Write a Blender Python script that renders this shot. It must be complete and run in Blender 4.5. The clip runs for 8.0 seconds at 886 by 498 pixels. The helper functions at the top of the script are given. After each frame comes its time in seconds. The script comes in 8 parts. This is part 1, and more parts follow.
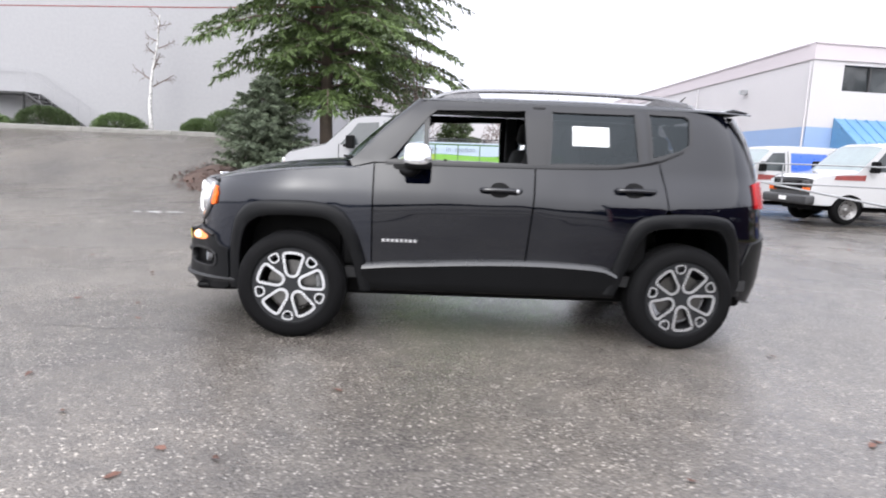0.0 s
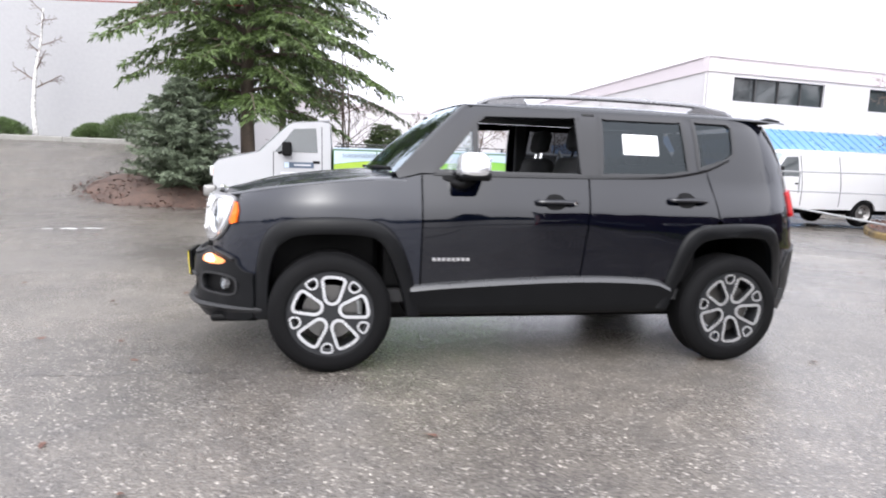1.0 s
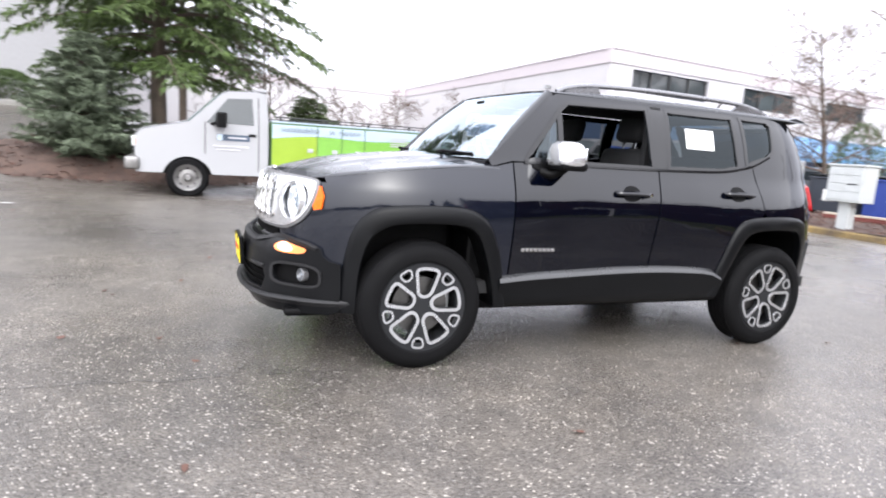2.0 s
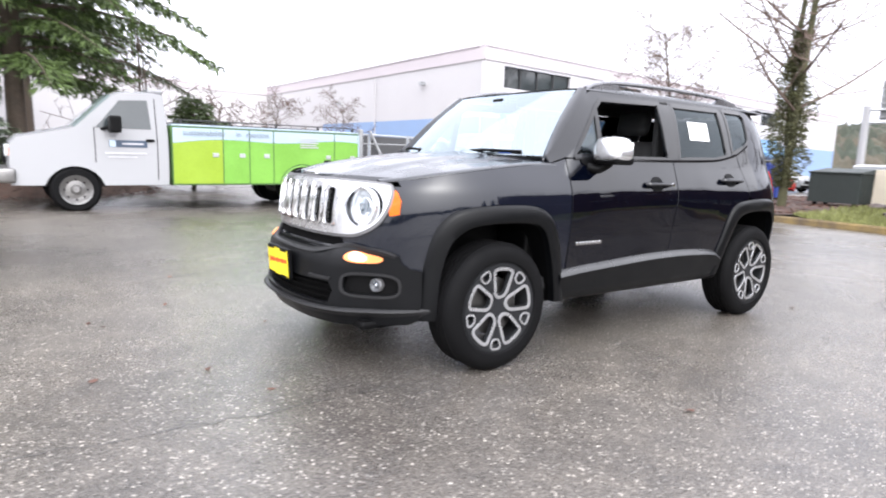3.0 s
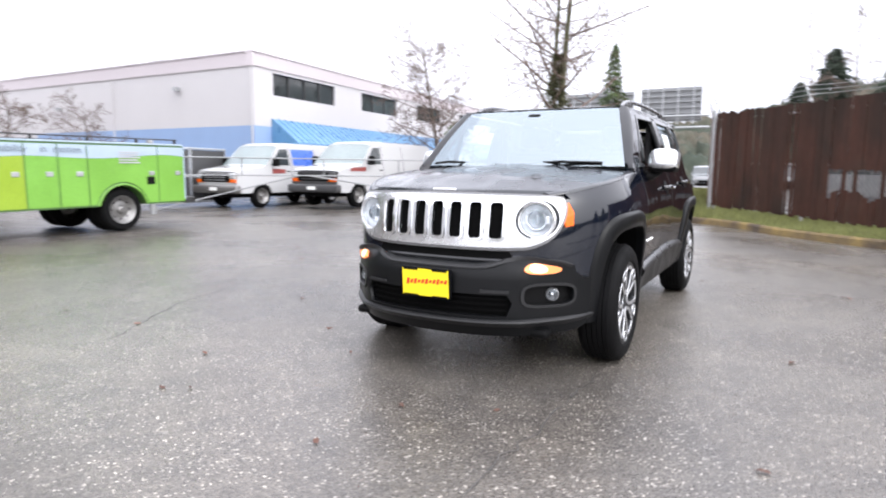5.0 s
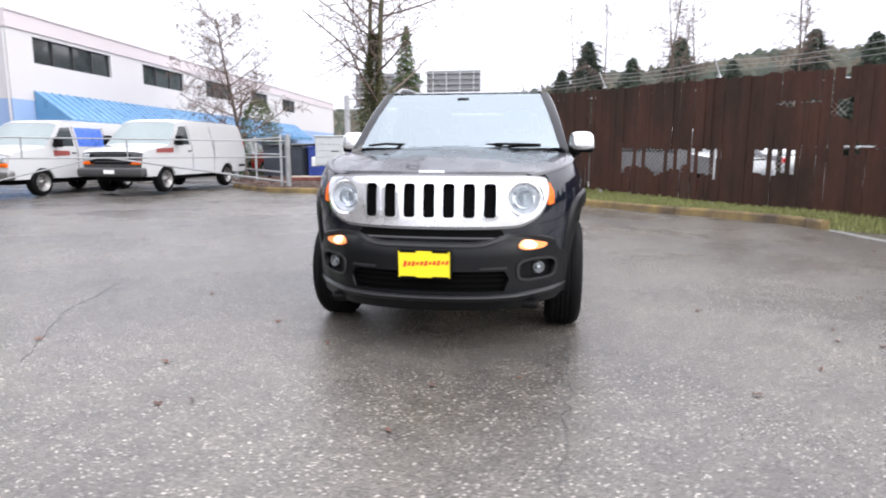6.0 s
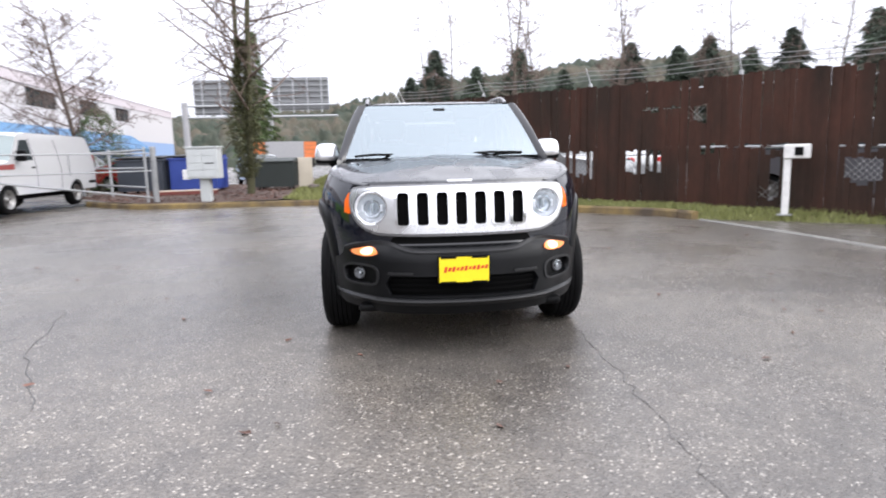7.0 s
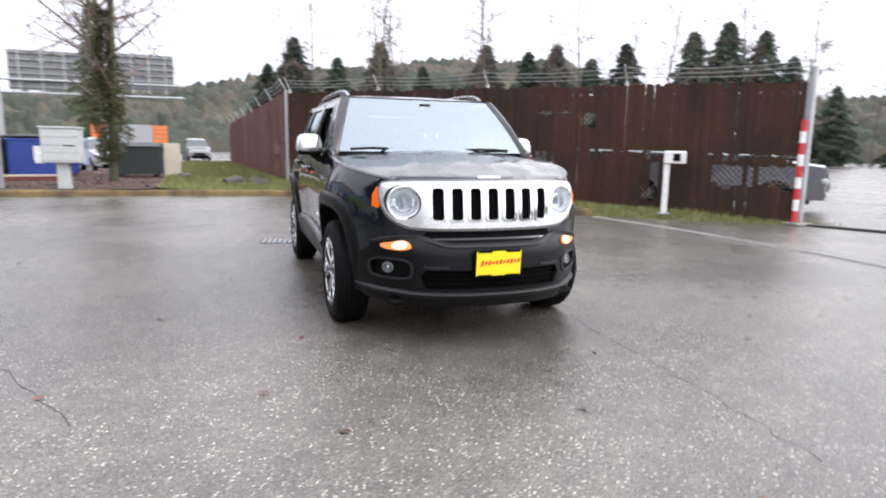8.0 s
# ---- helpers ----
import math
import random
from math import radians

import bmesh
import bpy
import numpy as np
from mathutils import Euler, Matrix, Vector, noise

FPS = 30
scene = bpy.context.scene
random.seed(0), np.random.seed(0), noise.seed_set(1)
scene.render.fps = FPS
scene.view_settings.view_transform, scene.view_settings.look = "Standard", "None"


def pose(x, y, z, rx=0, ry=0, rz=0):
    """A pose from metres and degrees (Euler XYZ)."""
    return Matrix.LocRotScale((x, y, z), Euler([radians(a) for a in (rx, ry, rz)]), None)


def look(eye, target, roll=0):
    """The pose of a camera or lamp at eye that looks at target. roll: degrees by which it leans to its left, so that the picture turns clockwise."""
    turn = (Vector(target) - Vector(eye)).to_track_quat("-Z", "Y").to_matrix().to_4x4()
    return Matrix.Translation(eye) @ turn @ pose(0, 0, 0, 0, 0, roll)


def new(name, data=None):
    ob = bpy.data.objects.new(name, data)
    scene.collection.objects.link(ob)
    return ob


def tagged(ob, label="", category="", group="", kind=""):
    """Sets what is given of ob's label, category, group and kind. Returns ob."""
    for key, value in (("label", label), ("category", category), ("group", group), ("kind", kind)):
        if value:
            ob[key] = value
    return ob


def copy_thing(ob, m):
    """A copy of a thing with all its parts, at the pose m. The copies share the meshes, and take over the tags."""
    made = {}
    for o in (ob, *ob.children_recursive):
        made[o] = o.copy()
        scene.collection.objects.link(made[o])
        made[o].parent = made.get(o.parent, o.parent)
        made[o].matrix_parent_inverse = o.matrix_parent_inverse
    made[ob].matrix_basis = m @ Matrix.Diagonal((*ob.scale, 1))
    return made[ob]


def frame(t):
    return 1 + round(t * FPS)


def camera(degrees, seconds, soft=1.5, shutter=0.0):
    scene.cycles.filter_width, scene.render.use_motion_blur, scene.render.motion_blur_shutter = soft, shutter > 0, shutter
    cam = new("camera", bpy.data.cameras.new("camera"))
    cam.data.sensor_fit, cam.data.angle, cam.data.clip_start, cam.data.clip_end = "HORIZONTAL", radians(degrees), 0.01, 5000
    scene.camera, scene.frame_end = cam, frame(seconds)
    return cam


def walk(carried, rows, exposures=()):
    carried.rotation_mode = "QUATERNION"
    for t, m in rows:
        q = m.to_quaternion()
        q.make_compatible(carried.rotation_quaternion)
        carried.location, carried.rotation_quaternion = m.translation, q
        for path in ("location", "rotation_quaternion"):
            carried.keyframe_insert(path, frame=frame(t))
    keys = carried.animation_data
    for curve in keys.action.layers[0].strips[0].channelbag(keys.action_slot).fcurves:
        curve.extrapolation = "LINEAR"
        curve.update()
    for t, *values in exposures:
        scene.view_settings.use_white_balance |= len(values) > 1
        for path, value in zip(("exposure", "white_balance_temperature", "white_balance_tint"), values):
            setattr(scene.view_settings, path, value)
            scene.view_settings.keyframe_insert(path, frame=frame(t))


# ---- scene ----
cam = camera(71.9, 8.0, soft=1.9, shutter=0.5)
PATH = [
    (0, (-0.449, -4.754, 1.205), (-0.378, -2.776, 0.912), 2.5),
    (0.5, (-0.864, -4.508, 1.183), (-0.708, -2.538, 0.869), 2.9),
    (1, (-1.359, -4.304, 1.196), (-0.958, -2.363, 0.935), 2.1),
    (1.2, (-1.571, -4.213, 1.203), (-1.145, -2.277, 0.932), 2.8),
    (2.3, (-2.761, -3.688, 1.16), (-1.838, -1.942, 0.849), 3.3),
    (2.5, (-2.947, -3.573, 1.141), (-1.937, -1.864, 0.903), 1.7),
    (3, (-3.414, -3.261, 1.14), (-2.256, -1.658, 0.843), 2.2),
    (3.5, (-3.891, -2.93, 1.155), (-2.527, -1.489, 0.907), 1.8),
    (4, (-4.298, -2.53, 1.151), (-2.808, -1.228, 0.859), 1.7),
    (4.2, (-4.47, -2.383, 1.13), (-2.918, -1.149, 0.875), 1.3),
    (5.3, (-5.126, -1.335, 1.125), (-3.291, -0.588, 0.852), -0.0),
    (5.5, (-5.229, -1.132, 1.142), (-3.326, -0.589, 0.859), -0.5),
    (6, (-5.417, -0.615, 1.141), (-3.469, -0.293, 0.826), 0.1),
    (6.5, (-5.566, -0.096, 1.162), (-3.586, -0.009, 0.895), -0.9),
    (7, (-5.595, 0.43, 1.171), (-3.625, 0.265, 0.871), -1.4),
    (7.5, (-5.54, 0.961, 1.186), (-3.596, 0.584, 0.906), 0.2),
    (8, (-5.454, 1.501, 1.192), (-3.587, 0.86, 0.87), 0.9),
]
walk(cam, [(t, look(eye, target, roll)) for t, eye, target, roll in PATH],
     exposures=[(0.0, 2.10), (1.0, 2.35), (2.5, 2.42), (4.0, 2.30), (5.5, 2.08), (6.5, 2.0), (8.0, 1.94)])

# ---- light: an overcast winter sky, soft and nearly white ----
world = bpy.data.worlds.new("overcast")
world.use_nodes = True
scene.world = world
wn, wl = world.node_tree.nodes, world.node_tree.links
sky = wn.new("ShaderNodeTexSky")
sky.sky_type, sky.sun_disc = "NISHITA", False
sky.sun_elevation, sky.sun_rotation = radians(38), radians(200)
sky.air_density, sky.dust_density, sky.ozone_density = 1.0, 6.0, 1.0
pale = wn.new("ShaderNodeHueSaturation")
pale.inputs["Saturation"].default_value = 0.10
pale.inputs["Value"].default_value = 1.0
wl.new(sky.outputs[0], pale.inputs["Color"])
cloud = wn.new("ShaderNodeMix")
cloud.data_type = "RGBA"
cloud.inputs[0].default_value = 0.75
cloud.inputs[7].default_value = (4.9, 5.0, 5.75, 1)
wl.new(pale.outputs[0], cloud.inputs[6])
# an overcast sky is brighter overhead than at the horizon
way, height, level, graded = wn.new("ShaderNodeTexCoord"), wn.new("ShaderNodeSeparateXYZ"), wn.new("ShaderNodeMapRange"), wn.new("ShaderNodeVectorMath")
wl.new(way.outputs["Generated"], height.inputs[0])
wl.new(height.outputs["Z"], level.inputs[0])
level.inputs[3].default_value, level.inputs[4].default_value = 0.62, 1.30
graded.operation = "SCALE"
wl.new(cloud.outputs[2], graded.inputs[0])
wl.new(level.outputs[0], graded.inputs["Scale"])
wl.new(graded.outputs[0], wn["Background"].inputs[0])
wn["Background"].inputs[1].default_value = 0.12

sun_data = bpy.data.lights.new("sun", "SUN")
sun_data.energy, sun_data.angle, sun_data.color = 0.5, radians(170), (1.0, 0.97, 0.93)
sun = new("sun", sun_data)
sun.matrix_world = look((-10, -18, 22), (0, 0, 0))

# ---- materials ----
def material(name, colour, rough=0.6, metal=0.0, vary=0.15, scale=6.0, fine=60.0, bump=0.0, bump_scale=80.0, spread=0.0, coat=0.0, spec=0.5):
    """A plain surface: two scales of colour variation, fine relief, and a spread of tone between separate pieces."""
    m = bpy.data.materials.new(name)
    m.use_nodes = True
    n, l = m.node_tree.nodes, m.node_tree.links
    b = n["Principled BSDF"]
    b.inputs["Metallic"].default_value = metal
    b.inputs["Coat Weight"].default_value = coat
    b.inputs["Coat Roughness"].default_value = 0.04
    b.inputs["Specular IOR Level"].default_value = spec
    co = n.new("ShaderNodeTexCoord")
    big, small = n.new("ShaderNodeTexNoise"), n.new("ShaderNodeTexNoise")
    big.inputs["Scale"].default_value, small.inputs["Scale"].default_value = scale, fine
    big.inputs["Detail"].default_value, small.inputs["Detail"].default_value = 5, 3
    l.new(co.outputs["Object"], big.inputs["Vector"])
    l.new(co.outputs["Object"], small.inputs["Vector"])
    mix = n.new("ShaderNodeMath")
    mix.operation = "ADD"
    l.new(big.outputs[0], mix.inputs[0])
    l.new(small.outputs[0], mix.inputs[1])
    tone = n.new("ShaderNodeMapRange")
    tone.inputs[1].default_value, tone.inputs[2].default_value = 0.6, 1.4
    tone.inputs[3].default_value, tone.inputs[4].default_value = 1 - vary, 1 + vary
    l.new(mix.outputs[0], tone.inputs[0])
    value = tone.outputs[0]
    if spread:
        for node, slot in ((n.new("ShaderNodeNewGeometry"), "Random Per Island"), (n.new("ShaderNodeObjectInfo"), "Random")):
            r = n.new("ShaderNodeMapRange")
            r.inputs[3].default_value, r.inputs[4].default_value = 1 - spread, 1 + spread
            l.new(node.outputs[slot], r.inputs[0])
            p = n.new("ShaderNodeMath")
            p.operation = "MULTIPLY"
            l.new(value, p.inputs[0])
            l.new(r.outputs[0], p.inputs[1])
            value = p.outputs[0]
    col = n.new("ShaderNodeVectorMath")
    col.operation = "SCALE"
    col.inputs[0].default_value = colour
    l.new(value, col.inputs["Scale"])
    l.new(col.outputs[0], b.inputs["Base Color"])
    rr = n.new("ShaderNodeMapRange")
    rr.inputs[1].default_value, rr.inputs[2].default_value = 0.3, 0.7
    rr.inputs[3].default_value, rr.inputs[4].default_value = max(rough - 0.12 * min(1, rough * 2), 0.0), min(rough + 0.1 * min(1, rough * 2), 1)
    l.new(big.outputs[0], rr.inputs[0])
    l.new(rr.outputs[0], b.inputs["Roughness"])
    if bump:
        relief, bp = n.new("ShaderNodeTexNoise"), n.new("ShaderNodeBump")
        relief.inputs["Scale"].default_value = bump_scale
        bp.inputs["Strength"].default_value, bp.inputs["Distance"].default_value = bump, 0.01
        l.new(co.outputs["Object"], relief.inputs["Vector"])
        l.new(relief.outputs[0], bp.inputs["Height"])
        l.new(bp.outputs[0], b.inputs["Normal"])
    return m


def pane_material(name, tint, gloss=0.04, shiny=0.05):
    """A thin pane: a tinted see-through sheet with a mirror-like surface."""
    m = bpy.data.materials.new(name)
    m.use_nodes = True
    n, l = m.node_tree.nodes, m.node_tree.links
    n.remove(n["Principled BSDF"])
    see, shine, mix = n.new("ShaderNodeBsdfTransparent"), n.new("ShaderNodeBsdfGlossy"), n.new("ShaderNodeMixShader")
    slant, curve, level = n.new("ShaderNodeLayerWeight"), n.new("ShaderNodeMath"), n.new("ShaderNodeMapRange")
    slant.inputs["Blend"].default_value = 0.5
    curve.operation, curve.inputs[1].default_value = "POWER", 5.0
    level.inputs[3].default_value, level.inputs[4].default_value = shiny, 1.0
    l.new(slant.outputs["Facing"], curve.inputs[0])
    l.new(curve.outputs[0], level.inputs[0])
    see.inputs[0].default_value = (*tint, 1)
    shine.inputs["Roughness"].default_value = gloss
    shine.inputs["Color"].default_value = (0.83, 0.94, 1.0, 1)
    l.new(level.outputs[0], mix.inputs[0])
    l.new(see.outputs[0], mix.inputs[1])
    l.new(shine.outputs[0], mix.inputs[2])
    l.new(mix.outputs[0], n["Material Output"].inputs[0])
    return m


def glow_material(name, colour, strength):
    m = bpy.data.materials.new(name)
    m.use_nodes = True
    b = m.node_tree.nodes["Principled BSDF"]
    b.inputs["Base Color"].default_value = (*colour, 1)
    b.inputs["Emission Color"].default_value = (*colour, 1)
    b.inputs["Emission Strength"].default_value = strength
    b.inputs["Roughness"].default_value = 0.15
    return m


def asphalt_material():
    """Worn wet asphalt: pale and dark stones in a grey binder, damp patches, leaf stains."""
    m = bpy.data.materials.new("wet_asphalt")
    m.use_nodes = True
    n, l = m.node_tree.nodes, m.node_tree.links
    b = n["Principled BSDF"]
    co = n.new("ShaderNodeTexCoord")

    def noise_node(scale, detail=4, rough=0.5):
        t = n.new("ShaderNodeTexNoise")
        t.inputs["Scale"].default_value, t.inputs["Detail"].default_value, t.inputs["Roughness"].default_value = scale, detail, rough
        l.new(co.outputs["Object"], t.inputs["Vector"])
        return t

    def ramp(source, *stops):
        r = n.new("ShaderNodeValToRGB")
        while len(r.color_ramp.elements) < len(stops):
            r.color_ramp.elements.new(0.5)
        for e, (p, c) in zip(r.color_ramp.elements, stops):
            e.position, e.color = p, (*c, 1)
        l.new(source, r.inputs[0])
        return r

    def blend(kind, a, c, factor):
        x = n.new("ShaderNodeMix")
        x.data_type, x.blend_type = "RGBA", kind
        if isinstance(factor, float):
            x.inputs[0].default_value = factor
        else:
            l.new(factor, x.inputs[0])
        l.new(a, x.inputs[6])
        l.new(c, x.inputs[7])
        return x.outputs[2]

    stones = n.new("ShaderNodeTexVoronoi")
    stones.inputs["Scale"].default_value = 115
    l.new(co.outputs["Object"], stones.inputs["Vector"])
    sep = n.new("ShaderNodeSeparateColor")
    l.new(stones.outputs["Color"], sep.inputs[0])
    grain = ramp(sep.outputs[0], (0.0, (0.063, 0.0575, 0.0515)), (0.50, (0.100, 0.0920, 0.0828)), (0.960, (0.150, 0.1385, 0.1250)), (0.976, (0.42, 0.395, 0.36)))
    chips = n.new("ShaderNodeTexVoronoi")
    chips.inputs["Scale"].default_value = 52
    l.new(co.outputs["Object"], chips.inputs["Vector"])
    sep2 = n.new("ShaderNodeSeparateColor")
    l.new(chips.outputs["Color"], sep2.inputs[0])
    pale = ramp(sep2.outputs[1], (0.0, (0.0, 0.0, 0.0)), (0.962, (0.0, 0.0, 0.0)), (0.972, (0.225, 0.214, 0.197)))
    core = ramp(chips.outputs["Distance"], (0.30, (1, 1, 1)), (0.46, (0, 0, 0)))
    chip = blend("MULTIPLY", pale.outputs[0], core.outputs[0], 1.0)
    stony = blend("LIGHTEN", grain.outputs[0], chip, 1.0)
    patch = ramp(noise_node(0.35, 5, 0.6).outputs[0], (0.36, (0.66, 0.66, 0.67)), (0.62, (1.08, 1.06, 1.03)))
    mottle = ramp(noise_node(5.0, 6, 0.65).outputs[0], (0.3, (0.76, 0.76, 0.77)), (0.7, (1.2, 1.18, 1.15)))
    colour = blend("MULTIPLY", blend("MULTIPLY", stony, patch.outputs[0], 1.0), mottle.outputs[0], 1.0)
    l.new(colour, b.inputs["Base Color"])
    damp = ramp(noise_node(0.55, 4, 0.55).outputs[0], (0.34, (0.17, 0.17, 0.17)), (0.66, (0.37, 0.37, 0.37)))
    speck = ramp(noise_node(60, 3).outputs[0], (0.35, (0.82, 0.82, 0.82)), (0.65, (1.25, 1.25, 1.25)))
    l.new(blend("MULTIPLY", damp.outputs[0], speck.outputs[0], 1.0), b.inputs["Roughness"])
    b.inputs["Specular IOR Level"].default_value = 0.5
    bp = n.new("ShaderNodeBump")
    bp.inputs["Strength"].default_value, bp.inputs["Distance"].default_value = 0.35, 0.005
    l.new(stones.outputs["Distance"], bp.inputs["Height"])
    bp.invert = True
    l.new(bp.outputs[0], b.inputs["Normal"])
    return m


def paint_material(name, colour, flake=0.0, rough=0.22, drops=0.02, sheen=0.02, patchy=0.0):
    """Car paint under clear coat, beaded with rain."""
    m = bpy.data.materials.new(name)
    m.use_nodes = True
    n, l = m.node_tree.nodes, m.node_tree.links
    b = n["Principled BSDF"]
    b.inputs["Base Color"].default_value = (*colour, 1)
    b.inputs["Roughness"].default_value = rough
    b.inputs["Metallic"].default_value = flake
    b.inputs["Coat Weight"].default_value = 1.0
    b.inputs["Coat Roughness"].default_value = sheen
    b.inputs["Coat IOR"].default_value = 1.54
    b.inputs["Specular IOR Level"].default_value = 0.0
    co, v, bp, r = n.new("ShaderNodeTexCoord"), n.new("ShaderNodeTexVoronoi"), n.new("ShaderNodeBump"), n.new("ShaderNodeMapRange")
    v.inputs["Scale"].default_value = 130
    r.inputs[1].default_value, r.inputs[2].default_value = 0.0, 0.35
    r.inputs[3].default_value, r.inputs[4].default_value = 1.0, 0.0
    bp.inputs["Strength"].default_value, bp.inputs["Distance"].default_value = drops, 0.003
    l.new(co.outputs["Object"], v.inputs["Vector"])
    l.new(v.outputs["Distance"], r.inputs[0])
    l.new(r.outputs[0], bp.inputs["Height"])
    # the slow waves of pressed sheet metal
    wave, bend = n.new("ShaderNodeTexNoise"), n.new("ShaderNodeBump")
    wave.inputs["Scale"].default_value, wave.inputs["Detail"].default_value = 2.3, 1.0
    bend.inputs["Strength"].default_value, bend.inputs["Distance"].default_value = 0.4, 0.02
    l.new(co.outputs["Object"], wave.inputs["Vector"])
    l.new(wave.outputs[0], bend.inputs["Height"])
    l.new(bend.outputs[0], bp.inputs["Normal"])
    if patchy:
        # rain lies in sheets here and in beads there
        film, spread = n.new("ShaderNodeTexNoise"), n.new("ShaderNodeMapRange")
        film.inputs["Scale"].default_value, film.inputs["Detail"].default_value = 4.5, 3.0
        spread.inputs[1].default_value, spread.inputs[2].default_value = 0.46, 0.56
        spread.inputs[3].default_value, spread.inputs[4].default_value = sheen * 0.35, sheen + patchy
        l.new(co.outputs["Object"], film.inputs["Vector"])
        l.new(film.outputs[0], spread.inputs[0])
        l.new(spread.outputs[0], b.inputs["Coat Roughness"])
    l.new(bp.outputs[0], b.inputs["Coat Normal"])
    return m


def mottled_material(name, stops, scale, stretch=(1, 1, 1), rough=0.8, spread=0.1, bump=0.0, detail=6):
    """Several colours run into one another in blotches; stretch draws the blotches out along an axis."""
    m = bpy.data.materials.new(name)
    m.use_nodes = True
    n, l = m.node_tree.nodes, m.node_tree.links
    b = n["Principled BSDF"]
    co, sc, t, fine = n.new("ShaderNodeTexCoord"), n.new("ShaderNodeVectorMath"), n.new("ShaderNodeTexNoise"), n.new("ShaderNodeTexNoise")
    sc.operation = "MULTIPLY"
    sc.inputs[1].default_value = stretch
    l.new(co.outputs["Object"], sc.inputs[0])
    t.inputs["Scale"].default_value, t.inputs["Detail"].default_value, t.inputs["Roughness"].default_value = scale, detail, 0.6
    fine.inputs["Scale"].default_value = scale * 14
    l.new(sc.outputs[0], t.inputs["Vector"])
    l.new(sc.outputs[0], fine.inputs["Vector"])
    r = n.new("ShaderNodeValToRGB")
    while len(r.color_ramp.elements) < len(stops):
        r.color_ramp.elements.new(0.5)
    for e, (p, c) in zip(r.color_ramp.elements, stops):
        e.position, e.color = p, (*c, 1)
    l.new(t.outputs[0], r.inputs[0])
    value = fine.outputs[0]
    for node, slot, lo, hi in ((None, None, 0.75, 1.25), (n.new("ShaderNodeNewGeometry"), "Random Per Island", 1 - spread, 1 + spread)):
        g = n.new("ShaderNodeMapRange")
        g.inputs[3].default_value, g.inputs[4].default_value = lo, hi
        l.new(node.outputs[slot] if node else value, g.inputs[0])
        s = n.new("ShaderNodeVectorMath")
        s.operation = "SCALE"
        l.new(r.outputs[0] if node is None else last, s.inputs[0])
        l.new(g.outputs[0], s.inputs["Scale"])
        last = s.outputs[0]
    l.new(last, b.inputs["Base Color"])
    b.inputs["Roughness"].default_value = rough
    b.inputs["Specular IOR Level"].default_value = 0.25
    if bump:
        bp = n.new("ShaderNodeBump")
        bp.inputs["Strength"].default_value, bp.inputs["Distance"].default_value = bump, 0.02
        l.new(fine.outputs[0], bp.inputs["Height"])
        l.new(bp.outputs[0], b.inputs["Normal"])
    return m


ASPHALT = asphalt_material()
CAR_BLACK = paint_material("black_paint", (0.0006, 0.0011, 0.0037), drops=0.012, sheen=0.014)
# same black for the fenders, base lifted to paint in some sky light
CAR_BLACK_DAMP_SKYLIT = paint_material("rain_spotted_skylit_black_paint", (0.0040, 0.0055, 0.0110), drops=0.03, sheen=0.05)
# beaded upper panels: sky light scattered by the drops is painted into the base
CAR_BLACK_WET_SKYLIT = paint_material("rain_beaded_skylit_black_paint", (0.022, 0.024, 0.029), drops=0.13, sheen=0.12, patchy=0.16)
VAN_WHITE = paint_material("white_van_paint", (0.43, 0.43, 0.435), drops=0.01)
TRUCK_WHITE = paint_material("greyer_white_truck_paint", (0.26, 0.262, 0.272), drops=0.01)
CLADDING = material("grey_plastic", (0.0032, 0.0035, 0.0042), rough=0.38, spec=0.19, vary=0.12, fine=220, bump=0.05, bump_scale=600)
BLACK_PLASTIC = material("black_plastic", (0.0035, 0.0035, 0.0038), rough=0.5, spec=0.10, vary=0.2)
GLOSS_BLACK = material("gloss_black", (0.006, 0.006, 0.007), rough=0.12, vary=0.1)
RUBBER = material("tyre_rubber", (0.0042, 0.0042, 0.0046), rough=0.7, spec=0.1, vary=0.25, fine=160, bump=0.2, bump_scale=220)
SILVER = material("silver_satin", (0.76, 0.77, 0.79), rough=0.26, metal=0.9, vary=0.05)
CHROME = material("bright_chrome", (0.82, 0.83, 0.85), rough=0.08, metal=1.0, vary=0.03)
ALLOY = material("machined_alloy", (0.60, 0.61, 0.63), rough=0.3, metal=0.85, vary=0.06, fine=300)
ALLOY_DARK = material("dark_alloy", (0.020, 0.021, 0.023), rough=0.42, metal=0.3, spec=0.3, vary=0.1)
STEEL = material("galvanised_steel", (0.42, 0.43, 0.44), rough=0.45, metal=0.7, vary=0.2, scale=9)
DARK_STEEL = material("dark_steel", (0.05, 0.05, 0.05), rough=0.55, metal=0.6, vary=0.3)
DISC_STEEL = material("brake_disc_steel", (0.13, 0.127, 0.124), rough=0.35, metal=0.9, vary=0.15)
AMBER = material("amber_lens", (0.80, 0.125, 0.004), rough=0.3, vary=0.06, spec=0.3)
AMBER_LIT = glow_material("lit_turn_lamp", (0.80, 0.24, 0.08), 0.16)
BULB_LIT = glow_material("lit_bulb", (1.0, 0.68, 0.38), 0.50)
# near-black that carries the shade inside the grille slots and intakes
RECESS_SHADE = material("painted_recess_shade", (0.0015, 0.0015, 0.0016), rough=0.7, spec=0.05, vary=0.2)
RED_LENS = material("red_lens", (0.30, 0.006, 0.008), rough=0.25, vary=0.06, spec=0.2)
CLEAR_LENS = pane_material("clear_lens", (0.93, 0.95, 0.97), gloss=0.03, shiny=0.05)
WINDSCREEN = pane_material("windscreen_glass", (0.42, 0.48, 0.51), gloss=0.015, shiny=0.265)
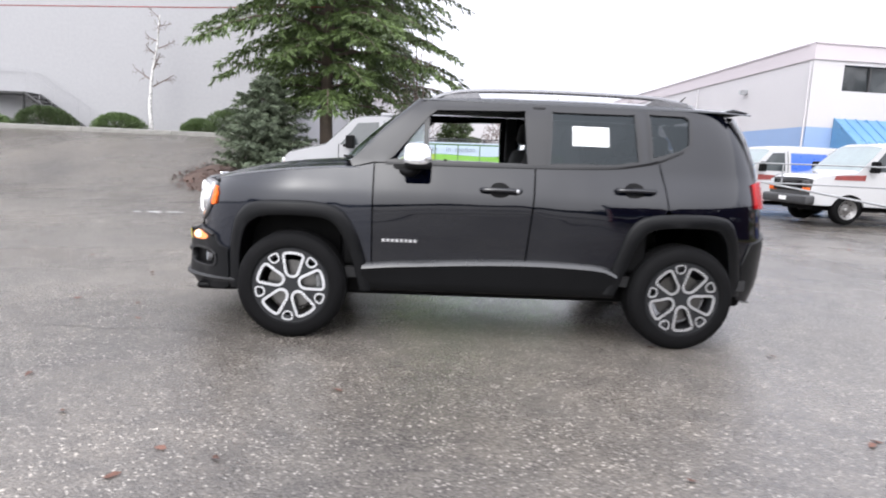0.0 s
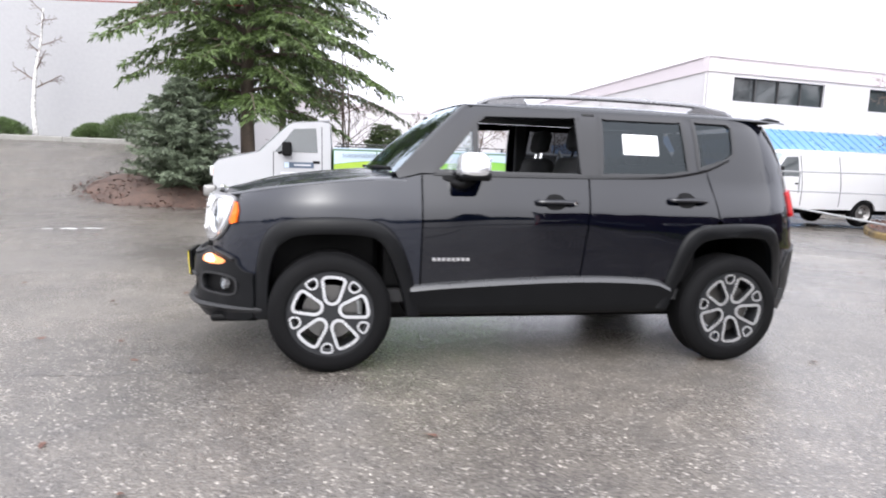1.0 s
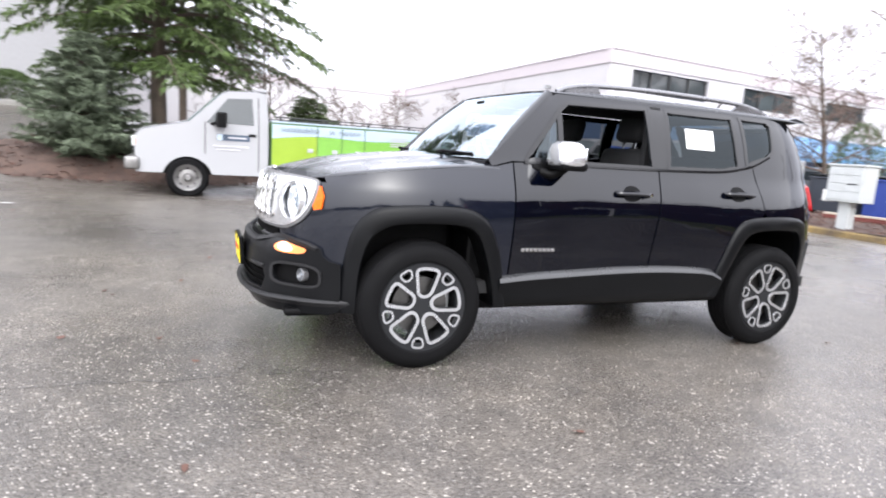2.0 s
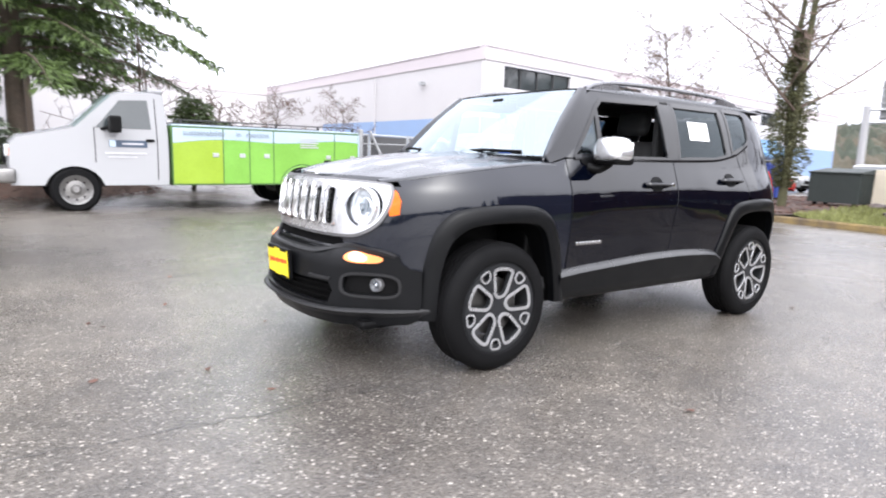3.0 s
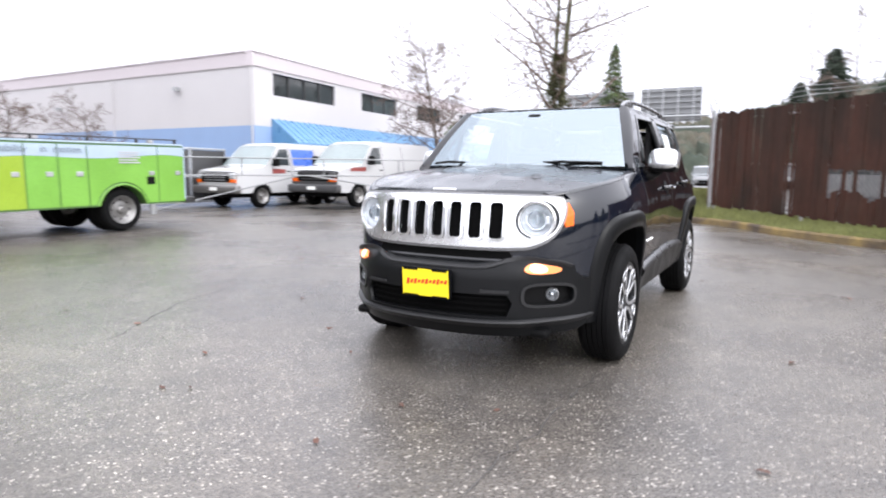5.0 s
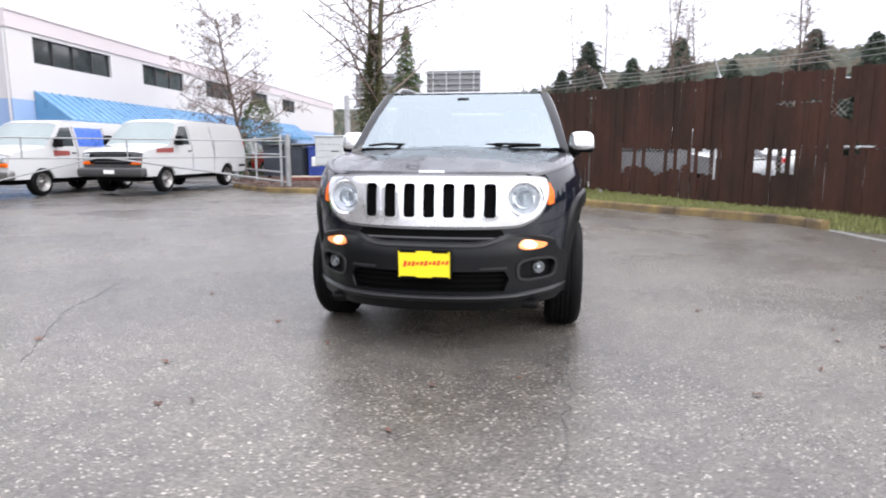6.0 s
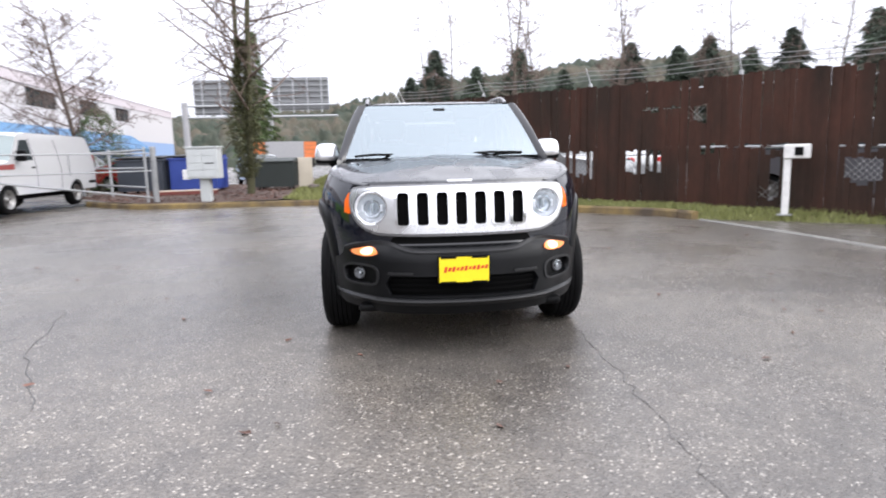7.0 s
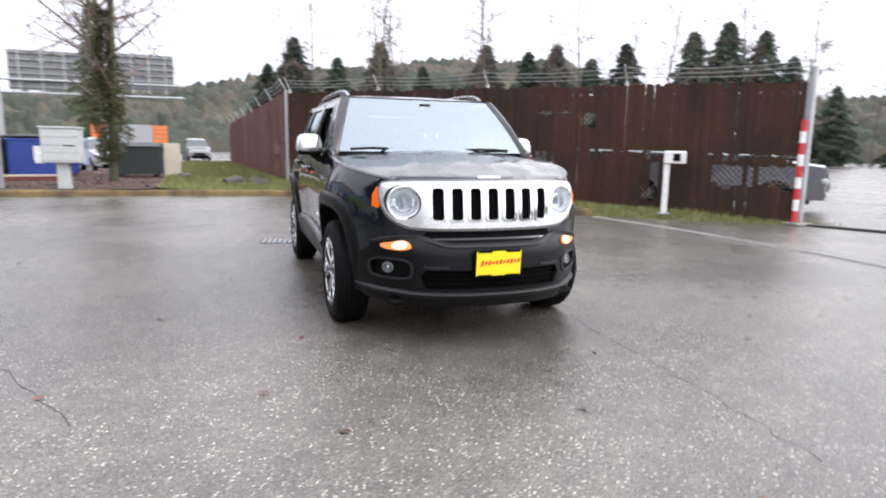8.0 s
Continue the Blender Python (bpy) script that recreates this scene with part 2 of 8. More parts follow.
TINTED = pane_material("tinted_glass", (0.10, 0.105, 0.11), gloss=0.02, shiny=0.032)
SIDE_GLASS = pane_material("side_glass", (0.62, 0.68, 0.68), gloss=0.02, shiny=0.07)
SEAT_CLOTH = material("black_seat_cloth", (0.014, 0.014, 0.015), rough=0.85, vary=0.2, fine=200)
PAPER = material("white_paper", (0.82, 0.82, 0.80), rough=0.7, vary=0.03)
PRINT = material("grey_print", (0.40, 0.40, 0.42), rough=0.7, vary=0.05)
YELLOW = material("yellow_plate", (0.86, 0.68, 0.02), rough=0.35, vary=0.05)
RED_PRINT = material("red_print", (0.62, 0.05, 0.02), rough=0.4, vary=0.05)
WHITE_TRIM = material("white_enamel", (0.80, 0.80, 0.79), rough=0.3, vary=0.05)

# ---- building tools ----
def part(name, bm, mat, parent=None, label="", smooth=False, angle=35):
    """Links a bmesh as one mesh object, under a thing or a part where one is given."""
    me = bpy.data.meshes.new(name)
    bmesh.ops.recalc_face_normals(bm, faces=bm.faces)
    if smooth:
        for f in bm.faces:
            f.smooth = True
        for e in bm.edges:
            e.smooth = len(e.link_faces) == 2 and e.calc_face_angle(0) < radians(angle)
    bm.to_mesh(me)
    bm.free()
    for m in (mat if isinstance(mat, (list, tuple)) else [mat]):
        me.materials.append(m)
    ob = new(name, me)
    ob.parent = parent
    if label:
        ob["label"] = label
    return ob


def sheet(name, verts, faces, mat, parent=None, label="", normals=None, smooth=False):
    me = bpy.data.meshes.new(name)
    me.from_pydata([tuple(v) for v in verts], [], [tuple(f) for f in faces])
    me.materials.append(mat)
    if smooth or normals is not None:
        me.polygons.foreach_set("use_smooth", [True] * len(me.polygons))
    if normals is not None:
        me.normals_split_custom_set_from_vertices([tuple(v) for v in normals])
    me.update()
    ob = new(name, me)
    ob.parent = parent
    if label:
        ob["label"] = label
    return ob


def thing(name, label, category, m=None, group="", kind=""):
    ob = new(name)
    ob.empty_display_size = 0.2
    if m is not None:
        ob.matrix_world = m
    return tagged(ob, label, category, group, kind)


def box(bm, x0, x1, y0, y1, z0, z1, bevel=0.0, m=None, segments=2):
    vs = [bm.verts.new((x, y, z)) for z in (z0, z1) for y in (y0, y1) for x in (x0, x1)]
    fs = [bm.faces.new([vs[i] for i in q]) for q in ((0, 2, 3, 1), (4, 5, 7, 6), (0, 1, 5, 4), (2, 6, 7, 3), (0, 4, 6, 2), (1, 3, 7, 5))]
    if bevel:
        es = list({e for f in fs for e in f.edges})
        out = bmesh.ops.bevel(bm, geom=es, offset=bevel, segments=segments, affect="EDGES", profile=0.5)
        vs = list({v for f in out["faces"] for v in f.verts} | {v for v in vs if v.is_valid})
    if m is not None:
        bmesh.ops.transform(bm, matrix=m, verts=vs)
    return bm


def boxed(*a, **k):
    return box(bmesh.new(), *a, **k)


def tube(bm, pts, radii, sides=8, caps=True):
    """A round bar along points; radii: one, or one for each point."""
    pts = [Vector(p) for p in pts]
    if not isinstance(radii, (list, tuple)):
        radii = [radii] * len(pts)
    rings, side = [], None
    for i, p in enumerate(pts):
        d = (pts[min(i + 1, len(pts) - 1)] - pts[max(i - 1, 0)]).normalized()
        if side is None:
            side = d.orthogonal().normalized()
        side = (side - d * side.dot(d)).normalized()
        up = d.cross(side)
        rings.append([bm.verts.new(p + radii[i] * (math.cos(a) * side + math.sin(a) * up)) for a in (2 * math.pi * k / sides for k in range(sides))])
    for a, b in zip(rings, rings[1:]):
        for k in range(sides):
            bm.faces.new((a[k], a[(k + 1) % sides], b[(k + 1) % sides], b[k]))
    if caps:
        bm.faces.new(rings[0][::-1])
        bm.faces.new(rings[-1])
    return bm


def tubed(*a, **k):
    return tube(bmesh.new(), *a, **k)


def lathe(bm, profile, n=32, m=None, closed=False):
    """Turns (radius, height) pairs round z."""
    rings = []
    for r, z in profile:
        rings.append([bm.verts.new((r * math.cos(a), r * math.sin(a), z)) for a in (2 * math.pi * k / n for k in range(n))] if r > 1e-6 else [bm.verts.new((0, 0, z))])
    pairs = list(zip(rings, rings[1:] + rings[:1])) if closed else list(zip(rings, rings[1:]))
    for a, b in pairs:
        for k in range(n):
            q = [a[k % len(a)], a[(k + 1) % len(a)], b[(k + 1) % len(b)], b[k % len(b)]]
            q = [v for i, v in enumerate(q) if v not in q[:i]]
            if len(q) > 2:
                bm.faces.new(q)
    if m is not None:
        bmesh.ops.transform(bm, matrix=m, verts=[v for r in rings for v in r])
    return bm


def prism(bm, outline, y0, y1, m=None, bevel=0.0):
    """An outline in x and z, drawn out from y0 to y1."""
    a = [bm.verts.new((x, y0, z)) for x, z in outline]
    b = [bm.verts.new((x, y1, z)) for x, z in outline]
    k = len(a)
    fs = [bm.faces.new(a[::-1]), bm.faces.new(b)] + [bm.faces.new((a[i], a[(i + 1) % k], b[(i + 1) % k], b[i])) for i in range(k)]
    vs = a + b
    if bevel:
        out = bmesh.ops.bevel(bm, geom=list({e for f in fs[:2] for e in f.edges}), offset=bevel, segments=2, affect="EDGES", profile=0.5)
        vs = list({v for f in out["faces"] for v in f.verts} | {v for v in vs if v.is_valid})
    if m is not None:
        bmesh.ops.transform(bm, matrix=m, verts=vs)
    return bm


def smooth_line(pts, n=8, closed=False):
    """Points of a soft curve through the given points."""
    pts = [np.array(p, float) for p in pts]
    k = len(pts)
    out = []
    for i in range(k if closed else k - 1):
        p0 = pts[(i - 1) % k] if closed or i else pts[0]
        p1, p2 = pts[i], pts[(i + 1) % k]
        p3 = pts[(i + 2) % k] if closed or i + 2 < k else pts[-1]
        for j in range(n):
            t = j / n
            out.append(0.5 * (2 * p1 + (p2 - p0) * t + (2 * p0 - 5 * p1 + 4 * p2 - p3) * t * t + (3 * p1 - p0 - 3 * p2 + p3) * t ** 3))
    if not closed:
        out.append(pts[-1])
    return [tuple(p) for p in out]


def step_up(v, a, b):
    t = min(max((v - a) / (b - a), 0.0), 1.0)
    return t * t * (3 - 2 * t)


def curve_at(table, v):
    """A soft curve through (place, value) pairs, at v."""
    xs, ys = [p[0] for p in table], [p[1] for p in table]
    if v <= xs[0]:
        return ys[0]
    if v >= xs[-1]:
        return ys[-1]
    i = max(k for k in range(len(xs) - 1) if xs[k] <= v)
    def slope(k):
        if k in (0, len(xs) - 1):
            j = min(k, len(xs) - 2)
            return (ys[j + 1] - ys[j]) / (xs[j + 1] - xs[j])
        a, b = (ys[k] - ys[k - 1]) / (xs[k] - xs[k - 1]), (ys[k + 1] - ys[k]) / (xs[k + 1] - xs[k])
        return 0.0 if a * b <= 0 else 2 * a * b / (a + b)
    h = xs[i + 1] - xs[i]
    t = (v - xs[i]) / h
    return (2 * t ** 3 - 3 * t * t + 1) * ys[i] + (t ** 3 - 2 * t * t + t) * h * slope(i) + (3 * t * t - 2 * t ** 3) * ys[i + 1] + (t ** 3 - t * t) * h * slope(i + 1)


def inside(poly, x, y):
    hit, k = False, len(poly)
    for i in range(k):
        (x0, y0), (x1, y1) = poly[i], poly[(i + 1) % k]
        if (y0 > y) != (y1 > y) and x < (x1 - x0) * (y - y0) / (y1 - y0) + x0:
            hit = not hit
    return hit


def lettering(name, text, size, mat, m, parent=None, depth=0.002):
    cu = bpy.data.curves.new(name, "FONT")
    cu.body, cu.size, cu.extrude = text, size, depth
    cu.align_x = "CENTER"
    tmp = bpy.data.objects.new(name, cu)
    me = bpy.data.meshes.new_from_object(tmp)
    bpy.data.objects.remove(tmp)
    me.materials.clear()
    me.materials.append(mat)
    ob = new(name, me)
    ob.parent = parent
    ob.matrix_local = m
    return ob

# ---- the ground ----
def ground_z(x, y):
    """The lot is level round the car, swells a little under the service truck and climbs towards the grey hall."""
    climb = 1.58 * step_up(y, 9.0, 17.5) * step_up(-x, -1.5, 5.5)
    swell = 0.08 * step_up(y, 3.5, 7.5) * (1 - step_up(x, 2.5, 6.0))
    return climb + swell


def build_ground():
    def stops(fine, reach):
        inner = list(np.linspace(-fine, fine, 81))
        outer = [fine + 12 * (1.35 ** k - 1) for k in range(1, 30) if 12 * (1.35 ** k - 1) < reach]
        return [-v for v in reversed(outer)] + inner + outer
    xs, ys = stops(24, 900), stops(24, 900)
    verts = [(x, y, ground_z(x, y)) for y in ys for x in xs]
    k = len(xs)
    faces = [(j * k + i, j * k + i + 1, (j + 1) * k + i + 1, (j + 1) * k + i) for j in range(len(ys) - 1) for i in range(k - 1)]
    ob = sheet("ground", verts, faces, ASPHALT, smooth=True)
    return tagged(ob, "wet grey asphalt lot with pale speckled stones", "ground", kind="structure")


build_ground()

CONCRETE = material("kerb_concrete", (0.20, 0.195, 0.18), rough=0.75, vary=0.3, scale=5, bump=0.4, bump_scale=60)
YELLOW_KERB = mottled_material("worn_yellow_kerb", ((0.34, (0.085, 0.066, 0.050)), (0.50, (0.17, 0.125, 0.065)), (0.66, (0.26, 0.185, 0.075))), 2.2, rough=0.85, bump=0.4)
GRASS_SOIL = material("grass_soil", (0.13, 0.125, 0.050), rough=0.95, vary=0.4, scale=3, fine=40, bump=0.6, bump_scale=40)
GRASS = material("grass_blades", (0.175, 0.185, 0.062), rough=0.7, vary=0.25, spread=0.35)
MULCH = material("bark_mulch", (0.072, 0.046, 0.036), rough=0.95, vary=0.65, scale=5, fine=45, bump=1.0, bump_scale=35)
LITTER = material("fallen_leaves", (0.11, 0.050, 0.034), rough=0.8, vary=0.3, spread=0.5)
WHITE_WALL = material("white_painted_wall", (0.50, 0.485, 0.495), rough=0.7, vary=0.05, scale=0.6, fine=20, bump=0.1, bump_scale=30)
PARAPET = material("grey_lilac_band", (0.50, 0.455, 0.475), rough=0.7, vary=0.05, scale=0.6)
BLUE_BAND = material("blue_painted_wall", (0.23, 0.33, 0.52), rough=0.65, vary=0.08, scale=0.8)
BLUE_METAL = material("blue_standing_seam_metal", (0.095, 0.225, 0.39), rough=0.32, vary=0.12, scale=2)
GREY_WALL = material("pale_grey_concrete_wall", (0.315, 0.315, 0.325), rough=0.8, vary=0.06, scale=0.35, fine=9, bump=0.1, bump_scale=20)
WINDOW_FRAME = material("dark_window_frame", (0.03, 0.03, 0.032), rough=0.4, vary=0.1)
BUILDING_GLASS = material("dark_window_pane", (0.05, 0.06, 0.065), rough=0.06, vary=0.4, scale=1.2, spread=0.5, spec=0.9)
# the dimness of unlit rooms, put into a flat dark colour
INTERIOR_SHADE = material("painted_interior_shade", (0.02, 0.02, 0.022), rough=0.8, vary=0.3)
SLAT = mottled_material("weathered_brown_fence_slat", ((0.30, (0.020, 0.013, 0.009)), (0.44, (0.034, 0.0170, 0.0115)), (0.58, (0.053, 0.0215, 0.0140)), (0.74, (0.045, 0.028, 0.020))), 1.1, (1, 1, 0.4), rough=0.75, spread=0.09)
RUST = material("rusty_red_slat", (0.13, 0.035, 0.028), rough=0.65, vary=0.3, scale=2.0, spread=0.3)


# ---- kerbs ----
def kerb_run(name, line, mat, label, width=0.16, height=0.14, length=2.4):
    """Cast kerb stones laid end to end along a line."""
    root = thing(name, label, "kerb", kind="structure")
    pts = [Vector((x, y, 0)) for x, y in line]
    dist = [0.0]
    for a, b in zip(pts, pts[1:]):
        dist.append(dist[-1] + (b - a).length)
    def at(d):
        i = max(k for k in range(len(dist) - 1) if dist[k] <= d + 1e-6)
        f = min(max((d - dist[i]) / (dist[i + 1] - dist[i]), 0), 1)
        return pts[i].lerp(pts[i + 1], f)
    d = 0.0
    while d < dist[-1] - 0.2:
        e = min(d + length, dist[-1])
        bm = bmesh.new()
        rows = []
        for k in range(7):
            s = d + 0.006 + (e - d - 0.012) * k / 6
            p, q = at(max(s - 0.05, 0)), at(min(s + 0.05, dist[-1]))
            t = (q - p).normalized()
            n, c = Vector((-t.y, t.x, 0)), at(s)
            c.z = ground_z(c.x, c.y)
            rows.append([bm.verts.new(c + n * a + Vector((0, 0, h))) for a, h in ((-width / 2, -0.1), (-width / 2 + 0.01, height - 0.03), (-width / 2 + 0.035, height), (width / 2 - 0.02, height), (width / 2, height - 0.02), (width / 2, -0.1))])
        for a, b in zip(rows, rows[1:]):
            for k in range(5):
                bm.faces.new((a[k], a[k + 1], b[k + 1], b[k]))
        bm.faces.new(rows[0][::-1])
        bm.faces.new(rows[-1])
        part("kerb_stone", bm, mat, root, smooth=True, angle=30)
        d = e
    return root


KERB_LINE = smooth_line([(12.6, 9.0), (11.0, 7.2), (10.6, 5.3), (10.5, 3.4), (10.1, 0.4), (9.3, -0.7), (7.9, -1.6), (6.75, -2.7), (6.0, -3.6), (5.2, -4.4), (4.4, -4.75)], 5)
kerb_run("kerb", KERB_LINE, YELLOW_KERB, "worn yellow painted concrete kerb along the grass")
kerb_run("kerb", smooth_line([(4.3, -4.78), (2.0, -5.12), (-0.9, -5.15), (-6.0, -4.6)], 5), CONCRETE, "low flush concrete edging beside the driveway", width=0.09, height=0.02, length=3.0)

FENCE_A, FENCE_B = Vector((12.0, 0.0, 0.24)), Vector((2.48, -7.60, 0.0))


def verge_z(x, y):
    """Soil behind the kerb: banks up a little towards the fence."""
    edge = max(step_up(0.821 * (x - 4.4) - 0.572 * (y + 4.75), 0.0, 0.6), step_up(x, 5.0, 6.5))
    return -0.02 + edge * (0.13 + 0.10 * step_up(x, 9.0, 13.0) + 0.03 * math.sin(x * 1.7) * math.sin(y * 1.3))


def build_verge(name, outline, mat, label, category, step=0.45):
    from mathutils.geometry import delaunay_2d_cdt
    xs, ys = [p[0] for p in outline], [p[1] for p in outline]
    grid = [(x, y) for x in np.arange(min(xs), max(xs), step) for y in np.arange(min(ys), max(ys), step) if inside(outline, x, y)]
    k = len(outline)
    v, _, f, *_ = delaunay_2d_cdt([Vector(p) for p in outline + grid], [(i, (i + 1) % k) for i in range(k)], [], 0, 1e-4)
    f = [t for t in f if inside(outline, sum(v[i].x for i in t) / 3, sum(v[i].y for i in t) / 3)]
    ob = sheet(name, [(p.x, p.y, verge_z(p.x, p.y)) for p in v], f, mat, smooth=True)
    return tagged(ob, label, category, kind="structure")


def scatter_blades(name, outline, count, mat, label, category, tall=0.10, seed=3, width=0.012, flat=False):
    """Grass blades or fallen leaves, strewn over an outline."""
    rng = np.random.default_rng(seed)
    xs, ys = [p[0] for p in outline], [p[1] for p in outline]
    verts, faces = [], []
    while len(faces) < count:
        x, y = rng.uniform(min(xs), max(xs)), rng.uniform(min(ys), max(ys))
        if not inside(outline, x, y):
            continue
        a, h = rng.uniform(0, 6.28), tall * rng.uniform(0.4, 1.2)
        z = verge_z(x, y)
        c, s = math.cos(a), math.sin(a)
        k = len(verts)
        if flat:
            verts += [(x - h * c, y - h * s, z + 0.015), (x - h * 0.5 * s, y + h * 0.5 * c, z + 0.02 + h * rng.uniform(0, 0.6)), (x + h * c, y + h * s, z + 0.02), (x + h * 0.5 * s, y - h * 0.5 * c, z + 0.012 + h * rng.uniform(0, 0.5))]
            faces.append((k, k + 1, k + 2, k + 3))
        else:
            lean = rng.uniform(-0.5, 0.5, 2) * h
            verts += [(x - width * c, y - width * s, z - 0.01), (x + width * c, y + width * s, z - 0.01), (x + lean[0], y + lean[1], z + h)]
            faces.append((k, k + 1, k + 2))
    return tagged(sheet(name, verts, faces, mat), label, category, kind="stuff")


kerb_in = [(x, y) for x, y in KERB_LINE if y < 3.3]
GRASS_AREA = kerb_in + [(3.6, -5.9), (2.45, -7.55), (2.0, -8.2), (12.6, -0.6), (36, 1.0), (36, 4.4), (11.0, 3.3)]
BED_AREA = [(x, y) for x, y in KERB_LINE if y >= 3.2] + [(11.0, 3.3), (19, 3.7), (21, 9.5), (13, 9.5)]
build_verge("grass_verge", GRASS_AREA, GRASS_SOIL, "rough winter grass verge behind the yellow kerb", "grass")
build_verge("planting_bed", BED_AREA, MULCH, "leaf-strewn reddish bark bed round the bare tree", "planting bed")
scatter_blades("grass", [p for p in GRASS_AREA if p[0] < 13] , 26000, GRASS, "short tufted green and straw grass blades", "grass", tall=0.11)
scatter_blades("grass", [(11, 3.2), (12.4, -0.4), (34, 1.0), (34, 4.2)], 16000, GRASS, "short mown grass strip beside the side fence", "grass", tall=0.12, seed=5, width=0.03)
scatter_blades("leaf_litter", BED_AREA, 5000, LITTER, "wet brown fallen leaves on the bark bed", "leaves", tall=0.045, seed=8, flat=True)


# ---- the white and blue building ----
def facade_pane_window(name, wide, tall, panes, m, parent, split=0.0):
    """A strip window: dark frame, mullions and separate panes."""
    w = part("window", boxed(-0.05, wide + 0.05, -0.03, 0.10, -0.05, 0.0), WINDOW_FRAME, parent)
    w.matrix_local = m
    part("frame", boxed(-0.05, wide + 0.05, -0.03, 0.10, tall, tall + 0.05), WINDOW_FRAME, w)
    for k in range(panes + 1):
        x = wide * k / panes
        part("mullion", boxed(x - 0.035, x + 0.035, -0.028, 0.10, 0, tall), WINDOW_FRAME, w)
    for k in range(panes):
        part("pane", boxed(wide * k / panes + 0.036, wide * (k + 1) / panes - 0.036, 0.045, 0.055, 0.002, tall - 0.002), BUILDING_GLASS, w)
    return w


def build_white_building():
    root = thing("office_building", "two-storey white building with blue base and blue metal awning", "building", pose(13.3, 17.4, 0, 0, 0, 4.5))
    H, L, D = 5.82, 42.0, 26.0
    windows = [(1.20, 4.5, 4), (8.1, 3.8, 3), (14.4, 3.5, 3), (21.0, 3.0, 3), (27.0, 3.0, 3)]
    # front wall: strips between the openings
    def wall(x0, x1, z0, z1, mat=WHITE_WALL, name="wall", y0=0.0, y1=0.25):
        return part(name, boxed(x0, x1, y0, y1, z0, z1), mat, root)
    zs, ze = 4.24, 5.15
    wall(0.0, L, 2.92, zs)
    wall(0.0, L, ze, 5.28)
    x = 0.0
    for a, wide, panes in windows:
        wall(x, a, zs, ze)
        x = a + wide
        facade_pane_window("window", wide, ze - zs, panes, pose(a, 0.12, zs), root)
        # dark sheet behind the panes in place of a shaded room
        wall(a, x, zs, ze, INTERIOR_SHADE, "room_shade", 0.24, 0.26)
    wall(x, L, zs, ze)
    wall(-0.04, L + 0.04, 5.28, H, PARAPET, "parapet", -0.05, 0.30)
    wall(-0.05, L + 0.05, H, H + 0.06, PARAPET, "coping", -0.09, 0.34)
    wall(0.0, L, 0.0, 2.92, BLUE_BAND, "blue_wall", 0.0, 0.25)
    # shop openings under the awning: dark sheets on the wall, coloured as indoor shade
    for a in (1.2, 5.4, 9.8, 14.2):
        part("shopfront_shade", boxed(a, a + 3.4, -0.02, 0.02, 0.1, 2.15), INTERIOR_SHADE, root)
        for k in range(4):
            part("mullion", boxed(a + k * 1.13 - 0.04, a + k * 1.13 + 0.04, -0.05, 0.0, 0.1, 2.15), WHITE_TRIM, root)
    # side wall running back, not quite square to the front
    skew = pose(0, 0, 0, 0, 0, -4.5)
    def back(name, x0, x1, y0, y1, z0, z1, mat):
        ob = part(name, boxed(x0, x1, y0, y1, z0, z1), mat, root)
        ob.matrix_local = skew
        return ob
    back("side_wall", -0.003, 0.25, 0.02, D, 2.92, 5.28, WHITE_WALL)
    back("blue_wall", -0.003, 0.25, 0.02, 16.0, 0.0, 2.92, BLUE_BAND)
    back("side_wall", -0.003, 0.25, 16.0, D, 0.0, 2.92, WHITE_WALL)
    back("parapet", -0.05, 0.30, 0.30, D, 5.28, H, PARAPET)
    back("coping", -0.09, 0.34, 0.34, D, H, H + 0.06, PARAPET)
    back("back_wall", -30, 0, D, D + 0.3, 0, 5.28, WHITE_WALL)
    back("parapet", -30, 0.3, D - 0.05, D + 0.35, 5.28, H, PARAPET)
    part("roof", boxed(4.3, L, 0.3, D, 5.2, 5.3), GREY_WALL, root)
    for y in (0.05, 9.2):
        pipe = part("downpipe", tubed([(-0.07, y, 0.2), (-0.07, y, 5.2)], 0.035), WHITE_WALL, root)
        pipe.matrix_local = skew
    for y, z in ((4.5, 4.5), (13.6, 4.0)):
        lamp = back("wall_lamp", -0.30, -0.02, y - 0.10, y + 0.10, z, z + 0.16, STEEL)
    for x, y in ((0.4, 6.0), (0.5, 9.5), (0.4, 17.0), (0.5, 21.0)):
        back("roof_vent", x, x + 0.3, y, y + 0.9, H - 0.2, H + 0.22, STEEL)
    # the awning: sloped metal roof with standing seams, and its end panel
    ax0, ax1, top, low, out = 1.05, 30.0, 3.25, 2.25, 1.35
    slope = bmesh.new()
    vs = [slope.verts.new(p) for p in ((ax0, -0.02, top), (ax1, -0.02, top), (ax1, -out, low), (ax0, -out, low), (ax0, -0.02, top - 0.06), (ax1, -0.02, top - 0.06), (ax1, -out, low - 0.06), (ax0, -out, low - 0.06))]
    for q in ((0, 1, 2, 3), (7, 6, 5, 4), (3, 2, 6, 7), (0, 3, 7, 4), (1, 5, 6, 2)):
        slope.faces.new([vs[i] for i in q])
    awning = part("awning", slope, BLUE_METAL, root, "blue standing-seam metal awning")
    for k in range(int((ax1 - ax0) / 0.42) + 1):
        x = ax0 + 0.42 * k
        part("seam", tubed([(x, -0.02, top + 0.015), (x, -out, low + 0.015)], 0.022, 4), BLUE_METAL, awning)
    end = bmesh.new()
    a = [end.verts.new((ax0 - 0.02, y, z)) for y, z in ((-0.02, top - 0.02), (-out, low - 0.02), (-out, 2.05), (-0.02, 2.05))]
